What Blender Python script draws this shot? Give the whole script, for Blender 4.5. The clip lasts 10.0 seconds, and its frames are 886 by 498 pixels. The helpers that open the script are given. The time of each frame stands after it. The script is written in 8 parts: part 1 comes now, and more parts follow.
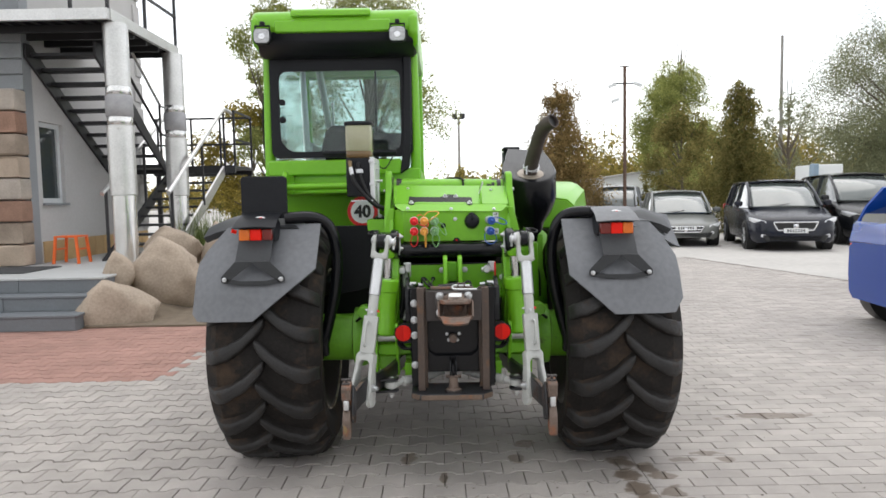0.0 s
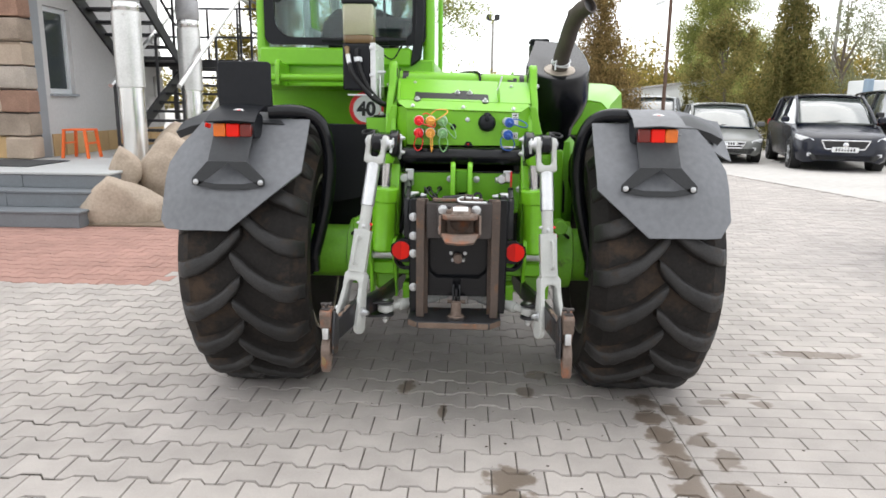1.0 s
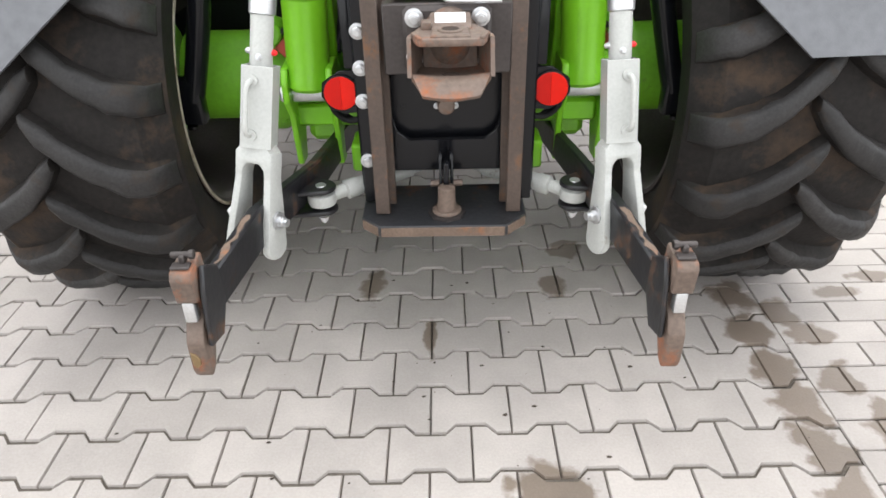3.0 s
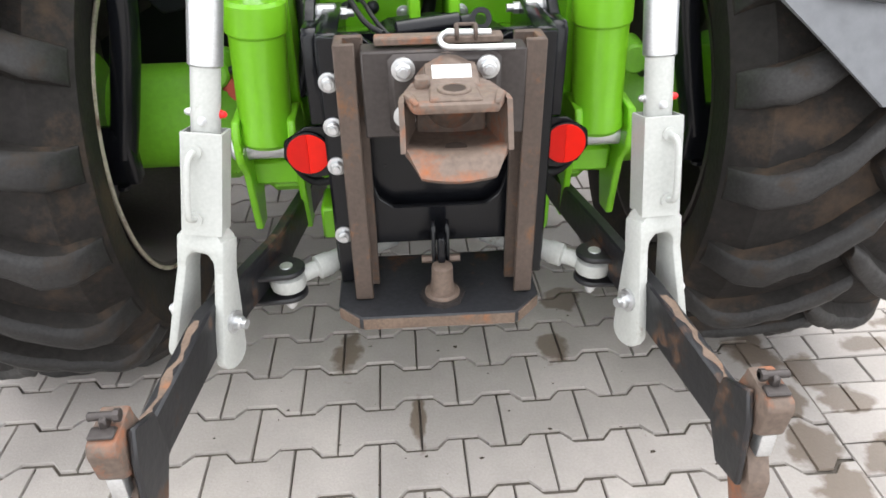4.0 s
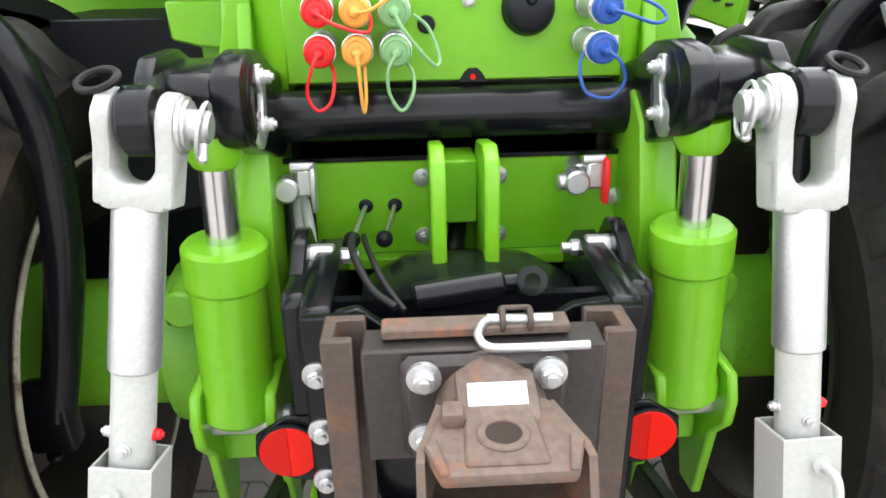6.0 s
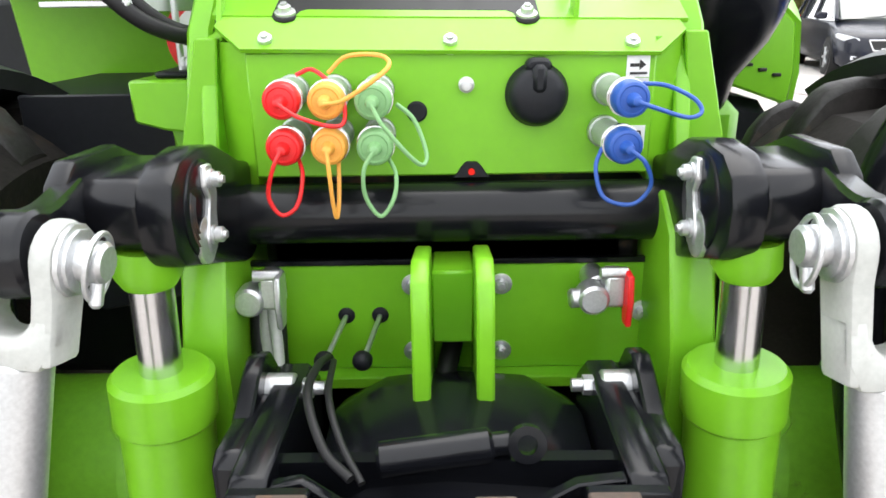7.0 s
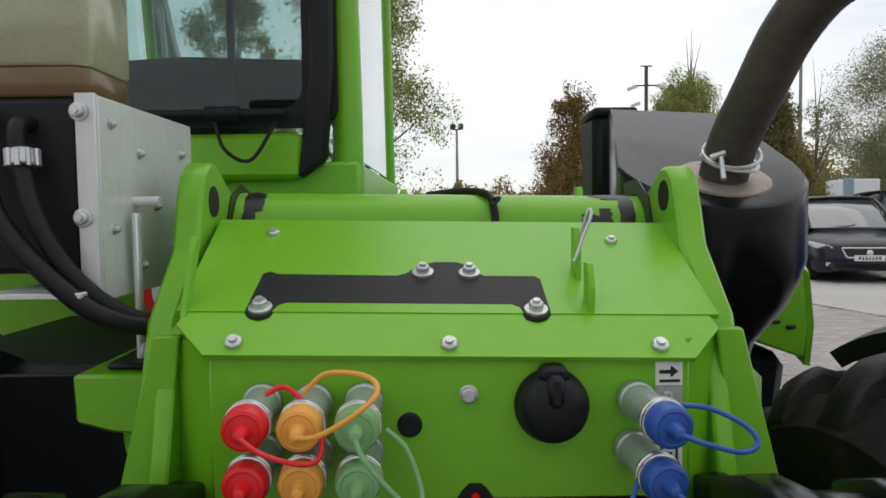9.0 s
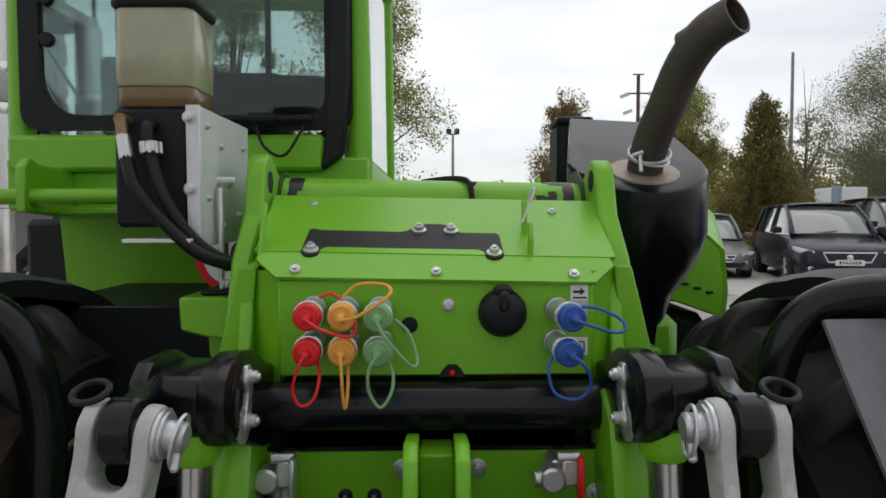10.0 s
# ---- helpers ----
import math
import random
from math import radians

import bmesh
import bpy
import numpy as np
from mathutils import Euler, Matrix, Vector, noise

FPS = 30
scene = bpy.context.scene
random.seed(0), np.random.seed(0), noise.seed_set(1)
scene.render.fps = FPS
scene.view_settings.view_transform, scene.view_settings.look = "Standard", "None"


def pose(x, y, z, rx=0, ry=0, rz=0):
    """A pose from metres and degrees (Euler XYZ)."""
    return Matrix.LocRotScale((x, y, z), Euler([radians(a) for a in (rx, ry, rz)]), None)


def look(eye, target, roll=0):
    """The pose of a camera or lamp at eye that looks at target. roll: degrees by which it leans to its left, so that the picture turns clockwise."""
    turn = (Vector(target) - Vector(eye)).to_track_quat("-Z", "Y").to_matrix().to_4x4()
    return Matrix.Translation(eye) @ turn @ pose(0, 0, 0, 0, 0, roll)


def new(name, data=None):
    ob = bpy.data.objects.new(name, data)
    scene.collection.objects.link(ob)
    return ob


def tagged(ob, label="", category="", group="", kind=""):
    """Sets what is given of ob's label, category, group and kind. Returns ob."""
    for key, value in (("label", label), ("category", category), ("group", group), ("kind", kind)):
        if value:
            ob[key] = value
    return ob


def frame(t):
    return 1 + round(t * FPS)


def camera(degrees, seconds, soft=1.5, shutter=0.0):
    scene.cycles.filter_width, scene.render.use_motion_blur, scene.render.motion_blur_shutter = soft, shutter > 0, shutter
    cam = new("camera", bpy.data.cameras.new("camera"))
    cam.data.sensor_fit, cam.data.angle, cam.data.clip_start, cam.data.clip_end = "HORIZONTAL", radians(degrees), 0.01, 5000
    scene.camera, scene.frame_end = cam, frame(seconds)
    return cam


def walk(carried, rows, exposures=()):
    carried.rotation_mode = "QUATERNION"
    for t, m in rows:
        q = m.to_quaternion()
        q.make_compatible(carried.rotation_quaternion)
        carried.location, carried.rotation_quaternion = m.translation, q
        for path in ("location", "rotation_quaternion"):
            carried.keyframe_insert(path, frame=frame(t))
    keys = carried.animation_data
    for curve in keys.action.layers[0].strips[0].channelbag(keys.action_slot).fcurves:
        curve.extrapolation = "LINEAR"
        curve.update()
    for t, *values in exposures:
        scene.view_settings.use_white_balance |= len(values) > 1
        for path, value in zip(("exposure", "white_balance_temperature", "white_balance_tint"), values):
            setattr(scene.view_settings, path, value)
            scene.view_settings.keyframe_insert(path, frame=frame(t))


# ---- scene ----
cam = camera(65.2, 10.0, soft=1.65)
PATH = [
    (0, (-0.029, 0.048, 1.405), (-0.023, 2.042, 1.257), -1.1),
    (0.5, (0.019, 0.234, 1.383), (-0.056, 2.217, 1.133), -2.3),
    (1, (0.067, 0.524, 1.359), (-0.007, 2.48, 0.949), 0.7),
    (1.5, (0.115, 0.878, 1.34), (0.025, 2.827, 0.902), 0.2),
    (2, (0.099, 1.241, 1.317), (-0.008, 3.126, 0.656), -0.8),
    (2.5, (0.032, 1.575, 1.3), (0.034, 3.36, 0.396), -1.7),
    (2.7, (0.029, 1.693, 1.28), (0.01, 3.431, 0.29), -1.2),
    (3.8, (-0.043, 2.163, 1.292), (0.04, 3.831, 0.192), -1.2),
    (4, (-0.052, 2.208, 1.291), (0.061, 3.887, 0.211), -0.8),
    (4.5, (-0.034, 2.342, 1.285), (0.048, 4.025, 0.207), 0.3),
    (5, (0.01, 2.445, 1.301), (-0.016, 4.171, 0.291), -1.4),
    (5.5, (0.007, 2.54, 1.322), (0.03, 4.327, 0.424), -1.2),
    (6, (-0.043, 2.651, 1.352), (0.037, 4.49, 0.572), -1.1),
    (6.2, (-0.043, 2.693, 1.366), (0.088, 4.537, 0.604), -0.7),
    (7.3, (0.051, 2.894, 1.386), (-0.03, 4.797, 0.778), -0.6),
    (7.5, (0.053, 2.927, 1.391), (-0.039, 4.84, 0.818), -0.3),
    (8, (0.038, 2.999, 1.428), (-0.014, 4.945, 0.971), -0.8),
    (8.5, (0.02, 3.034, 1.46), (0.035, 5.013, 1.169), -0.5),
    (9, (0.019, 3.007, 1.487), (0.034, 5.004, 1.378), -0.8),
    (9.5, (0.032, 2.856, 1.469), (-0.008, 4.855, 1.428), 0.1),
    (10, (0.025, 2.607, 1.437), (0.054, 4.604, 1.341), -0.2),
]
walk(cam, [(t, look(eye, target, roll)) for t, eye, target, roll in PATH],
     exposures=[(0.0, 0.12), (0.5, 0.25), (0.9, 0.46), (1.5, 0.74), (2.5, 0.92), (4.0, 1.15), (5.5, 1.2), (6.3, 1.18), (7.5, 1.12), (8.0, 0.5), (8.5, -0.1), (9.0, -0.65), (10.0, -0.76)])

# ---- sky and daylight: bright overcast ----
world = bpy.data.worlds.new("overcast_sky")
scene.world = world
world.use_nodes = True
wn, wl = world.node_tree.nodes, world.node_tree.links
wn.clear()
w_out = wn.new("ShaderNodeOutputWorld")
w_bg = wn.new("ShaderNodeBackground")
w_sky = wn.new("ShaderNodeTexSky")
w_sky.sky_type, w_sky.sun_disc = "NISHITA", False
w_sky.sun_elevation, w_sky.sun_rotation = radians(71), radians(29)
w_tc = wn.new("ShaderNodeTexCoord")
w_map = wn.new("ShaderNodeMapping")
w_map.inputs["Scale"].default_value = (1.0, 1.0, 3.2)
w_noise = wn.new("ShaderNodeTexNoise")
w_noise.inputs["Scale"].default_value, w_noise.inputs["Detail"].default_value = 2.2, 6.0
w_noise.inputs["Roughness"].default_value = 0.55
w_ramp = wn.new("ShaderNodeValToRGB")
w_ramp.color_ramp.elements[0].position, w_ramp.color_ramp.elements[0].color = 0.30, (7.4, 7.6, 7.9, 1)
w_ramp.color_ramp.elements[1].position, w_ramp.color_ramp.elements[1].color = 0.62, (10.6, 10.5, 10.3, 1)
w_mix = wn.new("ShaderNodeMixRGB")
w_mix.inputs["Fac"].default_value = 0.82
wl.new(w_tc.outputs["Generated"], w_map.inputs["Vector"])
wl.new(w_map.outputs["Vector"], w_noise.inputs["Vector"])
wl.new(w_noise.outputs["Fac"], w_ramp.inputs["Fac"])
wl.new(w_sky.outputs["Color"], w_mix.inputs["Color1"])
wl.new(w_ramp.outputs["Color"], w_mix.inputs["Color2"])
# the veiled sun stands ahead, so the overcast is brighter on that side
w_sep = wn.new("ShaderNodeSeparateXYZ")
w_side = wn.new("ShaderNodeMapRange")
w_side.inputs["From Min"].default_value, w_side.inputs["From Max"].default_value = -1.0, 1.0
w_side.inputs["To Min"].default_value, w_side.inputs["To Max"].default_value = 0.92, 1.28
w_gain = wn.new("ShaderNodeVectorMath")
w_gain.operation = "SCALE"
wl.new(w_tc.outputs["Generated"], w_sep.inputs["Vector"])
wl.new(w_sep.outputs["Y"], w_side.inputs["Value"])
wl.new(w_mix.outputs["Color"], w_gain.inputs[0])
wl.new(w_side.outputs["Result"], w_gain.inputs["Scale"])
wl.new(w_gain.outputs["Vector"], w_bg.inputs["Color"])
w_bg.inputs["Strength"].default_value = 0.15
wl.new(w_bg.outputs["Background"], w_out.inputs["Surface"])

sun_data = bpy.data.lights.new("sun", "SUN")
sun_data.energy, sun_data.angle, sun_data.color = 0.5, radians(45), (1.0, 0.97, 0.92)
sun_lamp = new("sun", sun_data)
sun_lamp.matrix_world = look((5, 9, 30), (0, 0, 0))


# ---- materials ----
def material(name, colour, rough=0.5, metal=0.0, vary=0.15, scale=6.0, bump=0.0, bump_scale=60.0, coat=0.0,
             dirt=None, dirt_amount=0.0, dirt_scale=4.0, island=0.0, rand=0.0, spec=0.5, stretch=None):
    m = bpy.data.materials.new(name)
    m.use_nodes = True
    n, l = m.node_tree.nodes, m.node_tree.links
    b = n["Principled BSDF"]
    b.inputs["Roughness"].default_value, b.inputs["Metallic"].default_value = rough, metal
    b.inputs["Specular IOR Level"].default_value = spec
    if coat:
        b.inputs["Coat Weight"].default_value, b.inputs["Coat Roughness"].default_value = coat, 0.12
    tc = n.new("ShaderNodeTexCoord")
    vec = tc.outputs["Object"]
    if stretch:
        mp = n.new("ShaderNodeMapping")
        mp.inputs["Scale"].default_value = stretch
        l.new(vec, mp.inputs["Vector"])
        vec = mp.outputs["Vector"]
    big = n.new("ShaderNodeTexNoise")
    big.inputs["Scale"].default_value, big.inputs["Detail"].default_value = scale, 5.0
    l.new(vec, big.inputs["Vector"])
    fine = n.new("ShaderNodeTexNoise")
    fine.inputs["Scale"].default_value, fine.inputs["Detail"].default_value = scale * 14, 3.0
    l.new(vec, fine.inputs["Vector"])
    add = n.new("ShaderNodeMath")
    add.operation = "ADD"
    l.new(big.outputs["Fac"], add.inputs[0])
    l.new(fine.outputs["Fac"], add.inputs[1])
    rng = n.new("ShaderNodeMapRange")
    rng.inputs["From Min"].default_value, rng.inputs["From Max"].default_value = 0.6, 1.4
    rng.inputs["To Min"].default_value, rng.inputs["To Max"].default_value = 1 - vary, 1 + vary
    l.new(add.outputs[0], rng.inputs["Value"])
    last = rng.outputs["Result"]
    if island or rand:
        src = n.new("ShaderNodeNewGeometry").outputs["Random Per Island"] if island else n.new("ShaderNodeObjectInfo").outputs["Random"]
        r2 = n.new("ShaderNodeMapRange")
        a = island or rand
        r2.inputs["To Min"].default_value, r2.inputs["To Max"].default_value = 1 - a, 1 + a
        l.new(src, r2.inputs["Value"])
        mul = n.new("ShaderNodeMath")
        mul.operation = "MULTIPLY"
        l.new(last, mul.inputs[0])
        l.new(r2.outputs["Result"], mul.inputs[1])
        last = mul.outputs[0]
    vm = n.new("ShaderNodeVectorMath")
    vm.operation = "SCALE"
    vm.inputs[0].default_value = colour
    l.new(last, vm.inputs["Scale"])
    col = vm.outputs["Vector"]
    if dirt:
        dn = n.new("ShaderNodeTexNoise")
        dn.inputs["Scale"].default_value, dn.inputs["Detail"].default_value = dirt_scale, 8.0
        dn.inputs["Roughness"].default_value = 0.7
        l.new(vec, dn.inputs["Vector"])
        dr = n.new("ShaderNodeMapRange")
        dr.inputs["From Min"].default_value, dr.inputs["From Max"].default_value = 0.72 - dirt_amount * 0.4, 0.80 - dirt_amount * 0.28
        l.new(dn.outputs["Fac"], dr.inputs["Value"])
        mx = n.new("ShaderNodeMixRGB")
        l.new(dr.outputs["Result"], mx.inputs["Fac"])
        l.new(col, mx.inputs["Color1"])
        mx.inputs["Color2"].default_value = (*dirt, 1)
        col = mx.outputs["Color"]
        rr = n.new("ShaderNodeMapRange")
        rr.inputs["To Min"].default_value, rr.inputs["To Max"].default_value = rough, min(0.95, rough + 0.35)
        l.new(dr.outputs["Result"], rr.inputs["Value"])
        l.new(rr.outputs["Result"], b.inputs["Roughness"])
    l.new(col, b.inputs["Base Color"])
    if bump:
        bn = n.new("ShaderNodeTexNoise")
        bn.inputs["Scale"].default_value, bn.inputs["Detail"].default_value = bump_scale, 4.0
        l.new(vec, bn.inputs["Vector"])
        bp = n.new("ShaderNodeBump")
        bp.inputs["Strength"].default_value, bp.inputs["Distance"].default_value = bump, 0.004
        l.new(bn.outputs["Fac"], bp.inputs["Height"])
        l.new(bp.outputs["Normal"], b.inputs["Normal"])
    return m


def glass(name, tint, rough=0.02, ior=1.45):
    m = bpy.data.materials.new(name)
    m.use_nodes = True
    b = m.node_tree.nodes["Principled BSDF"]
    b.inputs["Base Color"].default_value = (*tint, 1)
    b.inputs["Transmission Weight"].default_value, b.inputs["Roughness"].default_value, b.inputs["IOR"].default_value = 1.0, rough, ior
    return m


GREEN = material("green_paint", (0.170, 0.462, 0.016), 0.35, vary=0.06, scale=3, coat=0.12, spec=0.40, dirt=(0.085, 0.20, 0.025), dirt_amount=0.10, dirt_scale=13)
GREEN_DIRTY = material("green_paint_dusty", (0.16, 0.43, 0.022), 0.45, vary=0.15, scale=5, dirt=(0.09, 0.07, 0.04), dirt_amount=0.25, dirt_scale=6)
BLACK = material("black_paint", (0.0055, 0.006, 0.008), 0.24, vary=0.25, scale=5, coat=0.08, spec=0.28, dirt=(0.05, 0.05, 0.05), dirt_amount=0.10, dirt_scale=18)
GUARD = material("mudguard_rubber", (0.030, 0.032, 0.035), 0.5, spec=0.4, vary=0.2, scale=6, dirt=(0.075, 0.075, 0.075), dirt_amount=0.2, dirt_scale=8)
PLATE_RUST = material("scuffed_rusty_plate", (0.030, 0.031, 0.035), 0.45, 0.2, vary=0.35, scale=8, dirt=(0.20, 0.095, 0.05), dirt_amount=0.30, dirt_scale=9, bump=0.2)
BLACK_WORN = material("black_paint_worn", (0.011, 0.011, 0.013), 0.38, vary=0.3, scale=8, dirt=(0.13, 0.068, 0.038), dirt_amount=0.42, dirt_scale=11, bump=0.2)
PLASTIC = material("black_plastic", (0.010, 0.011, 0.014), 0.46, spec=0.24, vary=0.18, scale=6, bump=0.12, bump_scale=400)
PLASTIC_GREY = material("dusty_grey_plastic", (0.128, 0.133, 0.144), 0.42, vary=0.22, scale=2.6, dirt=(0.175, 0.172, 0.17), dirt_amount=0.22, dirt_scale=3.5, bump=0.1, bump_scale=300)
RUBBER = material("tyre_rubber", (0.016, 0.014, 0.013), 0.75, spec=0.22, vary=0.45, scale=5, dirt=(0.058, 0.040, 0.028), dirt_amount=0.50, dirt_scale=5, bump=0.35, bump_scale=90)
LUG = material("worn_tread_rubber", (0.022, 0.021, 0.021), 0.58, spec=0.34, vary=0.5, scale=11, rand=0.2, dirt=(0.040, 0.030, 0.023), dirt_amount=0.38, dirt_scale=9, bump=0.7, bump_scale=38)
HOSE = material("hose_rubber", (0.010, 0.010, 0.011), 0.5, spec=0.3, vary=0.2, scale=20)
WHITE_PAINT = material("white_linkage_paint", (0.43, 0.44, 0.42), 0.38, vary=0.12, scale=12, dirt=(0.22, 0.18, 0.14), dirt_amount=0.24, dirt_scale=16)
ZINC = material("galvanised_steel", (0.60, 0.61, 0.62), 0.38, 0.85, vary=0.16, scale=18, dirt=(0.42, 0.42, 0.41), dirt_amount=0.2, dirt_scale=20)
DULL_ZINC = material("heat_tinted_collar", (0.33, 0.285, 0.235), 0.5, 0.4, vary=0.3, scale=30, dirt=(0.10, 0.08, 0.07), dirt_amount=0.3, dirt_scale=40)
COUPLER_BODY = material("pale_plated_coupler", (0.40, 0.44, 0.41), 0.34, 0.45, vary=0.22, scale=30, dirt=(0.22, 0.24, 0.20), dirt_amount=0.25, dirt_scale=30)
LAMP_GLASS = material("ribbed_lamp_glass", (0.46, 0.47, 0.49), 0.22, vary=0.35, scale=55, coat=0.5)
HEAD_GLASS = material("head_lamp_glass", (0.74, 0.75, 0.77), 0.18, vary=0.2, scale=12, coat=0.4)
CHROME = material("chrome_rod", (0.70, 0.70, 0.71), 0.24, 1.0, vary=0.06, scale=20)
BRUSHED = material("aluminium_sheet", (0.66, 0.67, 0.68), 0.40, 0.3, vary=0.10, scale=9, stretch=(1, 1, 0.25))
RUST = material("rusty_cast_iron", (0.135, 0.098, 0.078), 0.62, 0.1, vary=0.38, scale=7, dirt=(0.30, 0.105, 0.045), dirt_amount=0.46, dirt_scale=8, bump=0.25, bump_scale=90)
RUST_BROWN = material("brown_weathered_steel", (0.088, 0.064, 0.052), 0.62, 0.2, vary=0.25, scale=10, dirt=(0.19, 0.10, 0.055), dirt_amount=0.40, dirt_scale=20, bump=0.25, bump_scale=150)
RUST_EDGE = material("bare_rusty_edge", (0.150, 0.105, 0.078), 0.7, 0.1, vary=0.35, scale=12, dirt=(0.30, 0.12, 0.05), dirt_amount=0.35, dirt_scale=10)
DARK_STEEL = material("dark_steel_plate", (0.060, 0.052, 0.050), 0.45, 0.5, vary=0.25, scale=8, dirt=(0.11, 0.075, 0.055), dirt_amount=0.2, dirt_scale=15)
RED_LENS = material("red_reflector", (0.80, 0.012, 0.004), 0.30, vary=0.06, scale=60, spec=0.25)
RED_LENS_DEEP = material("red_reflector_dim_half", (0.60, 0.008, 0.004), 0.30, vary=0.06, scale=60, spec=0.25)
ORANGE_LENS = material("orange_lens", (0.70, 0.15, 0.012), 0.2, vary=0.1, scale=40, coat=0.6)
DARK_LENS = material("dark_red_lens", (0.16, 0.012, 0.008), 0.2, vary=0.1, scale=40, coat=0.6)
CLEAR_LENS = material("clear_lamp_lens", (0.72, 0.72, 0.74), 0.15, vary=0.15, scale=60, coat=0.6)
RED_CAP = material("red_plastic_cap", (0.72, 0.012, 0.015), 0.42, vary=0.08, scale=30)
YELLOW_CAP = material("yellow_plastic_cap", (0.78, 0.36, 0.06), 0.5, vary=0.12, scale=30, dirt=(0.45, 0.22, 0.06), dirt_amount=0.15, dirt_scale=60)
GREEN_CAP = material("pale_green_cap", (0.20, 0.40, 0.17), 0.5, vary=0.1, scale=30)
BLUE_CAP = material("blue_plastic_cap", (0.022, 0.085, 0.36), 0.42, vary=0.1, scale=30)
WHITE = material("white_plastic", (0.75, 0.76, 0.76), 0.4, vary=0.04, scale=20)
SIGN_RED = material("sign_red", (0.62, 0.015, 0.012), 0.4, vary=0.05)
SIGN_BLACK = material("sign_black", (0.012, 0.012, 0.012), 0.4, vary=0.05)
OIL_TANK = material("yellowed_translucent_tank", (0.56, 0.55, 0.37), 0.20, vary=0.12, scale=12, coat=0.3)
OIL_TANK.node_tree.nodes["Principled BSDF"].inputs["Transmission Weight"].default_value = 0.45
OIL = material("brown_oil", (0.13, 0.075, 0.022), 0.3, vary=0.3, scale=18, coat=0.3)
EXHAUST = material("brown_exhaust_pipe", (0.085, 0.068, 0.060), 0.55, 0.4, vary=0.25, scale=9, dirt=(0.15, 0.085, 0.05), dirt_amount=0.18, dirt_scale=8)
BRASS = material("brass_fitting", (0.24, 0.17, 0.09), 0.45, 0.7, vary=0.2, scale=20)
GLASS = glass("cab_glass", (0.55, 0.68, 0.66))
CAB_DARK = material("cab_interior_dark", (0.012, 0.013, 0.016), 0.6, spec=0.25, vary=0.2, scale=6)
HOLE_BROWN = material("shaded_pin_hole", (0.030, 0.018, 0.012), 0.9, vary=0.3, scale=30)
RIM_EDGE = material("scraped_rim_edge", (0.42, 0.38, 0.30), 0.6, vary=0.35, scale=12, dirt=(0.10, 0.05, 0.03), dirt_amount=0.5, dirt_scale=14)
GREASE_AND_SHADE = material("black_grease_and_pipe_shade", (0.012, 0.011, 0.010), 0.35, vary=0.3, scale=40)
PRIMER = material("red_primer", (0.40, 0.05, 0.03), 0.6, vary=0.2, scale=20)


# ---- building kit ----
def finish(bm, angle=38):
    bmesh.ops.recalc_face_normals(bm, faces=bm.faces)
    lim = radians(angle)
    for e in bm.edges:
        e.smooth = len(e.link_faces) == 2 and e.calc_face_angle(0.0) < lim
    for f in bm.faces:
        f.smooth = True


def mesh_of(name, bm, mat, angle=38):
    finish(bm, angle)
    me = bpy.data.meshes.new(name)
    bm.to_mesh(me)
    bm.free()
    for mm in (mat if isinstance(mat, (list, tuple)) else [mat]):
        me.materials.append(mm)
    return me


def thing(name, base, label, category, group="", kind=""):
    ob = new(name)
    ob.location = base
    ob.empty_display_size = 0.2
    return tagged(ob, label, category, group, kind)


def part(name, bm, mat, parent, label="", angle=38):
    """A bmesh in place-coordinates as one mesh under a thing or under a part."""
    ob = new(name, mesh_of(name, bm, mat, angle))
    ob.parent = parent
    if parent.parent is None:
        ob.matrix_parent_inverse = Matrix.Translation(-Vector(parent.location))
    return tagged(ob, label)


def solid(name, bm, mat, label, category, group="", kind="", angle=38):
    """A bmesh as one top-level mesh."""
    return tagged(new(name, mesh_of(name, bm, mat, angle)), label, category, group, kind)


def join(*makers):
    bm = bmesh.new()
    for mk in makers:
        mk(bm)
    return bm


def fresh(bm, geom_before):
    return [v for v in bm.verts if v not in geom_before]


def bevel_new(bm, faces, w, seg=1):
    if w > 0:
        edges = list({e for f in faces for e in f.edges if len(e.link_faces) == 2 and e.calc_face_angle(0.0) > 0.5})
        if edges:
            bmesh.ops.bevel(bm, geom=edges, offset=w, offset_type="OFFSET", segments=seg, profile=0.5, affect="EDGES", clamp_overlap=True)


def box(bm, x0, x1, y0, y1, z0, z1, bev=0.0, m=None, seg=1):
    cs = [(x, y, z) for x in (x0, x1) for y in (y0, y1) for z in (z0, z1)]
    vs = [bm.verts.new(m @ Vector(c) if m else c) for c in cs]
    idx = [(0, 1, 3, 2), (4, 6, 7, 5), (0, 4, 5, 1), (2, 3, 7, 6), (0, 2, 6, 4), (1, 5, 7, 3)]
    fs = [bm.faces.new([vs[i] for i in f]) for f in idx]
    bmesh.ops.recalc_face_normals(bm, faces=fs)
    bevel_new(bm, fs, bev, seg)
    return bm


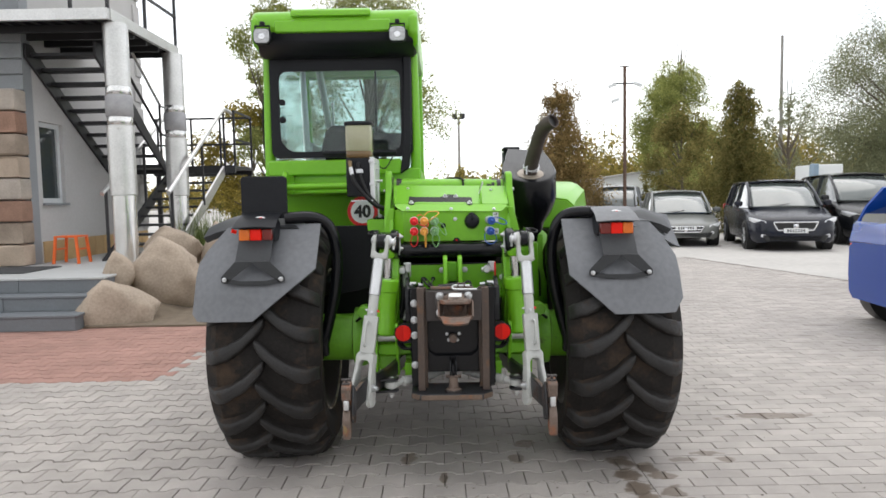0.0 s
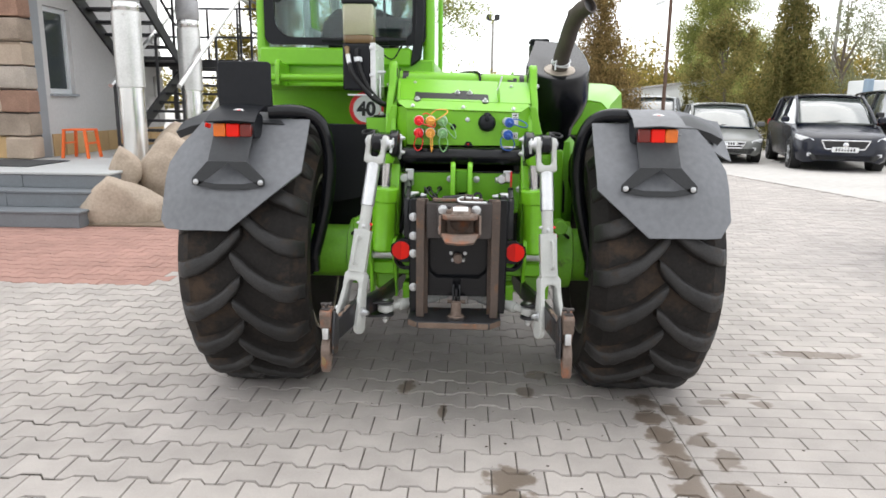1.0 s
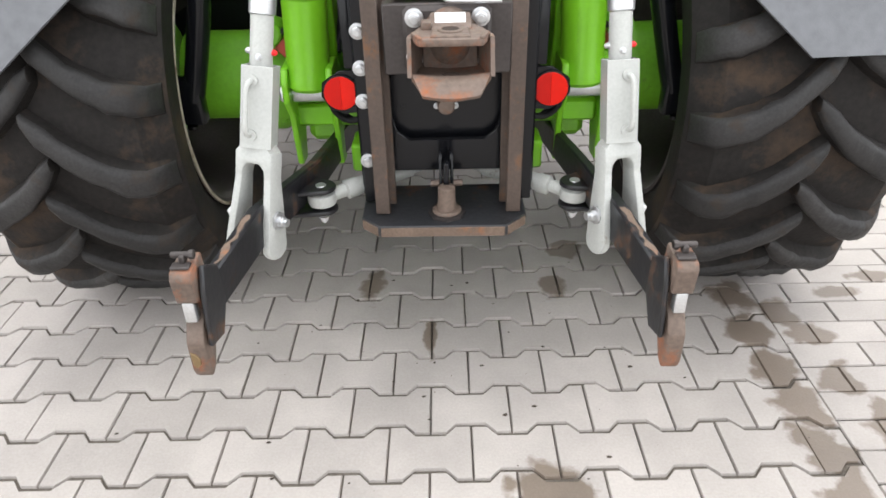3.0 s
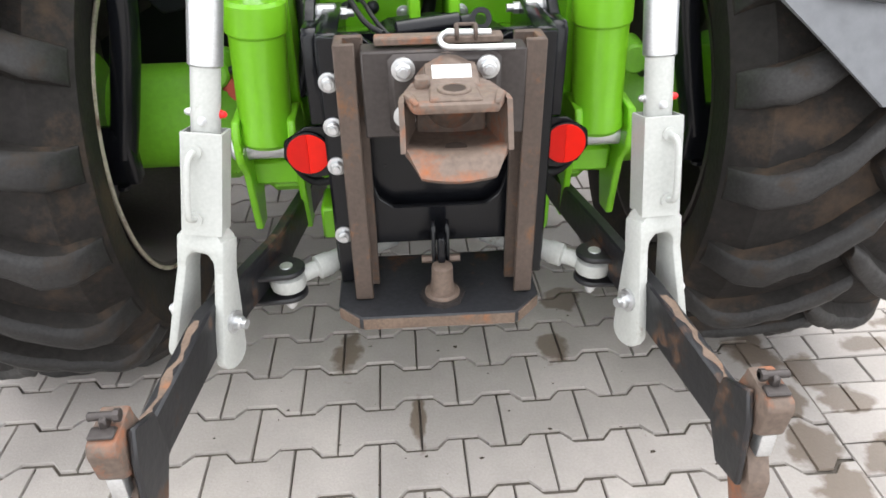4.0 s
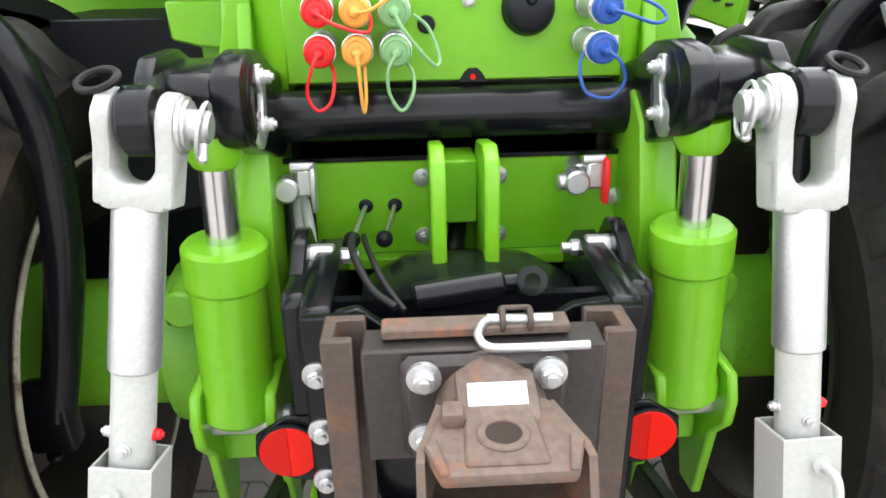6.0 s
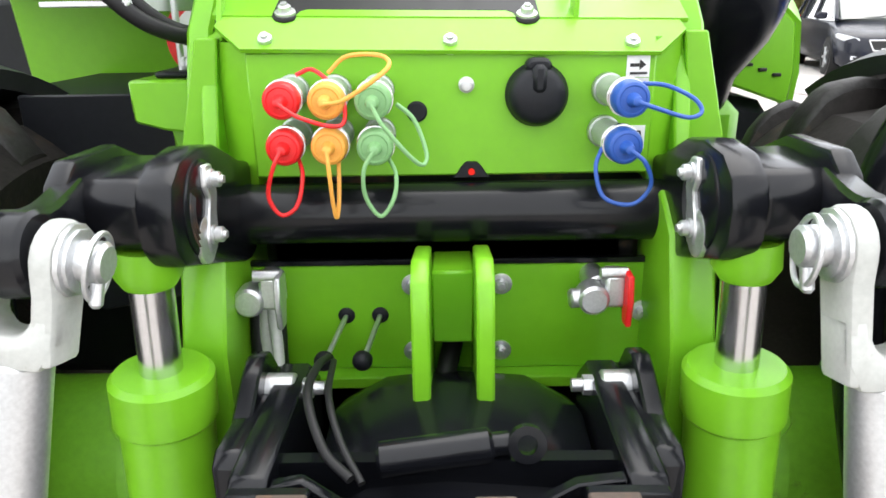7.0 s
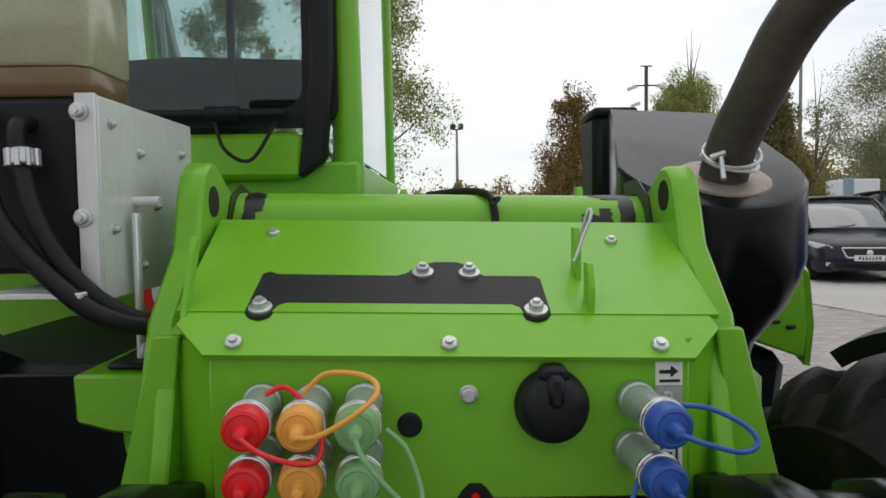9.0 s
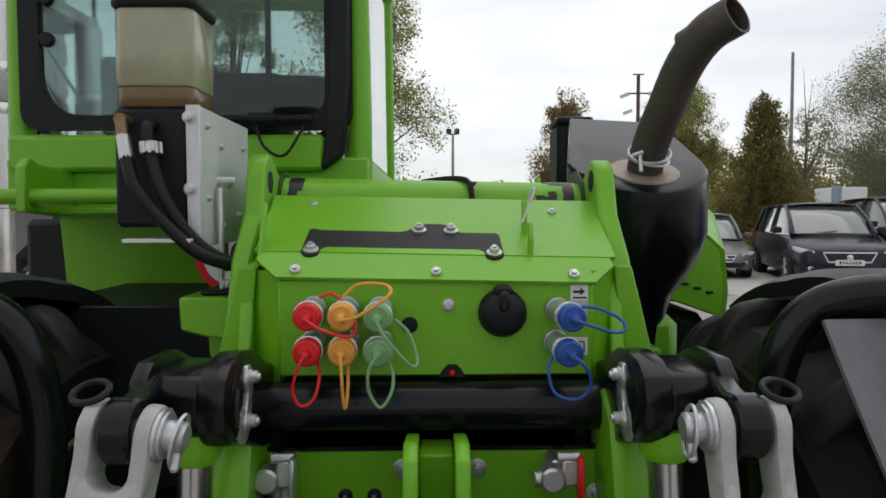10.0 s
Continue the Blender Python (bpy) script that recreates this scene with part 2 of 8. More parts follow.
def prism(bm, poly, axis, a, b, bev=0.0, m=None, seg=1):
    """A polygon pushed along an axis from a to b; poly holds the two other coordinates in the order x, y, z."""
    def at(p, d):
        c = {"x": (d, p[0], p[1]), "y": (p[0], d, p[1]), "z": (p[0], p[1], d)}[axis]
        return m @ Vector(c) if m else Vector(c)
    lo = [bm.verts.new(at(p, a)) for p in poly]
    hi = [bm.verts.new(at(p, b)) for p in poly]
    k = len(poly)
    fs = [bm.faces.new(lo), bm.faces.new(hi[::-1])]
    fs += [bm.faces.new((lo[i], lo[(i + 1) % k], hi[(i + 1) % k], hi[i])) for i in range(k)]
    bmesh.ops.recalc_face_normals(bm, faces=fs)
    bevel_new(bm, fs, bev, seg)
    return bm


def frame_of(d):
    d = Vector(d).normalized()
    up = Vector((0, 0, 1)) if abs(d.z) < 0.9 else Vector((1, 0, 0))
    a = d.cross(up).normalized()
    return a, d.cross(a).normalized()


def turned(bm, p0, d, profile, seg=24, closed=False):
    """A lathe: profile of (distance along d, radius) from p0."""
    p0, d = Vector(p0), Vector(d).normalized()
    a, b = frame_of(d)
    rings = []
    for t, r in profile:
        c = p0 + d * t
        if r < 1e-6:
            rings.append([bm.verts.new(c)])
        else:
            rings.append([bm.verts.new(c + (a * math.cos(2 * math.pi * i / seg) + b * math.sin(2 * math.pi * i / seg)) * r) for i in range(seg)])
    pairs = list(zip(rings, rings[1:])) + ([(rings[-1], rings[0])] if closed else [])
    for q, r in pairs:
        for i in range(seg):
            j = (i + 1) % seg
            if len(q) == 1 and len(r) == 1:
                continue
            if len(q) == 1:
                bm.faces.new((q[0], r[j], r[i]))
            elif len(r) == 1:
                bm.faces.new((q[i], q[j], r[0]))
            else:
                bm.faces.new((q[i], q[j], r[j], r[i]))
    if not closed:
        for ring in (rings[0], rings[-1]):
            if len(ring) > 1:
                bm.faces.new(ring)
    return bm


def cyl(bm, p0, p1, r, r2=None, seg=20, bev=0.0):
    d = Vector(p1) - Vector(p0)
    h = d.length
    r2 = r if r2 is None else r2
    prof = [(0, r), (h, r2)] if not bev else [(0, r - bev), (bev, r), (h - bev, r2), (h, r2 - bev)]
    return turned(bm, p0, d, prof, seg)


def spline(pts, n=8):
    P = [Vector(p) for p in pts]
    P = [P[0] * 2 - P[1]] + P + [P[-1] * 2 - P[-2]]
    out = []
    for i in range(1, len(P) - 2):
        for k in range(n):
            t = k / n
            out.append(0.5 * (2 * P[i] + (P[i + 1] - P[i - 1]) * t + (2 * P[i - 1] - 5 * P[i] + 4 * P[i + 1] - P[i + 2]) * t * t
                              + (3 * P[i] - P[i - 1] - 3 * P[i + 1] + P[i + 2]) * t ** 3))
    out.append(P[-2])
    return out


def tube(bm, pts, r, seg=10, n=8, smooth=True, hollow=0.0):
    """A round rod along a line of points; r is one radius or a function of 0..1."""
    P = spline(pts, n) if smooth else [Vector(p) for p in pts]
    a, b = frame_of(P[1] - P[0])
    rings = []
    for i, p in enumerate(P):
        d = (P[min(i + 1, len(P) - 1)] - P[max(i - 1, 0)]).normalized()
        a = (a - d * a.dot(d)).normalized()
        b = d.cross(a)
        rr = r(i / (len(P) - 1)) if callable(r) else r
        rings.append([bm.verts.new(p + (a * math.cos(2 * math.pi * k / seg) + b * math.sin(2 * math.pi * k / seg)) * rr) for k in range(seg)])
    for q, s in zip(rings, rings[1:]):
        for k in range(seg):
            bm.faces.new((q[k], q[(k + 1) % seg], s[(k + 1) % seg], s[k]))
    bm.faces.new(rings[0][::-1])
    if hollow:
        d = (P[-1] - P[-2]).normalized()
        inner = [bm.verts.new(v.co.lerp(P[-1], 1 - hollow)) for v in rings[-1]]
        deep = [bm.verts.new(v.co - d * 0.12) for v in inner]
        for k in range(seg):
            j = (k + 1) % seg
            bm.faces.new((rings[-1][k], rings[-1][j], inner[j], inner[k]))
            bm.faces.new((inner[k], inner[j], deep[j], deep[k]))
        bm.faces.new(deep)
    else:
        bm.faces.new(rings[-1])
    return bm


def ring(bm, c, axis, R, r, seg=28, sub=8, start=0.0, end=360.0, squash=(1, 1)):
    """A bent round bar: a whole or part torus in the plane across axis."""
    a, b = frame_of(axis)
    c = Vector(c)
    full = abs(end - start) > 359
    k = seg if full else seg + 1
    pts = [c + (a * math.cos(radians(start + (end - start) * i / seg)) * squash[0] + b * math.sin(radians(start + (end - start) * i / seg)) * squash[1]) * R for i in range(k)]
    if not full:
        return tube(bm, pts, r, sub, smooth=False)
    ax = Vector(axis).normalized()
    rings = []
    for p in pts:
        o = (p - c).normalized()
        rings.append([bm.verts.new(p + (o * math.cos(2 * math.pi * j / sub) + ax * math.sin(2 * math.pi * j / sub)) * r) for j in range(sub)])
    for i in range(k):
        q, s = rings[i], rings[(i + 1) % k]
        for j in range(sub):
            bm.faces.new((q[j], q[(j + 1) % sub], s[(j + 1) % sub], s[j]))
    return bm


def skin(bm, rows, thick, closed=False):
    """A curved plate from a grid of points, with thickness along its normals."""
    rows = [[Vector(p) for p in r] for r in rows]
    nr, nc = len(rows), len(rows[0])
    def nrm(i, j):
        u = rows[min(i + 1, nr - 1)][j] - rows[max(i - 1, 0)][j]
        v = rows[i][min(j + 1, nc - 1)] - rows[i][max(j - 1, 0)]
        return u.cross(v).normalized() if u.cross(v).length > 1e-9 else Vector((0, 0, 1))
    top = [[bm.verts.new(rows[i][j]) for j in range(nc)] for i in range(nr)]
    low = [[bm.verts.new(rows[i][j] - nrm(i, j) * thick) for j in range(nc)] for i in range(nr)]
    for i in range(nr - 1):
        for j in range(nc - 1):
            bm.faces.new((top[i][j], top[i][j + 1], top[i + 1][j + 1], top[i + 1][j]))
            bm.faces.new((low[i][j], low[i + 1][j], low[i + 1][j + 1], low[i][j + 1]))
    for i in range(nr - 1):
        for j in (0, nc - 1):
            bm.faces.new((top[i][j], top[i + 1][j], low[i + 1][j], low[i][j]))
    for j in range(nc - 1):
        for i in (0, nr - 1):
            bm.faces.new((top[i][j], low[i][j], low[i][j + 1], top[i][j + 1]))
    return bm


def bolt(bm, p, d, r=0.012, washer=1.7):
    """A washer, a hexagon head and a thread end in one piece, standing out along d."""
    p, d = Vector(p), Vector(d).normalized()
    a, b = frame_of(d)
    prof = ((-0.001, washer, 0), (r * 0.35, washer, 0), (r * 0.40, washer * 0.9, 0), (r * 0.41, 1.0, 1), (r * 1.15, 1.0, 1), (r * 1.32, 0.82, 1), (r * 1.33, 0.55, 0), (r * 1.7, 0.5, 0))
    rings = []
    for t, k, hexed in prof:
        pts = []
        for i in range(18):
            ang = 2 * math.pi * i / 18
            rr = r * k
            if hexed:
                w = (ang + math.pi / 6) % (math.pi / 3) - math.pi / 6
                rr *= math.cos(math.pi / 6) / math.cos(w) * 1.07
            pts.append(bm.verts.new(p + d * t + (a * math.cos(ang) + b * math.sin(ang)) * rr))
        rings.append(pts)
    for q, s in zip(rings, rings[1:]):
        for i in range(18):
            bm.faces.new((q[i], q[(i + 1) % 18], s[(i + 1) % 18], s[i]))
    bm.faces.new(rings[0])
    bm.faces.new(rings[-1])
    return bm


def bolts(parent, places, d, r=0.012, washer=1.7, mat=None):
    for p in places:
        part("bolt", bolt(bmesh.new(), p, d, r, washer), mat or ZINC, parent)


def text(name, body, m, size, mat, parent, depth=0.0006, bold=0.0):
    """Raised lettering in Blender's own font, turned into a mesh."""
    cu = bpy.data.curves.new(name, "FONT")
    cu.body, cu.size, cu.align_x, cu.align_y, cu.extrude = body, size, "CENTER", "CENTER", depth
    cu.offset = bold
    tmp = new(name + "_tmp", cu)
    dg = bpy.context.evaluated_depsgraph_get()
    me = bpy.data.meshes.new_from_object(tmp.evaluated_get(dg))
    bpy.data.objects.remove(tmp)
    bpy.data.curves.remove(cu)
    me.transform(m)
    me.materials.clear()
    me.materials.append(mat)
    ob = new(name, me)
    ob.parent = parent
    if parent.parent is None:
        ob.matrix_parent_inverse = Matrix.Translation(-Vector(parent.location))
    return ob

def rounded(x0, x1, z0, z1, r, n=5, rs=None):
    pts = []
    rs = rs or (r, r, r, r)
    for (cx2, cz2, a0, rr) in ((x1 - rs[0], z1 - rs[0], 0, rs[0]), (x0 + rs[1], z1 - rs[1], 90, rs[1]), (x0 + rs[2], z0 + rs[2], 180, rs[2]), (x1 - rs[3], z0 + rs[3], 270, rs[3])):
        for i in range(n + 1):
            a = radians(a0 + 90 * i / n)
            pts.append((cx2 + rr * math.cos(a), cz2 + rr * math.sin(a)))
    return pts


def frame_plate(bm, outer_pts, inner_pts, y0, y1):
    """A plate with one opening; both outlines have the same number of points."""
    k = len(outer_pts)
    rings = [[bm.verts.new((x, y, z)) for x, z in pts] for pts, y in ((outer_pts, y0), (inner_pts, y0), (inner_pts, y1), (outer_pts, y1))]
    for a, c in ((0, 1), (1, 2), (2, 3), (3, 0)):
        for i in range(k):
            bm.faces.new((rings[a][i], rings[a][(i + 1) % k], rings[c][(i + 1) % k], rings[c][i]))
    return bm


# ---- ground ----
JOINT = material("sand_joint", (0.105, 0.090, 0.075), 0.95, vary=0.3, scale=9, bump=0.4, bump_scale=120)
b = bmesh.new()
box(b, -400, 400, -300, 900, -0.3, -0.009)
solid("ground", b, JOINT, "sandy ground beneath the block paving", "ground", kind="structure")

# ---- the telehandler ----
CX = 0.022
machine = thing("telehandler", (CX, 4.6, 0.0), "bright green telehandler with a rear three-point linkage, parked on grey paving", "telehandler")


def tyre_mesh(bm, c, w, R):
    """The carcass of a heavy tractor tyre."""
    hw, r0 = w / 2, R - 0.048
    prof = [(-hw * 0.80, 0.372), (-hw * 0.86, 0.404), (-hw * 0.975, 0.462), (-hw * 0.985, 0.535), (-hw * 0.90, r0 - 0.040), (-hw * 0.76, r0 - 0.010),
            (-hw * 0.4, r0 - 0.002), (0, r0), (hw * 0.4, r0 - 0.002), (hw * 0.76, r0 - 0.010), (hw * 0.90, r0 - 0.040), (hw * 0.985, 0.535), (hw * 0.975, 0.462), (hw * 0.86, 0.404), (hw * 0.80, 0.372)]
    return turned(bm, c, (1, 0, 0), prof, 72, closed=True)


def lug_mesh(w, R, side, seed):
    """One worn tread bar about the wheel's centre, running out and down from the middle of the tread."""
    bm = bmesh.new()
    rng = random.Random(seed)
    hw, r0 = w / 2, R - 0.048
    def at(u, ang, h):
        drop = 0.0 if abs(u) < 0.58 else (abs(u) - 0.58) ** 2 * 0.42
        r = r0 - drop + h
        return Vector((u * hw, -math.cos(ang) * r, math.sin(ang) * r))
    secs = []
    n = 12
    for q in range(n + 1):
        t = q / n
        u = side * (-0.07 + t * 1.03)
        ang = -(0.58 * t - 0.30 * t * t) + rng.uniform(-0.004, 0.004)
        half, lead = (0.030 + 0.008 * t) / R, 0.011 / R
        # the bar sinks into the shoulder at its outer end
        h = 0.050 - 0.008 * t ** 3 - 0.030 * max(0.0, t - 0.86) / 0.14
        h += rng.uniform(-0.004, 0.002)
        if q == 0:
            half, h = half * 0.6, h - 0.008
        e = [rng.uniform(0.90, 1.08) for k in range(4)]
        secs.append([at(u, ang - half - lead, -0.012), at(u, ang - half * 1.06 * e[0], h * 0.62), at(u, ang - half * 0.92 * e[0], h * 0.88), at(u, ang - half * 0.62 * e[1], h), at(u, ang, h + 0.0012),
                     at(u, ang + half * 0.62 * e[2], h), at(u, ang + half * 0.92 * e[3], h * 0.88), at(u, ang + half * 1.06 * e[3], h * 0.62), at(u, ang + half + lead, -0.012)])
    vs = [[bm.verts.new(p) for p in s] for s in secs]
    for s, s2 in zip(vs, vs[1:]):
        for i in range(8):
            f = bm.faces.new((s[i], s[i + 1], s2[i + 1], s2[i]))
            f.material_index = 1 if i in (0, 7) else 0
    for f in (bm.faces.new(vs[0]), bm.faces.new(vs[-1][::-1])):
        f.material_index = 1
    return mesh_of("tread_bar", bm, (LUG, RUBBER), 48)


LUGS = 19


def wheel(c, w, R, side, bars=True):
    cx, cy, cz = c
    hub = part("wheel", join(lambda b: turned(b, (cx - side * 0.10, cy, cz), (side, 0, 0), [(0, 0.17), (0.10, 0.17), (0.16, 0.13), (0.20, 0.12), (0.22, 0.05), (0.22, 0)], 28)), GREEN_DIRTY, machine)
    rim = bmesh.new()
    hw = w / 2 * 0.86
    turned(rim, (cx, cy, cz), (1, 0, 0), [(-hw, 0.375), (-hw, 0.388), (-hw + 0.02, 0.388), (-hw + 0.03, 0.35), (-0.05, 0.30), (0.05, 0.30), (hw - 0.03, 0.35), (hw - 0.02, 0.388), (hw, 0.388), (hw, 0.375),
                                          (hw - 0.04, 0.335), (0.05, 0.285), (0.03, 0.17), (-0.0, 0.17), (-0.02, 0.285), (-hw + 0.04, 0.335)], 40, closed=True)
    # shade on the green rim is put into the colour as dark steel
    part("rim", rim, DARK_STEEL, hub)
    if side < 0:
        b = bmesh.new()
        ring(b, (cx - side * (hw + 0.005), cy, cz), (1, 0, 0), 0.390, 0.0055, seg=72)
        part("rim_edge", b, RIM_EDGE, hub, "pale scraped rim edge")
    part("tyre", tyre_mesh(bmesh.new(), c, w, R), RUBBER, hub, "worn black tractor tyre caked with brown dirt", angle=30)
    for s2 in (-1, 1):
        bars_of = [lug_mesh(w, R, s2, seed) for seed in range(4)]
        for k in range(LUGS):
            ob = new("tread_bar", bars_of[(k * 7 + s2) % 4])
            ob.parent = hub
            ob.matrix_basis = Matrix.Translation(c) @ Matrix.Rotation(2 * math.pi * (k + 0.25 * (s2 + 1)) / LUGS, 4, "X")


WHEELS = [(-0.912, 3.945, 0.622), (0.872, 3.945, 0.622)]
for wc, sd in zip(WHEELS, (-1, 1)):
    wheel(wc, 0.575, 0.645, sd)
for sd in (-1, 1):
    wheel((CX + sd * 0.89, 6.85, 0.622), 0.50, 0.645, sd)

# rear axle and chassis
for sd in (-1, 1):
    b = bmesh.new()
    turned(b, (CX + sd * 0.16, 3.93, 0.63), (sd, 0, 0), [(0, 0.13), (0.12, 0.12), (0.20, 0.14), (0.30, 0.145), (0.33, 0.165), (0.38, 0.165), (0.39, 0.13), (0.60, 0.13)], 28)
    box(b, CX + sd * 0.30 - 0.11, CX + sd * 0.30 + 0.11, 3.80, 4.02, 0.46, 0.56, 0.02)
    part("axle_housing", b, GREEN_DIRTY, machine, "dusty green axle casting with primer showing")
    b = bmesh.new()
    box(b, CX + sd * 0.33 - 0.06, CX + sd * 0.33 + 0.06, 3.72, 3.80, 0.60, 0.74, 0.015)
    cyl(b, (CX + sd * 0.40, 3.70, 0.66), (CX + sd * 0.40, 3.78, 0.66), 0.05, seg=18, bev=0.006)
    cyl(b, (CX + sd * 0.47, 3.72, 0.80), (CX + sd * 0.47, 3.80, 0.80), 0.035, seg=18, bev=0.006)
    part("axle_lug", b, GREEN_DIRTY, machine)
for sd in (-1, 1):
    for q in range(8):
        a = 2 * math.pi * q / 8
        part("bolt", bolt(bmesh.new(), (CX + sd * 0.488, 3.93 + 0.150 * math.cos(a), 0.63 + 0.150 * math.sin(a)), (-sd, 0, 0), 0.011, 1.3), GREEN_DIRTY, machine)
    for dx in (0.24, 0.42):
        b = bmesh.new()
        prism(b, [(3.80, 0.60), (3.775, 0.66), (3.79, 0.76), (3.86, 0.80), (3.93, 0.80), (3.93, 0.56)], "x", CX + sd * dx - 0.008, CX + sd * dx + 0.008, 0.003)
        part("axle_rib", b, GREEN_DIRTY, machine)
    b = bmesh.new()
    tube(b, [(CX + sd * 0.28, 3.76, 0.86), (CX + sd * 0.36, 3.73, 0.84), (CX + sd * 0.46, 3.74, 0.79), (CX + sd * 0.52, 3.80, 0.74)], 0.008)
    part("brake_hose", b, HOSE, machine)
    b = bmesh.new()
    turned(b, (CX + sd * 0.36, 3.79, 0.71), (0, -1, 0), [(0, 0.030), (0.012, 0.030), (0.016, 0.022), (0.028, 0.02)], 20)
    part("axle_plug", b, GREEN_DIRTY, machine)
    b = bmesh.new()
    prism(b, [(CX + sd * 0.40, 0.78), (CX + sd * 0.46, 0.79), (CX + sd * 0.47, 0.745), (CX + sd * 0.43, 0.73), (CX + sd * 0.41, 0.75)], "y", 3.772, 3.785, 0.003)
    part("primer_patch", b, PRIMER, machine)
b = bmesh.new()
cyl(b, (CX - 0.42, 3.715, 0.765), (CX - 0.42, 3.722, 0.765), 0.026, seg=9)
part("primer_patch", b, PRIMER, machine)
b = bmesh.new()
box(b, CX - 0.27, CX + 0.27, 3.80, 7.4, 0.62, 1.14, 0.02)
part("chassis", b, BLACK_WORN, machine, "dark chassis box")
b = bmesh.new()
box(b, -0.98, -0.36, 4.20, 6.1, 0.62, 1.225, 0.03)
part("fuel_tank", b, PLASTIC, machine)
for sd in (-1, 1):
    b = bmesh.new()
    prism(b, [(3.74, 0.90), (3.74, 1.14), (3.80, 1.34), (4.05, 1.42), (4.6, 1.42), (4.6, 0.70), (4.0, 0.62)], "x", CX + sd * 0.315 - 0.011, CX + sd * 0.315 + 0.011, 0.003)
    part("side_plate", b, GREEN, machine)
    # upright cheek that flares down and out
    b = bmesh.new()
    x0, x1 = CX + sd * 0.272, CX + sd * 0.327
    lo, hi = min(x0, x1), max(x0, x1)
    prism(b, [(3.655, 0.62), (3.60, 0.80), (3.60, 0.98), (3.645, 1.12), (3.70, 1.16), (3.77, 1.14), (3.77, 0.62)], "x", lo, hi, 0.004)
    part("cheek_plate", b, GREEN, machine)

# rear cross panel with its couplings
b = bmesh.new()
box(b, CX - 0.285, CX + 0.292, 3.742, 3.752, 0.886, 1.048, 0.002)
box(b, CX - 0.285, CX + 0.292, 3.715, 3.752, 0.868, 0.886, 0.002)
part("rear_panel", b, GREEN, machine)
b = bmesh.new()
box(b, CX - 0.285, CX + 0.292, 3.738, 3.748, 1.048, 1.056, 0.001)
part("panel_edge", b, BLACK, machine)
b = bmesh.new()
box(b, CX - 0.26, CX + 0.28, 3.80, 3.84, 0.60, 1.16, 0.01)
part("rear_bulkhead", b, BLACK_WORN, machine)
for x, z in ((-0.027, 1.018), (0.097, 1.018), (-0.027, 0.915), (0.097, 0.915), (0.295, 0.975), (-0.262, 0.955)):
    part("bolt", bolt(bmesh.new(), (x, 3.742, z), (0, -1, 0), 0.009), ZINC, machine)
for x0 in (-0.019, 0.056):
    b = bmesh.new()
    prism(b, [(3.745, 1.02), (3.70, 1.090), (3.60, 1.108), (3.565, 1.092), (3.556, 1.04), (3.548, 0.915), (3.556, 0.868), (3.58, 0.852), (3.66, 0.860), (3.745, 0.90)], "x", x0, x0 + 0.021, 0.003)
    part("top_link_lug", b, GREEN, machine, "green lug plate with chipped edges")
b = bmesh.new()
box(b, 0.002, 0.056, 3.665, 3.745, 0.965, 1.066, 0.003)
part("lug_web", b, GREEN, machine)
b = bmesh.new()
tube(b, [(0.03, 3.78, 0.99), (0.03, 3.72, 0.95), (0.015, 3.66, 0.91), (0.0, 3.64, 0.85)], 0.014)
part("hose", b, HOSE, machine)


def coupling(x, z, lever):
    """A cast hydraulic coupling with a swivelling cover."""
    b = bmesh.new()
    cyl(b, (x, 3.745, z), (x, 3.69, z), 0.017, seg=18, bev=0.003)
    cyl(b, (x - 0.012, 3.69, z - 0.004), (x - 0.012, 3.655, z - 0.004), 0.020, seg=18, bev=0.004)
    cyl(b, (x + 0.004, 3.675, z - 0.004), (x - 0.042, 3.672, z - 0.006), 0.013, seg=14, bev=0.003)
    box(b, x + 0.002, x + 0.030, 3.66, 3.70, z - 0.016, z + 0.030, 0.005)
    cyl(b, (x - 0.004, 3.668, z + 0.030), (x + 0.030, 3.668, z + 0.030), 0.008, seg=12)
    body = part("coupling", b, ZINC, machine, "cast metal coupling body")
    b = bmesh.new()
    prism(b, [(3.645, 0.034), (3.675, 0.036), (3.675, -0.005), (3.665, -0.036), (3.645, -0.036), (3.640, 0.0)], "x", x + 0.026, x + 0.034, 0.002, Matrix.Translation((0, 0, z)))
    part("coupling_lever", b, RED_CAP if lever else ZINC, body)


coupling(-0.222, 1.032, False)
coupling(0.222, 1.030, True)
for x, dx in ((-0.122, -0.016), (-0.074, -0.014)):
    b = bmesh.new()
    cyl(b, (x, 3.742, 0.972), (x + dx, 3.655, 0.950), 0.0038, seg=10)
    lv = part("lever", b, ZINC, machine)
    b = bmesh.new()
    turned(b, (x, 3.746, 0.972), (0, -1, 0), [(0, 0.012), (0.006, 0.012), (0.008, 0.008)], 16)
    part("grommet", b, PLASTIC, lv)
    b = bmesh.new()
    turned(b, (x + dx, 3.662, 0.952), (dx, -0.087, -0.022), [(0, 0.0), (0.002, 0.008), (0.007, 0.0125), (0.013, 0.0135), (0.019, 0.0125), (0.024, 0.008), (0.026, 0)], 16)
    part("knob", b, PLASTIC, lv)
for k, (x0, x1) in enumerate(((-0.228, -0.215), (-0.212, -0.205), (-0.24, -0.235))):
    b = bmesh.new()
    tube(b, [(x0, 3.72, 1.01), (x0 + 0.004, 3.70, 0.95), (x1, 3.66, 0.86), (x1 - 0.02, 3.62, 0.78)], (0.012, 0.009, 0.013)[k])
    part("hose", b, HOSE, machine)
b = bmesh.new()
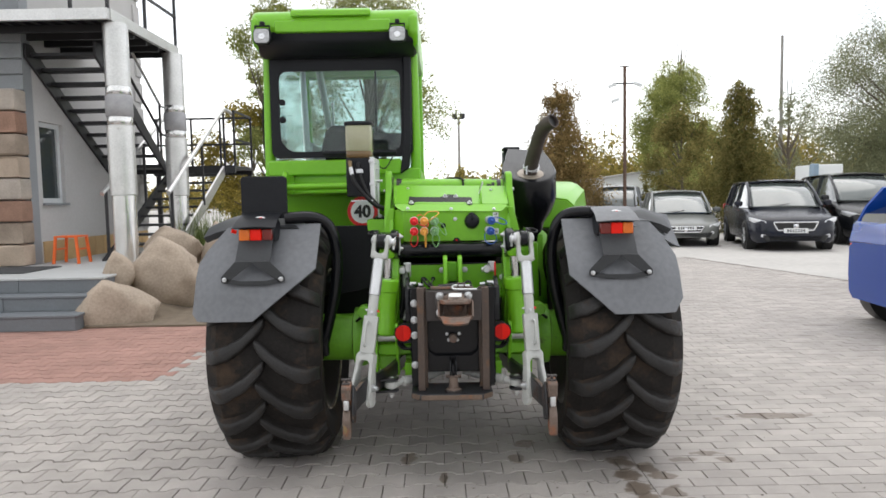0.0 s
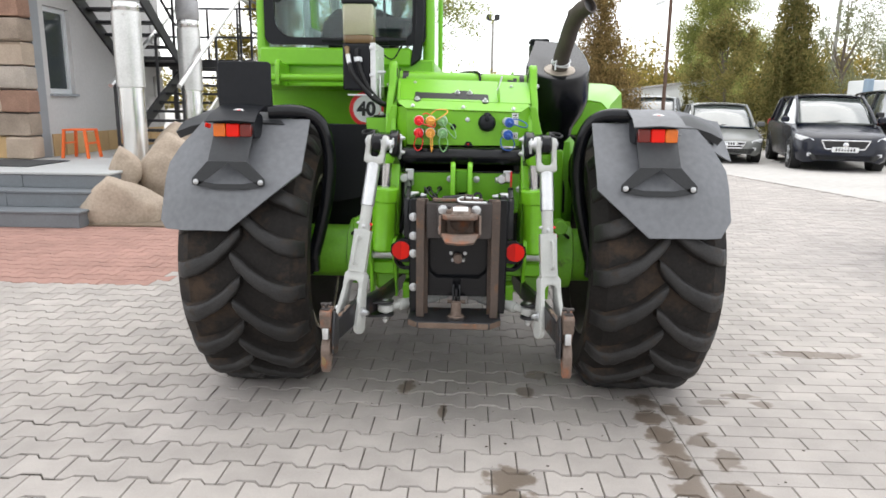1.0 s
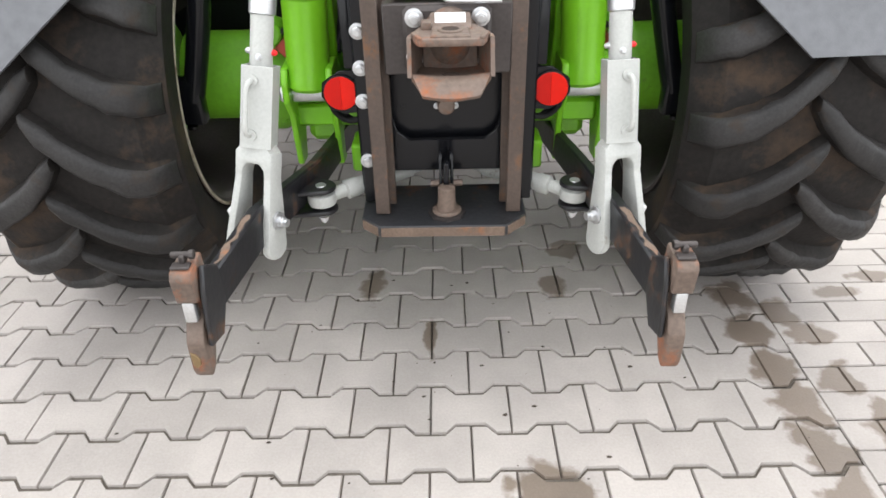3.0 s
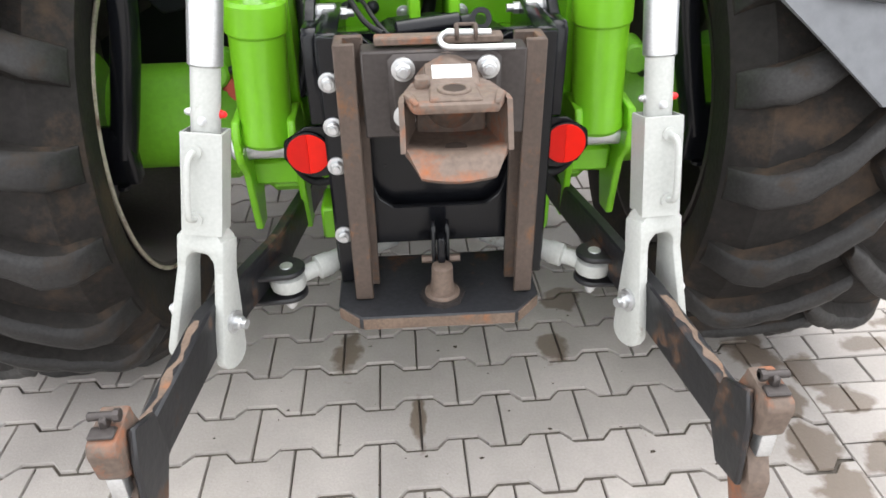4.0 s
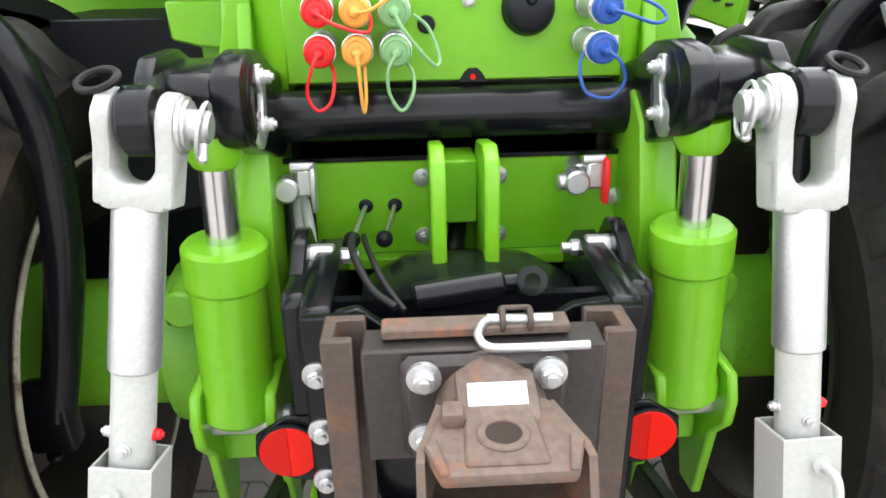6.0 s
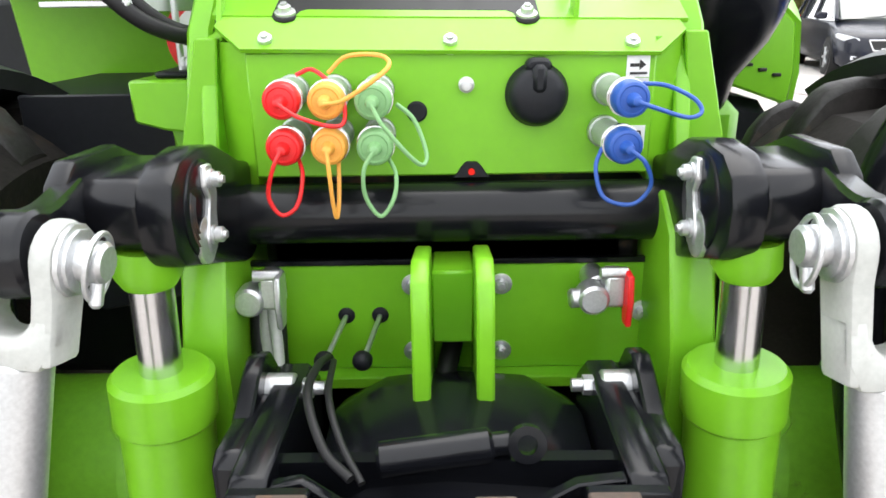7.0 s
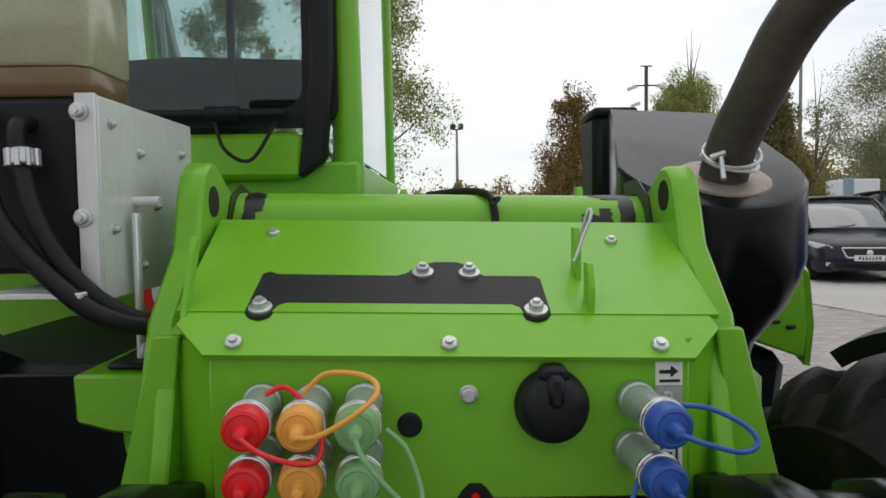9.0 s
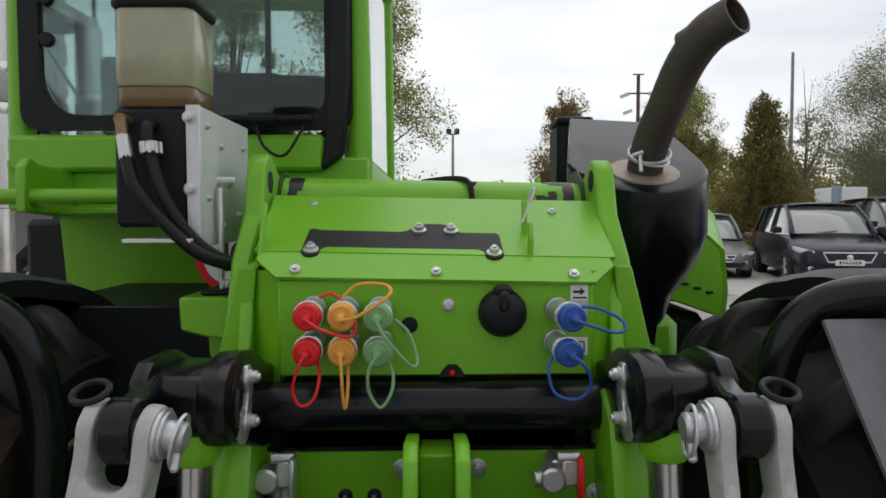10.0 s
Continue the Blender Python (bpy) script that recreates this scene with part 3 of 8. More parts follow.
tube(b, [(-0.215, 3.70, 1.00), (-0.205, 3.67, 0.95), (-0.198, 3.62, 0.90), (-0.21, 3.59, 0.84), (-0.225, 3.58, 0.78)], 0.008)
part("hose", b, WHITE_PAINT, machine, "pale grey hose")
b = bmesh.new()
tube(b, [(-0.222, 3.71, 1.01), (-0.224, 3.70, 0.97), (-0.22, 3.69, 0.94)], 0.012)
part("hose", b, WHITE_PAINT, machine, "pale grey hose")

# torsion tube and lift arms
b = bmesh.new()
cyl(b, (CX - 0.270, 3.735, 1.125), (CX + 0.282, 3.735, 1.125), 0.0405, seg=36)
part("torsion_tube", b, BLACK, machine, "glossy black cross tube")
LINKS = []
for sd, xt, xb in ((-1, -0.314, -0.394), (1, 0.370, 0.386)):
    hx = CX + sd * 0.206
    fc = CX + (-0.266 if sd < 0 else 0.278)
    b = bmesh.new()
    def across(a, c):
        return sorted((fc + sd * a, fc + sd * c))
    # flange plate: a hub round the tube, swept back to the blunt cylinder end
    hub_arc = [(3.735 + 0.068 * math.cos(radians(a)), 1.130 + 0.068 * math.sin(radians(a))) for a in range(-110, 91, 20)]
    prism(b, hub_arc + [(3.640, 1.238), (3.585, 1.246), (3.530, 1.241), (3.500, 1.222), (3.490, 1.194), (3.492, 1.158), (3.510, 1.134), (3.552, 1.120), (3.632, 1.094)], "x", *across(0.0, 0.038), 0.006, seg=2)
    turned(b, (fc - sd * 0.004, 3.572, 1.180), (sd, 0, 0), [(0, 0.050), (0.003, 0.054), (0.006, 0.054)], 36)
    # cross block and the upright outer ear
    prism(b, [(3.512, 1.152), (3.496, 1.168), (3.494, 1.208), (3.514, 1.228), (3.600, 1.234), (3.655, 1.216), (3.660, 1.164), (3.632, 1.148)], "x", *across(0.034, 0.102), 0.008, seg=2)
    prism(b, [(3.500, 1.160), (3.482, 1.186), (3.482, 1.226), (3.512, 1.248), (3.605, 1.246), (3.664, 1.222), (3.664, 1.168), (3.610, 1.146)], "x", *across(0.096, 0.120), 0.006, seg=2)
    secs = []
    for t, hh, ww in ((0.0, 0.034, 0.014), (0.30, 0.030, 0.014), (0.65, 0.027, 0.014), (1.0, 0.030, 0.015)):
        cxx = fc + sd * 0.108 + (xt - fc - sd * 0.108) * t
        cyy = 3.52 + (3.37 - 3.52) * t
        czz = 1.196 + 0.008 * t
        secs.append([(cxx - ww, cyy, czz - hh), (cxx + ww, cyy, czz - hh), (cxx + ww, cyy, czz + hh * 0.82), (cxx + ww * 0.7, cyy, czz + hh), (cxx - ww * 0.7, cyy, czz + hh), (cxx - ww, cyy, czz + hh * 0.82)])
    vs = [[b.verts.new(p) for p in q] for q in secs]
    for q, r in zip(vs, vs[1:]):
        for i in range(6):
            b.faces.new((q[i], q[(i + 1) % 6], r[(i + 1) % 6], r[i]))
    b.faces.new(vs[0])
    b.faces.new(vs[-1][::-1])
    cyl(b, (xt - 0.017, 3.362, 1.203), (xt + 0.017, 3.362, 1.203), 0.036, seg=22, bev=0.004)
    arm = part("lift_arm", b, BLACK, machine, "glossy black cast lift arm")
    fx = fc
    b = bmesh.new()
    prism(b, [(3.592, 1.226), (3.570, 1.228), (3.566, 1.205), (3.576, 1.190), (3.566, 1.172), (3.556, 1.150), (3.560, 1.132), (3.580, 1.130), (3.590, 1.150), (3.592, 1.172), (3.600, 1.190), (3.600, 1.212)], "x", sorted((fx, fx - sd * 0.009))[0], sorted((fx, fx - sd * 0.009))[1], 0.002)
    part("pin_keeper", b, ZINC, arm)
    for q in range(3):
        b = bmesh.new()
        ring(b, (fc - sd * 0.0042, 3.572, 1.180), (sd, 0, 0), 0.034 + q * 0.006, 0.0014, start=100, end=215)
        part("turning_groove", b, BLACK_WORN, arm)
    bolts(arm, [(fx - sd * 0.009, 3.583, 1.210), (fx - sd * 0.009, 3.572, 1.150)], (-sd, 0, 0), 0.009, 1.25)
    b = bmesh.new()
    turned(b, (fx + sd * 0.004, 3.566, 1.146), (-sd, 0, 0), [(0, 0.027), (0.009, 0.027), (0.011, 0.022)], 24)
    part("pin", b, ZINC, arm)
    # lift cylinder
    cxl = CX + sd * 0.330
    top, bot = Vector((cxl - sd * 0.012, 3.535, 1.13)), Vector((cxl + sd * 0.010, 3.545, 0.70))
    d = bot - top
    b = bmesh.new()
    turned(b, top + d * 0.30, d, [(0, 0.036), (0.001, 0.052), (0.008, 0.058), (0.060, 0.058), (0.066, 0.053), (0.24, 0.052), (0.25, 0.056), (0.275, 0.058), (0.285, 0.05)], 32)
    cl = part("lift_cylinder", b, GREEN, machine, "green hydraulic cylinder barrel")
    b = bmesh.new()
    cyl(b, top, top + d * 0.34, 0.0235, seg=28)
    part("piston_rod", b, CHROME, cl, "polished piston rod")
    b = bmesh.new()
    turned(b, top + Vector((0, 0, 0.02)), d, [(0, 0.034), (0.030, 0.036), (0.044, 0.028)], 24)
    part("rod_eye", b, GREEN, cl)
    # lower mounting ears
    for off in (-0.058, 0.050):
        b = bmesh.new()
        x0 = cxl + sd * 0.01 + off
        prism(b, [(3.50, 0.775), (3.485, 0.735), (3.49, 0.690), (3.53, 0.645), (3.555, 0.50), (3.61, 0.495), (3.66, 0.62), (3.66, 0.76), (3.58, 0.78)], "x", x0, x0 + 0.016, 0.003)
        part("cylinder_ear", b, GREEN, machine)
    b = bmesh.new()
    cyl(b, (cxl + sd * 0.01 - 0.075, 3.545, 0.70), (cxl + sd * 0.01 + 0.08, 3.545, 0.70), 0.022, seg=18, bev=0.004)
    part("pin", b, ZINC, machine)
    b = bmesh.new()
    box(b, CX + sd * 0.30 - 0.09, CX + sd * 0.30 + 0.09, 3.57, 3.72, 0.60, 0.66, 0.008)
    box(b, CX + sd * 0.215 - 0.03, CX + sd * 0.215 + 0.03, 3.50, 3.60, 0.50, 0.575, 0.006)
    part("lower_bracket", b, GREEN, machine)

    # adjustable lift link
    pt, pb = Vector((xt, 3.362, 1.203)), Vector((xb + sd * 0.009, 3.20, 0.532))
    ax = (pb - pt).normalized()
    L = (pb - pt).length
    side_v = Vector((1, 0, 0)) - ax * ax.x
    side_v.normalize()
    back = ax.cross(side_v).normalized()
    M = Matrix((( side_v.x, back.x, ax.x, pt.x), (side_v.y, back.y, ax.y, pt.y), (side_v.z, back.z, ax.z, pt.z), (0, 0, 0, 1)))
    b = bmesh.new()
    rise = 0.032 if sd < 0 else 0.007
    for s2 in (-1, 1):
        eye = [(0.032 * math.cos(radians(q)), -0.032 * math.sin(radians(q))) for q in range(-20, 201, 20)]
        prism(b, eye + [(-0.025, 0.03), (-0.022, 0.118 - rise), (0.022, 0.118 - rise), (0.025, 0.03)], "x", s2 * 0.0305 - 0.0095, s2 * 0.0305 + 0.0095, 0.005, M, seg=2)
    prism(b, [(x, z - rise) for x, z in ((-0.040, 0.060), (-0.023, 0.060), (-0.021, 0.082), (-0.012, 0.094), (0.012, 0.094), (0.021, 0.082), (0.023, 0.060), (0.040, 0.060), (0.040, 0.100), (0.031, 0.122), (-0.031, 0.122), (-0.040, 0.100))], "y", -0.024, 0.024, 0.006, M, seg=2)
    link = part("lift_link", b, WHITE_PAINT, machine, "white painted adjustable lift link")
    b = bmesh.new()
    turned(b, M @ Vector((-0.048, 0, 0)), side_v, [(0, 0.010), (0.004, 0.014), (0.092, 0.014), (0.096, 0.010)], 18)
    turned(b, M @ Vector((-sd * 0.040, 0, 0)), side_v * -sd, [(0, 0.030), (0.004, 0.030), (0.005, 0.026), (0.008, 0.026), (0.009, 0.0175), (0.026, 0.0175), (0.029, 0.014)], 12)
    turned(b, M @ Vector((sd * 0.039, 0, 0)), side_v * sd, [(0, 0.022), (0.004, 0.022), (0.005, 0.016)], 20)
    part("link_pin", b, ZINC, link)
    b = bmesh.new()
    ring(b, M @ Vector((-sd * 0.061, 0.0, 0.004)), side_v + ax * 0.12, 0.024, 0.0026, squash=(0.85, 1.2))
    turned(b, M @ Vector((-sd * 0.062, 0.002, 0.016)), ax, [(0, 0.0055), (0.018, 0.0055), (0.021, 0.003)], 12)
    part("lynch_pin", b, ZINC, link)
    b = bmesh.new()
    ring(b, M @ Vector((sd * 0.044, 0.004, -0.036)), Vector((0.30 * sd, -0.42, 1)), 0.021, 0.0042, squash=(1.25, 0.85))
    part("pull_loop", b, HOSE, link, "black pull ring")
    b = bmesh.new()
    turned(b, M @ Vector((0, 0, 0.118 - rise)), ax, [(0, 0.024), (0.004, 0.0275), (0.150 + rise * 0.75, 0.0275), (0.153 + rise * 0.75, 0.024)], 24)
    part("outer_tube", b, ZINC, link, "galvanised tube")
    b = bmesh.new()
    turned(b, M @ Vector((0, 0, 0.24)), ax, [(0, 0.0235), (0.22, 0.0235)], 24)
    part("inner_tube", b, WHITE_PAINT, link)
    bolts(link, [M @ Vector((0, 0.023, 0.345))], back, 0.006, 1.2)
    bolts(link, [M @ Vector((-0.023, 0, 0.335))], -side_v, 0.006, 1.2)
    b = bmesh.new()
    bolt(b, M @ Vector((0.023, 0, 0.335)), side_v, 0.006, 1.2)
    part("grease_cap", b, RED_CAP, link)
    b = bmesh.new()
    loops = []
    for a, zz in ((0.0325, 0.532), (0.0325, 0.363), (0.0315, 0.362), (0.029, 0.362), (0.029, 0.50)):
        loops.append([b.verts.new(M @ Vector((sx * a, sy * a, zz))) for sx, sy in ((-1, -1), (1, -1), (1, 1), (-1, 1))])
    for q, r in zip(loops, loops[1:]):
        for i in range(4):
            b.faces.new((q[i], q[(i + 1) % 4], r[(i + 1) % 4], r[i]))
    b.faces.new(loops[0])
    b.faces.new(loops[-1])
    part("square_sleeve", b, WHITE_PAINT, link)
    b = bmesh.new()
    hx2 = sd * 0.010
    tube(b, [M @ Vector(p) for p in ((hx2, 0.033, 0.392), (hx2 + sd * 0.004, 0.052, 0.398), (hx2 + sd * 0.006, 0.056, 0.42), (hx2 + sd * 0.006, 0.056, 0.475), (hx2 + sd * 0.004, 0.052, 0.498), (hx2, 0.033, 0.504))], 0.0055)
    for zz in (0.392, 0.504):
        cyl(b, M @ Vector((hx2, 0.032, zz)), M @ Vector((hx2, 0.038, zz)), 0.012, seg=16)
    part("sleeve_handle", b, WHITE_PAINT, link)
    # lower fork, open at the bottom, either side of the draft arm
    MF = M @ Matrix.Rotation(radians(-sd * 20), 4, "Z")
    b = bmesh.new()
    for s2 in (-1, 1):
        toe = [(0.031 * math.cos(radians(q)), 0.748 + 0.031 * math.sin(radians(q))) for q in range(0, 181, 20)]
        prism(b, toe + [(-0.028, 0.68), (-0.022, 0.60), (-0.022, 0.54), (0.022, 0.54), (0.022, 0.60), (0.028, 0.68)], "x", s2 * 0.036 - 0.0095, s2 * 0.036 + 0.0095, 0.005, MF, seg=2)
    prism(b, [(-0.026, 0.524), (0.026, 0.524), (0.040, 0.536), (0.0455, 0.558), (0.0455, 0.60), (0.027, 0.60), (0.025, 0.580), (0.014, 0.568), (-0.014, 0.568), (-0.025, 0.580), (-0.027, 0.60), (-0.0455, 0.60), (-0.0455, 0.558), (-0.040, 0.536)], "y", -0.023, 0.023, 0.006, MF, seg=2)
    fork_v = (MF.to_3x3() @ Vector((1, 0, 0))).normalized()
    Mi = MF.inverted()
    for v in b.verts:
        q = Mi @ v.co
        if q.z > 0.60:
            q.x += math.copysign((q.z - 0.60) * 0.075, q.x)
            q.y *= 1 + (q.z - 0.60) * 1.4
            v.co = MF @ q
    part("lower_fork", b, WHITE_PAINT, link)
    b = bmesh.new()
    bolts(link, [MF @ Vector((-sd * 0.052, 0, 0.69))], fork_v * -sd, 0.013, 1.6)
    bolts(link, [MF @ Vector((sd * 0.052, 0, 0.69))], fork_v * sd, 0.013, 1.6)
    cyl(b, MF @ Vector((-sd * 0.060, 0.0, 0.69)), MF @ Vector((-sd * 0.078, 0.0, 0.69)), 0.009, seg=12)
    part("fork_bolt", b, ZINC, link)

    # draft arm with hook end
    b = bmesh.new()
    hy = 2.80
    xh = -0.426 if sd < 0 else 0.415
    xa = CX + sd * 0.262
    pts = [(xa, 3.72, 0.545), (CX + sd * 0.325, 3.40, 0.54), (xb, 3.16, 0.535), (xh - sd * 0.006, 2.86, 0.550)]
    rows = [(0.034, 0.012), (0.040, 0.013), (0.046, 0.014), (0.040, 0.012)]
    vs = [[b.verts.new((x + sx * w, y, z + sz * h)) for sx, sz in ((-1, -1), (1, -1), (1, 1), (-1, 1))] for (x, y, z), (h, w) in zip(pts, rows)]
    for s, s2 in zip(vs, vs[1:]):
        for i in range(4):
            b.faces.new((s[i], s[(i + 1) % 4], s2[(i + 1) % 4], s2[i]))
    b.faces.new(vs[0])
    b.faces.new(vs[-1][::-1])
    finish(b)
    bevel_new(b, list(b.faces), 0.004)
    da = part("draft_arm", b, BLACK_WORN, machine, "worn black lower link arm with scuffed edges")
    b = bmesh.new()
    prism(b, [(y + 0.06, z - 0.005) for y, z in ((2.83, 0.605), (2.815, 0.648), (2.775, 0.652), (2.765, 0.635), (2.778, 0.600), (2.785, 0.565), (2.755, 0.545), (2.735, 0.515), (2.735, 0.455), (2.745, 0.432), (2.768, 0.440), (2.80, 0.490), (2.84, 0.520))],
          "x", xh - 0.0165, xh + 0.0165, 0.006, seg=2)
    hk = part("hook_end", b, RUST, da, "rusty cast hook end")
    b = bmesh.new()
    prism(b, [(2.800, 0.640), (2.808, 0.652), (2.870, 0.656), (2.880, 0.560), (2.840, 0.545), (2.832, 0.575), (2.806, 0.590)], "x", xh - 0.019, xh + 0.019, 0.005, seg=2)
    part("hook_head", b, RUST, da, "bare rusty steel head of the hook")
    b = bmesh.new()
    prism(b, [(2.800, 0.500), (2.815, 0.605), (2.835, 0.648), (2.900, 0.610), (2.905, 0.530), (2.860, 0.480)], "x", *sorted((xh - sd * 0.0215, xh - sd * 0.031)), 0.003)
    part("hook_cheek", b, BLACK_WORN, da)
    if sd < 0:
        b = bmesh.new()
        prism(b, [(xh - 0.012, 0.492), (xh - 0.004, 0.488), (xh + 0.004, 0.478), (xh + 0.003, 0.464), (xh - 0.005, 0.456), (xh - 0.011, 0.464)], "y", 2.7925, 2.7965, 0.001)
        part("paint_remnant", b, BRASS, hk)
    b = bmesh.new()
    box(b, xh - 0.011, xh + 0.011, 2.806, 2.828, 0.548, 0.590, 0.004, seg=2)
    part("latch_window", b, ZINC, da)
    b = bmesh.new()
    box(b, xh - 0.017, xh + 0.015, 2.812, 2.832, 0.653, 0.659, 0.002)
    prism(b, [(xh - 0.006, 0.656), (xh + 0.006, 0.656), (xh + 0.004, 0.672), (xh - 0.004, 0.672)], "y", 2.826, 2.842, 0.002)
    cyl(b, (xh - 0.020, 2.838, 0.669), (xh + 0.020, 2.838, 0.669), 0.0058, seg=12, bev=0.001)
    turned(b, (xh - sd * 0.012, 2.838, 0.669), (-sd, 0, 0), [(0, 0.0085), (0.007, 0.0085), (0.008, 0.006)], 8)
    part("latch", b, DARK_STEEL, da)
    # bare strip along the worn top edge of the arm
    b = bmesh.new()
    rng = random.Random(31 + sd)
    tops = []
    for q in range(13):
        u = 0.10 + 0.80 * q / 12
        base = Vector(pts[2]).lerp(Vector(pts[3]), u)
        hh = 0.046 + (0.040 - 0.046) * u
        w0, w1 = sorted((rng.uniform(-0.010, 0.001), rng.uniform(0.001, 0.0105)))
        tops.append([base + Vector((w0, 0, hh + 0.0004)), base + Vector((w1, 0, hh + 0.0004))])
    skin(b, tops, 0.0006)
    part("bare_edge", b, RUST_EDGE, da, "bare brown metal along the scuffed top edge")
    # stabiliser with ball end
    bp = Vector((CX + sd * 0.302, 3.335, 0.512))
    inn = Vector((CX + sd * 0.085, 3.46, 0.53))
    dd = (inn - bp).normalized()
    b = bmesh.new()
    turned(b, bp - Vector((0, 0, 0.017)), (0, 0, 1), [(0, 0.024), (0.004, 0.033), (0.017, 0.036), (0.030, 0.033), (0.034, 0.024)], 24)
    turned(b, bp + dd * 0.03, dd, [(0, 0.017), (0.03, 0.016), (0.034, 0.024), (0.06, 0.024), (0.064, 0.0215), (0.21, 0.0215), (0.215, 0.016), (0.26, 0.016)], 20)
    st = part("stabiliser", b, WHITE_PAINT, machine, "silver stabiliser rod with ball end")
    b = bmesh.new()
    turned(b, bp + Vector((0, 0, -0.045)), (0, 0, 1), [(0, 0.014), (0.075, 0.014), (0.08, 0.012)], 16)
    bolt(b, bp + Vector((0, 0, -0.050)), (0, 0, -1), 0.010, 1.3)
    part("ball_pin", b, ZINC, st)
    b = bmesh.new()
    for zz in (-0.034, 0.022):
        eye = [(bp.x - sd * 0.036 * math.cos(radians(a)), bp.y + 0.036 * math.sin(radians(a))) for a in range(-80, 81, 16)]
        prism(b, eye + [(bp.x + sd * 0.060, bp.y + 0.085), (bp.x + sd * 0.072, bp.y - 0.040)], "z", bp.z + zz, bp.z + zz + 0.011, 0.003)
    part("ball_bracket", b, BLACK_WORN, machine)
    # red reflector on its black lug
    rx = CX + sd * 0.2425
    b = bmesh.new()
    turned(b, (rx, 3.412, 0.745), (0, -1, 0), [(0, 0.0415), (0.005, 0.0415), (0.006, 0.040)], 40)
    rf = part("reflector", b, PLASTIC, machine)
    # the left half returns less light; this is put into a deeper red
    for h, mm in ((-1, RED_LENS_DEEP), (1, RED_LENS)):
        b = bmesh.new()
        prism(b, [(rx + 0.0395 * math.cos(radians(90 - h * a)), 0.745 + 0.0395 * math.sin(radians(90 - h * a))) for a in range(0, 181, 9)], "y", 3.404, 3.4075, 0.0008)
        part("lens", b, mm, rf, "half of a round red reflector lens")
    b = bmesh.new()
    prism(b, [(CX + sd * 0.155, 0.80), (CX + sd * 0.245, 0.795), (CX + sd * 0.286, 0.768), (CX + sd * 0.290, 0.735), (CX + sd * 0.272, 0.705), (CX + sd * 0.240, 0.692), (CX + sd * 0.155, 0.70)], "y", 3.414, 3.422, 0.002)
    part("reflector_lug", b, BLACK, machine)
    b = bmesh.new()
    tube(b, [(rx + sd * 0.02, 3.44, 0.74), (rx + sd * 0.03, 3.46, 0.69), (rx, 3.47, 0.655), (rx - sd * 0.05, 3.46, 0.665)], 0.008)
    tube(b, [(rx + sd * 0.0, 3.45, 0.72), (rx + sd * 0.01, 3.47, 0.68), (rx - sd * 0.02, 3.48, 0.65), (rx - sd * 0.07, 3.47, 0.655)], 0.006)
    part("cable", b, HOSE, machine)

# pick-up hitch ladder
for sd in (-1, 1):
    b = bmesh.new()
    x0, x1 = sorted((CX + sd * 0.168, CX + sd * 0.205))
    prism(b, [(3.366, 0.50), (3.366, 0.960), (3.38, 0.974), (3.60, 0.974), (3.65, 0.93), (3.62, 0.70), (3.50, 0.52)], "x", x0, x1, 0.004)
    part("hitch_side_plate", b, BLACK, machine)
    b = bmesh.new()
    prism(b, [(3.41, 0.80), (3.41, 0.960), (3.425, 0.972), (3.62, 0.960), (3.66, 0.90), (3.62, 0.80)], "x", sorted((CX + sd * 0.205, CX + sd * 0.232))[0], sorted((CX + sd * 0.205, CX + sd * 0.232))[1], 0.003)
    part("hitch_gusset", b, BLACK, machine)
    b = bmesh.new()
    x0, x1 = sorted((CX + sd * 0.136, CX + sd * 0.170))
    xi, xo = (x0, x1) if sd > 0 else (x1, x0)
    prism(b, [(xo, 3.29), (xi, 3.29), (xi, 3.302), (xo - sd * 0.014, 3.302), (xo - sd * 0.014, 3.338), (xi - sd * 0.012, 3.338), (xi - sd * 0.012, 3.35), (xo, 3.35)], "z", 0.488, 0.979, 0.002)
    part("hitch_rail", b, RUST_BROWN, machine, "brown weathered steel channel rail")
    b = bmesh.new()
    x0, x1 = sorted((CX + sd * 0.125, CX + sd * 0.200))
    box(b, x0, x1, 3.352, 3.366, 0.49, 0.974, 0.002)
    part("rail_flange", b, BLACK, machine)
    for zz in (0.90, 0.82, 0.745, 0.60) if sd < 0 else ():
        part("bolt", bolt(bmesh.new(), (CX + sd * 0.186, 3.352, zz), (0, -1, 0), 0.012, 1.45), ZINC, machine)
    b = bmesh.new()
    cyl(b, (CX + sd * 0.178, 3.56, 0.962), (CX + sd * 0.222, 3.56, 0.962), 0.018, seg=20, bev=0.003)
    cyl(b, (CX + sd * 0.158, 3.56, 0.962), (CX + sd * 0.178, 3.56, 0.962), 0.012, seg=6)
    cyl(b, (CX + sd * 0.145, 3.56, 0.962), (CX + sd * 0.158, 3.56, 0.962), 0.008, seg=12)
    part("clamp_bolt", b, ZINC, machine)
    b = bmesh.new()
    prism(b, [(3.44, 0.94), (3.53, 0.992), (3.56, 1.004), (3.59, 0.996), (3.64, 0.93)], "x", sorted((CX + sd * 0.212, CX + sd * 0.234))[0], sorted((CX + sd * 0.212, CX + sd * 0.234))[1], 0.003)
    part("clamp_lug", b, BLACK, machine)
b = bmesh.new()
box(b, CX - 0.17, CX + 0.17, 3.42, 3.436, 0.565, 0.96, 0.0)
prism(b, [(CX - 0.17, 0.70), (CX - 0.17, 0.555), (CX + 0.17, 0.555), (CX + 0.17, 0.70), (CX + 0.13, 0.70), (CX + 0.115, 0.655), (CX + 0.09, 0.635), (CX - 0.09, 0.635), (CX - 0.115, 0.655), (CX - 0.13, 0.70)], "y", 3.385, 3.40, 0.002)
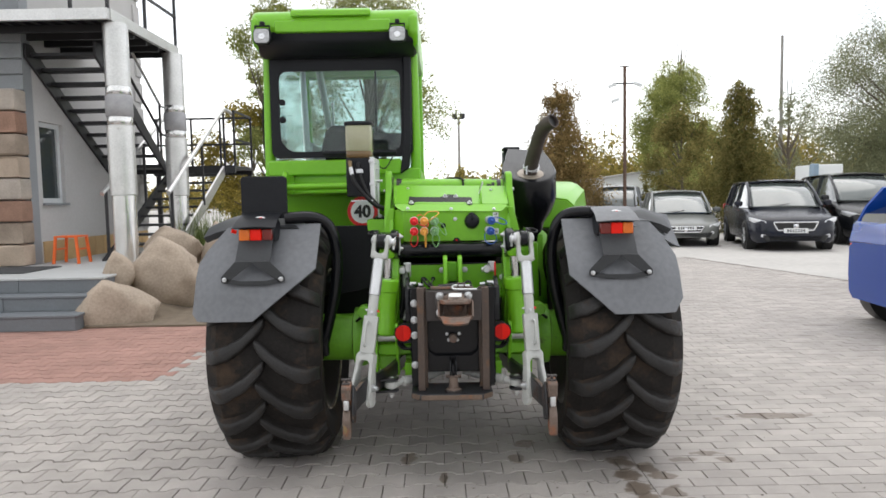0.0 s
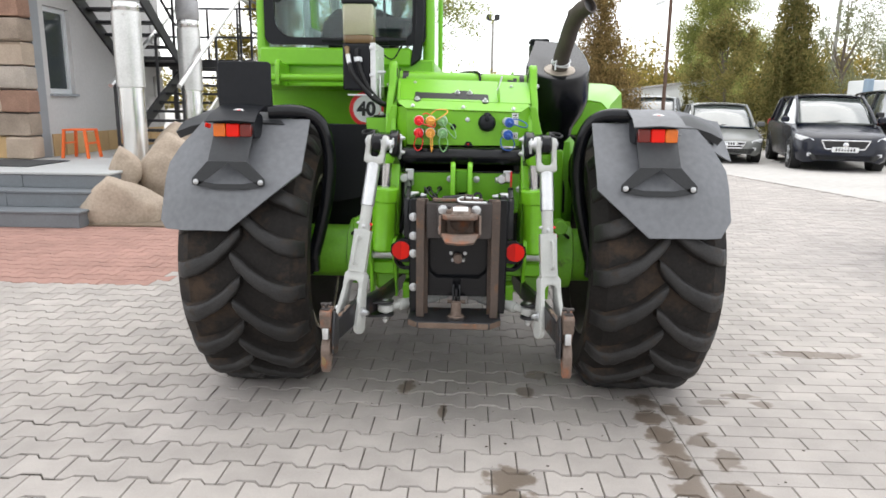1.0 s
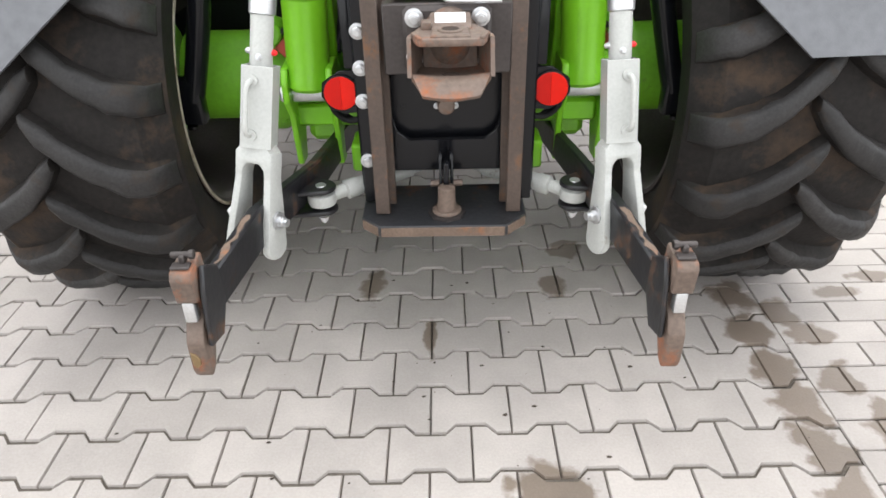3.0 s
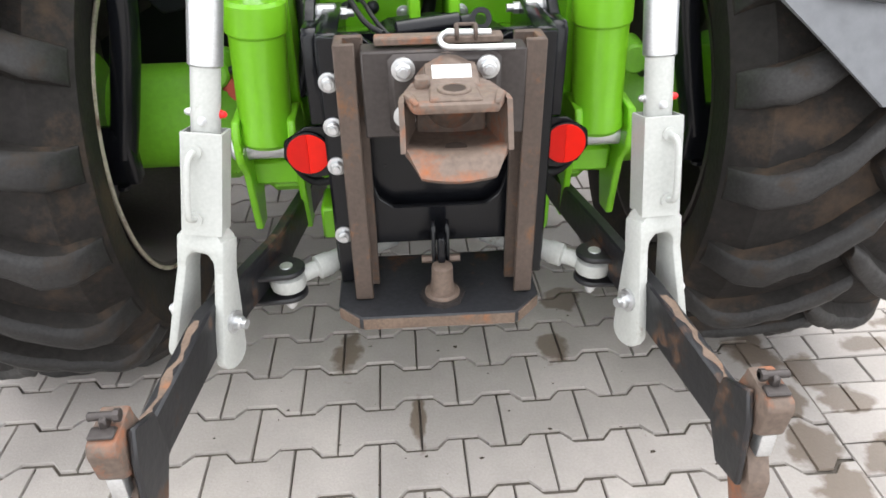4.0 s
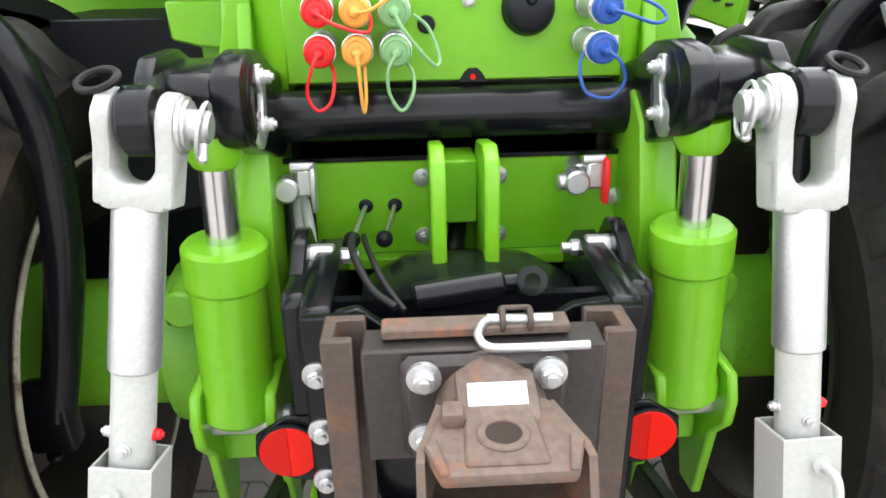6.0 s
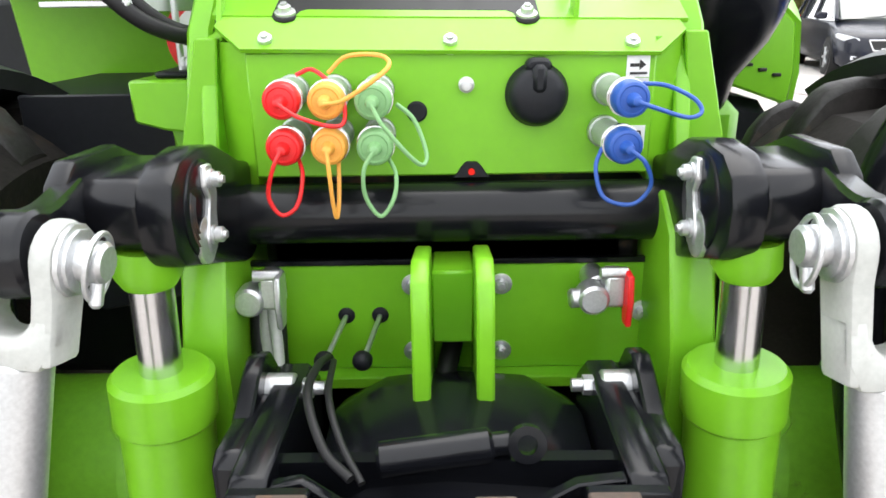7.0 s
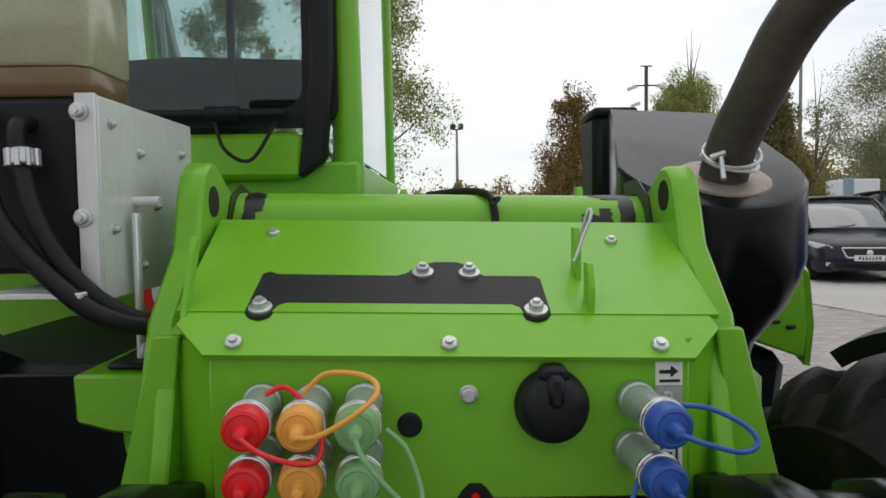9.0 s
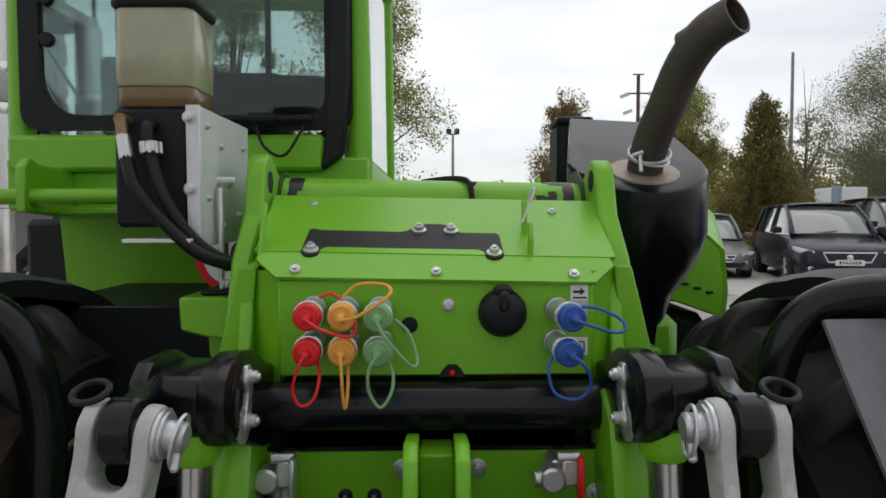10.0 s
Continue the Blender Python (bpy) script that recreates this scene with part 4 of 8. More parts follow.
part("hitch_back_plate", b, BLACK, machine)
bolts(machine, [(CX + dx, 3.42, dz) for dx, dz in ((-0.03, 0.735), (0.03, 0.735), (-0.022, 0.705), (0.022, 0.705))], (0, -1, 0), 0.006, 1.3)
b = bmesh.new()
cyl(b, (CX, 3.42, 0.718), (CX, 3.375, 0.718), 0.020, seg=20, bev=0.003)
part("pto_stub", b, RUST, machine, "rusty power shaft stub")
b = bmesh.new()
PLATE = [(-0.138, 3.236), (0.156, 3.232), (0.206, 3.286), (0.206, 3.45), (-0.182, 3.45), (-0.182, 3.280)]
prism(b, PLATE, "z", 0.455, 0.484, 0.004)
plate_ob = part("hitch_base_plate", b, PLATE_RUST, machine, "thick black base plate with rust along its front edge")
for p, q in ((5, 0), (0, 1), (1, 2)):
    b = bmesh.new()
    p0, p1 = Vector((*PLATE[p], 0)), Vector((*PLATE[q], 0))
    e = (p1 - p0).normalized()
    o = Vector((e.y, -e.x, 0)) * 0.0022
    prism(b, [((p0 + o + e * 0.004).x, (p0 + o + e * 0.004).y), ((p1 + o - e * 0.004).x, (p1 + o - e * 0.004).y), ((p1 - o - e * 0.004).x, (p1 - o - e * 0.004).y), ((p0 - o + e * 0.004).x, (p0 - o + e * 0.004).y)], "z", 0.458, 0.481, 0.001)
    part("worn_edge", b, RUST_EDGE, plate_ob, "bare rust-brown plate edge")
b = bmesh.new()
cyl(b, (CX - 0.003, 3.295, 0.484), (CX - 0.003, 3.295, 0.493), 0.044, seg=8)
part("collar_flange", b, DARK_STEEL, machine)
b = bmesh.new()
turned(b, (CX - 0.003, 3.295, 0.49), (0, 0, 1), [(0, 0.034), (0.006, 0.034), (0.010, 0.031), (0.011, 0.023), (0.030, 0.021), (0.064, 0.020), (0.067, 0.016)], 24)
cyl(b, (CX - 0.04, 3.335, 0.545), (CX + 0.035, 3.335, 0.545), 0.008, seg=6)
part("drawbar_pin", b, RUST, machine, "rusty drawbar pin")
b = bmesh.new()
for dx in (-0.016, 0.010):
    prism(b, [(3.32, 0.50), (3.35, 0.50), (3.36, 0.60), (3.35, 0.625), (3.33, 0.62)], "x", CX + dx - 0.004, CX + dx + 0.004, 0.001)
box(b, CX - 0.010, CX + 0.004, 3.30, 3.33, 0.52, 0.61, 0.003)
part("pin_latch", b, BLACK, machine)
# sliding plate and tow jaw
b = bmesh.new()
box(b, CX - 0.127, CX + 0.137, 3.285, 3.335, 0.824, 0.968, 0.003)
sl = part("slider_plate", b, DARK_STEEL, machine, "dark brown steel slider plate")
b = bmesh.new()
box(b, CX - 0.085, CX + 0.095, 3.268, 3.286, 0.835, 0.966, 0.010)
part("jaw_flange", b, DARK_STEEL, machine)
bolts(machine, [(CX + 0.004 + dx, 3.268, zz) for dx in (-0.065, 0.068) for zz in (0.945, 0.868)], (0, -1, 0), 0.0125, 1.5)
JX = 0.032
b = bmesh.new()
turned(b, (JX, 3.285, 0.903), (0, -1, 0), [(0, 0.062), (0.022, 0.060), (0.045, 0.054), (0.062, 0.042), (0.072, 0.02)], 32)
prism(b, [(3.262, 0.958), (3.225, 0.954), (3.190, 0.944), (3.185, 0.925), (3.262, 0.870)], "x", JX - 0.040, JX + 0.042, 0.006, seg=2)
part("jaw_neck", b, RUST, machine, "rounded cast neck of the towing jaw")
b = bmesh.new()
# upper lip with clipped corners, a boss and a rib
prism(b, [(JX - 0.052, 3.232), (JX + 0.052, 3.232), (JX + 0.0745, 3.160), (JX + 0.060, 3.120), (JX - 0.060, 3.120), (JX - 0.0745, 3.160)], "z", 0.926, 0.941, 0.005, seg=2)
for sx in (-1, 1):
    prism(b, [(JX + sx * 0.0745, 3.160), (JX + sx * 0.060, 3.120), (JX + sx * 0.052, 3.122), (JX + sx * 0.062, 3.170)], "z", 0.938, 0.9445, 0.002)
prism(b, [(JX - 0.034, 3.220), (JX + 0.034, 3.220), (JX + 0.038, 3.130), (JX - 0.038, 3.130)], "z", 0.938, 0.9455, 0.003)
turned(b, (JX, 3.168, 0.936), (0, 0, 1), [(0, 0.0165), (0, 0.026), (0.011, 0.025), (0.0125, 0.0235), (0.0125, 0.0175), (0.011, 0.0165)], 28, closed=True)
box(b, JX - 0.056, JX - 0.034, 3.186, 3.212, 0.938, 0.956, 0.005, seg=2)
# floor of the mouth, folding down over the lower lip
rows = []
for y, w, z in ((3.232, 0.058, 0.857), (3.170, 0.069, 0.857), (3.125, 0.0735, 0.872), (3.110, 0.0725, 0.873), (3.096, 0.067, 0.866), (3.083, 0.060, 0.855), (3.074, 0.054, 0.845)):
    rows.append([(JX + w * u, y + 0.006 * u * u, z + 0.004 * u * u) for u in (-1, -0.75, -0.35, 0, 0.35, 0.75, 1)])
skin(b, rows, 0.013)
box(b, JX - 0.055, JX + 0.055, 3.222, 3.236, 0.850, 0.934, 0.003)
box(b, JX - 0.012, JX + 0.010, 3.214, 3.223, 0.902, 0.916, 0.002)
jaw = part("tow_jaw", b, RUST, machine, "rust-brown cast towing jaw")
for s2 in (-1, 1):
    b = bmesh.new()
    rows = []
    for yl, yu, wl, wu, zl, zu in ((3.232, 3.232, 0.057, 0.052, 0.852, 0.934), (3.180, 3.190, 0.067, 0.064, 0.853, 0.936), (3.140, 3.162, 0.072, 0.072, 0.866, 0.938), (3.112, 3.142, 0.0735, 0.0735, 0.873, 0.938)):
        rows.append([(JX + s2 * (wl + (wu - wl) * v), yl + (yu - yl) * v, zl + (zu - zl) * v) for v in (0, 0.25, 0.5, 0.75, 1)])
    skin(b, rows, 0.008 * s2)
    part("jaw_cheek", b, RUST, jaw)
b = bmesh.new()
box(b, JX - 0.029, JX + 0.030, 3.212, 3.240, 0.944, 0.9465, 0.0, Matrix.Translation((0, 3.226, 0.941)) @ Matrix.Rotation(radians(38), 4, "X") @ Matrix.Translation((0, -3.226, -0.941)) @ Matrix.Translation((0, 0, 0.012)))
part("jaw_label", b, WHITE, jaw, "blank white label")
# flat discs fill the pin holes, the shade inside put into their colour
for yy, zz, rr in ((3.168, 0.9450, 0.0166), (3.138, 0.8672, 0.0165)):
    b = bmesh.new()
    cyl(b, (JX, yy, zz), (JX, yy, zz + 0.0025), rr, seg=22)
    part("pin_hole", b, HOLE_BROWN, jaw, "dark disc standing in for the shaded pin hole")
b = bmesh.new()
tube(b, [(CX + 0.114, 3.272, 0.974), (CX + 0.03, 3.270, 0.975), (CX + 0.006, 3.272, 0.977), (CX - 0.002, 3.285, 0.983), (CX + 0.004, 3.302, 0.987), (CX + 0.014, 3.310, 0.988)], 0.0050, n=6)
part("hitch_bar", b, ZINC, machine)
b = bmesh.new()
cyl(b, (CX + 0.010, 3.31, 0.988), (CX + 0.081, 3.31, 0.986), 0.0060, seg=14)
bar_pin = part("hitch_bar_pin", b, ZINC, machine)
b = bmesh.new()
for dx in (0.026, 0.056):
    ring(b, (CX + dx, 3.31, 0.987), (1, 0, 0), 0.0115, 0.0035)
cyl(b, (CX + 0.026, 3.314, 0.999), (CX + 0.056, 3.314, 0.999), 0.0030, seg=8)
part("bar_clip", b, RUST_BROWN, bar_pin)
b = bmesh.new()
box(b, CX - 0.105, CX + 0.10, 3.30, 3.33, 0.972, 0.984, 0.002)
part("slider_stop", b, RUST, machine)
# black cover behind the hitch
b = bmesh.new()
prism(b, [(CX - 0.165, 0.968), (CX - 0.135, 0.974), (CX - 0.10, 0.946), (CX - 0.02, 0.938), (CX + 0.075, 0.940), (CX + 0.12, 0.968), (CX + 0.165, 0.974), (CX + 0.165, 0.90), (CX - 0.165, 0.90)], "y", 3.372, 3.386, 0.002)
rows = []
for y, z in ((3.37, 0.930), (3.46, 0.948), (3.58, 0.958), (3.67, 0.925)):
    rows.append([(CX - 0.14, y, z - 0.055), (CX - 0.08, y, z - 0.02), (CX + 0.0, y, z - 0.012), (CX + 0.10, y, z - 0.02), (CX + 0.16, y, z - 0.055)])
skin(b, rows, 0.008)
part("hitch_cover", b, BLACK, machine)
b = bmesh.new()
cyl(b, (CX - 0.070, 3.42, 0.962), (CX + 0.045, 3.43, 0.972), 0.018, seg=20, bev=0.004)
cyl(b, (CX + 0.045, 3.43, 0.972), (CX + 0.062, 3.43, 0.974), 0.012, seg=14)
turned(b, (CX + 0.078, 3.425, 0.978), (0, -1, 0.3), [(0, 0.010), (0, 0.019), (0.010, 0.019), (0.010, 0.010)], 20, closed=True)
part("latch_cylinder", b, BLACK, machine)
b = bmesh.new()
tube(b, [(CX - 0.09, 3.38, 0.97), (CX - 0.120, 3.41, 0.982), (CX - 0.145, 3.47, 1.005), (CX - 0.150, 3.55, 0.995), (CX - 0.155, 3.64, 0.96)], 0.005)
tube(b, [(CX - 0.08, 3.38, 0.965), (CX - 0.105, 3.42, 0.985), (CX - 0.125, 3.48, 1.000), (CX - 0.14, 3.60, 0.975)], 0.004)
part("cable", b, HOSE, machine)

# ---- rear service panel, lid and boom ----
b = bmesh.new()
box(b, -0.230, 0.290, 3.745, 3.775, 1.172, 1.334, 0.003)
part("service_panel", b, GREEN, machine, "flat green panel carrying the hydraulic couplings")
for sd in (-1, 1):
    xs = -0.230 if sd < 0 else 0.290
    b = bmesh.new()
    prism(b, [(xs, 3.76), (xs + sd * 0.045, 3.80), (xs + sd * 0.052, 3.80), (xs + sd * 0.0, 3.752)], "z", 1.13, 1.345, 0.0)
    part("panel_wing", b, GREEN, machine)
    b = bmesh.new()
    prism(b, [(xs + sd * 0.045, 1.35), (xs + sd * 0.075, 1.35), (xs + sd * 0.135, 1.11), (xs + sd * 0.075, 1.11)], "y", 3.785, 3.80, 0.002)
    part("panel_flank", b, GREEN, machine)
# folded lid: apron, then the flatter top
def lid_point(x, y):
    z = 1.331 + (y - 3.742) * 0.70 if y < 3.792 else 1.366 + (y - 3.792) * 0.45
    return (x, y, z - 0.0217 * (x - 0.03))
b = bmesh.new()
rows = []
for y, xl, xr in ((3.738, -0.232, 0.292), (3.775, -0.272, 0.331), (3.792, -0.268, 0.327)):
    rows.append([lid_point(xl + (xr - xl) * k / 8, y) for k in range(9)])
skin(b, rows, 0.006)
apron = part("lid_apron", b, GREEN, machine)
b = bmesh.new()
rows = []
for y, xl, xr in ((3.790, -0.278, 0.338), (3.86, -0.282, 0.340), (3.95, -0.288, 0.343), (4.012, -0.293, 0.345)):
    rows.append([(lambda p: (p[0], p[1], p[2] + 0.002))(lid_point(xl + (xr - xl) * k / 8, y)) for k in range(9)])
skin(b, rows, 0.006)
part("lid_top", b, GREEN, machine)
up = Vector((0, -0.38, 0.93))
for x, y in ((-0.202, 3.752), (0.030, 3.752), (0.258, 3.752)):
    part("bolt", bolt(bmesh.new(), lid_point(x, y), (0, -0.6, 0.78), 0.0095, 1.7), ZINC, machine)
for x, y in ((-0.208, 3.970), (0.256, 3.955)):
    p = lid_point(x, y)
    part("bolt", bolt(bmesh.new(), (p[0], p[1], p[2] + 0.002), up, 0.0085, 1.7), ZINC, machine)
# rubber strip with its lugs
b = bmesh.new()
SM = Matrix.Translation(lid_point(-0.027, 3.799)) @ Matrix.Rotation(math.atan(0.0217), 4, "Y") @ Matrix.Rotation(math.atan(0.45), 4, "X") @ Matrix.Translation((0, -0.004, 0.001))
prism(b, [(-0.175, -0.004), (-0.168, -0.015), (-0.156, -0.019), (-0.144, -0.014), (-0.138, 0.006), (-0.130, 0.012), (0.130, 0.012), (0.138, 0.006), (0.144, -0.014), (0.156, -0.019), (0.168, -0.015), (0.175, -0.004), (0.173, 0.072), (0.166, 0.081),
      (0.104, 0.081), (0.096, 0.086), (0.088, 0.106), (0.068, 0.116), (0.040, 0.116), (0.018, 0.104), (0.004, 0.086), (-0.006, 0.080), (-0.152, 0.082), (-0.164, 0.088), (-0.174, 0.082)], "z", 0.0, 0.007, 0.002, SM)
part("rubber_strip", b, HOSE, machine, "black rubber strip bolted to the lid")
for x, y in ((-0.157, 0.0), (0.157, 0.0), (0.026, 0.084), (0.084, 0.084)):
    part("bolt", bolt(bmesh.new(), SM @ Vector((x, y, 0.007)), up, 0.0085, 1.6), ZINC, machine)
# rounded green tongues of the lid under the strip's ends
for x in (-0.157, 0.157):
    b = bmesh.new()
    turned(b, SM @ Vector((x, -0.001, -0.006)), up, [(0, 0.026), (0.005, 0.026), (0.0062, 0.0245), (0.0064, 0.0)], 24)
    part("lid_tongue", b, GREEN, machine)
# upright tabs on the lid
for x0, y0, h in ((0.188, 3.868, 0.068), (0.190, 3.802, 0.058)):
    b = bmesh.new()
    p = lid_point(x0, y0)
    prism(b, [(y0 - 0.012, p[2] - 0.004), (y0 + 0.018, p[2] + 0.010), (y0 + 0.016, p[2] + h), (y0 - 0.004, p[2] + h), (y0 - 0.016, p[2] + h * 0.5)], "x", x0, x0 + 0.007, 0.001)
    part("lid_tab", b, GREEN, machine)
b = bmesh.new()
tube(b, [(0.196, 3.862, 1.452), (0.203, 3.858, 1.482), (0.207, 3.856, 1.486), (0.206, 3.854, 1.476), (0.196, 3.852, 1.452), (0.187, 3.850, 1.428), (0.184, 3.850, 1.424)], 0.0022)
part("spring_clip", b, ZINC, machine)
b = bmesh.new()
prism(b, [(3.78, 1.37), (3.80, 1.38), (3.84, 1.455), (3.825, 1.462), (3.81, 1.44)], "x", -0.272, -0.265, 0.001)
part("lid_tab", b, GREEN, machine)
# ears that carry the boom pin
for sd in (-1, 1):
    xe = CX + sd * 0.338
    b = bmesh.new()
    prof = [(3.80, 1.25), (3.84, 1.36), (3.925, 1.44), (3.945, 1.498), (3.960, 1.532), (3.985, 1.550), (4.015, 1.550), (4.04, 1.535), (4.10, 1.505), (4.42, 1.49), (4.42, 1.20)]
    x0, x1 = sorted((xe - sd * 0.018, xe + sd * 0.018))
    lift = 0.010 if sd < 0 else -0.004
    prism(b, [(y, z + lift * (z > 1.45)) for y, z in prof], "x", x0, x1, 0.005)
    part("boom_ear", b, GREEN, machine)
    # solid plug for the hole, its inner shade put into the dark colour
    b = bmesh.new()
    cyl(b, (x0 - 0.001, 3.995, 1.505), (x1 + 0.001, 3.995, 1.505), 0.022, seg=22)
    part("ear_hole_plug", b, CAB_DARK, machine)
    b = bmesh.new()
    bolt(b, (xe + sd * 0.019, 4.02, 1.448), (sd, 0, 0), 0.010, 1.3)
    part("bolt", b, ZINC, machine)
BOOM_A, BOOM_B = Vector((-0.300, 4.13, 1.461)), Vector((0.352, 4.13, 1.447))
BOOM_D = (BOOM_B - BOOM_A).normalized()
b = bmesh.new()
turned(b, BOOM_A, BOOM_D, [(0, 0.055), (0.005, 0.060), (0.647, 0.060), (0.652, 0.055)], 40)
box(b, CX - 0.22, CX + 0.22, 4.13, 7.6, 1.16, 1.485, 0.03)
part("boom", b, GREEN, machine, "green telescopic boom lowered along the body")
def smear(u0, u1, a0, a1, seed, lift=0.0007):
    """Grease left on the boom's round end: a ragged patch between two places along it and two angles."""
    rng = random.Random(seed)
    bm = bmesh.new()
    n = 14
    lo, hi = u0, u1
    rows = []
    for k in range(n + 1):
        a = radians(a0 + (a1 - a0) * k / n)
        edge = 0.25 + 0.75 * math.sin(math.pi * (k + 0.4) / (n + 0.8)) ** 0.5
        lo = u0 + rng.uniform(0.0, 0.55) * (u1 - u0) * (1.25 - edge)
        hi = u1 - rng.uniform(0.0, 0.55) * (u1 - u0) * (1.25 - edge)
        d = Vector((0, -math.cos(a), math.sin(a)))
        rows.append([BOOM_A + BOOM_D * (lo + (hi - lo) * q / 3) + d * (0.0600 + lift * math.sin(math.pi * (q + 0.3) / 3.6)) for q in range(4)])
    skin(bm, rows, 0.0006)
    part("grease_smear", bm, GREASE_AND_SHADE, machine, "black grease smear")
for u0, u1, a0, a1, sd in ((0.018, 0.040, -20, 120, 1), (0.030, 0.052, 30, 75, 2), (0.010, 0.048, -30, 12, 3), (0.565, 0.592, -25, 40, 4), (0.560, 0.626, 62, 118, 5), (0.600, 0.628, -20, 96, 6), (0.540, 0.570, 8, 30, 7), (0.545, 0.600, -22, -4, 8)):
    smear(u0, u1, a0, a1, sd)
# strokes of grease on the inner faces of the ears
for x, pts in ((CX - 0.3185, [(4.025, 1.415), (4.045, 1.47), (4.075, 1.515), (4.13, 1.535), (4.19, 1.52), (4.18, 1.508), (4.13, 1.519), (4.09, 1.503), (4.066, 1.468), (4.05, 1.42)]),
               (CX + 0.3185, [(4.020, 1.400), (4.036, 1.455), (4.060, 1.505), (4.12, 1.535), (4.20, 1.530), (4.19, 1.508), (4.13, 1.512), (4.085, 1.488), (4.062, 1.450), (4.05, 1.41)])):
    b = bmesh.new()
    prism(b, pts, "x", x - 0.0012, x + 0.0012)
    part("grease_smear", b, GREASE_AND_SHADE, machine)
b = bmesh.new()
tube(b, [(CX - 0.02, 4.20, 1.515), (CX + 0.04, 4.16, 1.520), (CX + 0.075, 4.10, 1.513), (CX + 0.084, 4.072, 1.492), (CX + 0.086, 4.062, 1.455)], 0.006)
tube(b, [(CX + 0.08, 4.080, 1.503), (CX + 0.092, 4.064, 1.506), (CX + 0.080, 4.054, 1.494)], 0.003)
part("cable", b, HOSE, machine)
for x in (CX - 0.07, CX + 0.25):
    b = bmesh.new()
    prism(b, [(4.25, 1.480), (4.27, 1.528), (4.29, 1.528), (4.31, 1.480)], "x", x, x + 0.012, 0.001)
    part("boom_stop", b, GREEN, machine)


# ---- capped quick couplers and socket ----
def coupler(x, z, dx, dz, cap, loop):
    base = Vector((x, 3.745, z))
    d = Vector((dx, -0.088, dz)).normalized()
    b = bmesh.new()
    turned(b, base, d, [(0, 0.0185), (0.004, 0.0205), (0.014, 0.0205), (0.016, 0.0185), (0.058, 0.0185), (0.060, 0.0205), (0.074, 0.0205), (0.076, 0.0180)], 24)
    body = part("coupler", b, COUPLER_BODY, machine)
    b = bmesh.new()
    turned(b, base + d * 0.074, d, [(0, 0.018), (0.001, 0.0232), (0.003, 0.0232), (0.004, 0.0215), (0.006, 0.0215), (0.007, 0.0232), (0.009, 0.0230), (0.010, 0.020)], 26)
    part("collar_ring", b, CHROME, body)
    b = bmesh.new()
    turned(b, base + d * 0.083, d, [(0, 0.0208), (0.002, 0.0218), (0.015, 0.0214), (0.019, 0.0196), (0.0205, 0.0165), (0.0195, 0.0150), (0.0205, 0.0085), (0.026, 0.0072), (0.036, 0.0056), (0.040, 0)], 26)
    c = part("dust_cap", b, cap, body)
    b = bmesh.new()
    tip = base + d * 0.120
    tube(b, [tip] + [tip + Vector(p) * 1.15 for p in loop], 0.0026, seg=8)
    part("cap_strap", b, cap, c)


coupler(-0.170, 1.287, 0.004, -0.002, RED_CAP, [(0.02, -0.004, -0.012), (0.05, 0.0, -0.022), (0.062, 0.015, -0.020), (0.058, 0.03, 0.004), (0.03, 0.045, 0.028), (0.012, 0.04, 0.024)])
coupler(-0.116, 1.286, 0.002, -0.002, YELLOW_CAP, [(0.02, -0.008, 0.004), (0.05, -0.012, 0.022), (0.066, 0.0, 0.036), (0.055, 0.02, 0.044), (0.02, 0.04, 0.042), (0.0, 0.042, 0.026)])
coupler(-0.062, 1.286, 0.002, -0.003, GREEN_CAP, [(0.01, -0.006, -0.018), (0.035, 0.0, -0.05), (0.048, 0.01, -0.062), (0.052, 0.02, -0.052), (0.04, 0.03, -0.02), (0.022, 0.036, -0.004)])
coupler(-0.170, 1.233, 0.003, -0.002, RED_CAP, [(-0.008, -0.004, -0.016), (-0.016, 0.0, -0.045), (-0.006, 0.004, -0.066), (0.010, 0.008, -0.058), (0.016, 0.02, -0.030), (0.010, 0.034, -0.012)])
coupler(-0.116, 1.233, 0.002, -0.002, YELLOW_CAP, [(0.002, -0.004, -0.018), (0.003, 0.0, -0.05), (0.005, 0.006, -0.070), (0.008, 0.012, -0.050), (0.007, 0.03, -0.014)])
coupler(-0.062, 1.232, 0.002, -0.002, GREEN_CAP, [(-0.010, -0.004, -0.018), (-0.010, 0.0, -0.046), (0.004, 0.004, -0.068), (0.018, 0.008, -0.050), (0.020, 0.02, -0.028), (0.012, 0.034, -0.014)])
coupler(0.228, 1.283, 0.008, -0.002, BLUE_CAP, [(0.018, -0.004, -0.006), (0.05, 0.004, -0.016), (0.066, 0.012, -0.012), (0.060, 0.02, 0.0), (0.035, 0.03, 0.012), (0.012, 0.036, 0.014)])
coupler(0.225, 1.230, 0.007, -0.003, BLUE_CAP, [(0.014, -0.004, -0.012), (0.022, 0.0, -0.036), (0.006, 0.004, -0.056), (-0.022, 0.010, -0.050), (-0.030, 0.02, -0.022), (-0.022, 0.034, -0.004)])
b = bmesh.new()
turned(b, (0.139, 3.746, 1.277), (0, -1, 0), [(0, 0.040), (0.010, 0.040), (0.013, 0.038), (0.020, 0.037), (0.030, 0.033), (0.036, 0.024), (0.038, 0.0)], 36)
prism(b, [(0.122, 1.308), (0.156, 1.308), (0.154, 1.3205), (0.146, 1.323), (0.132, 1.323), (0.124, 1.3205)], "y", 3.718, 3.744, 0.004)
prism(b, [(0.131, 1.282), (0.147, 1.282), (0.148, 1.316), (0.130, 1.316)], "y", 3.704, 3.728, 0.005)
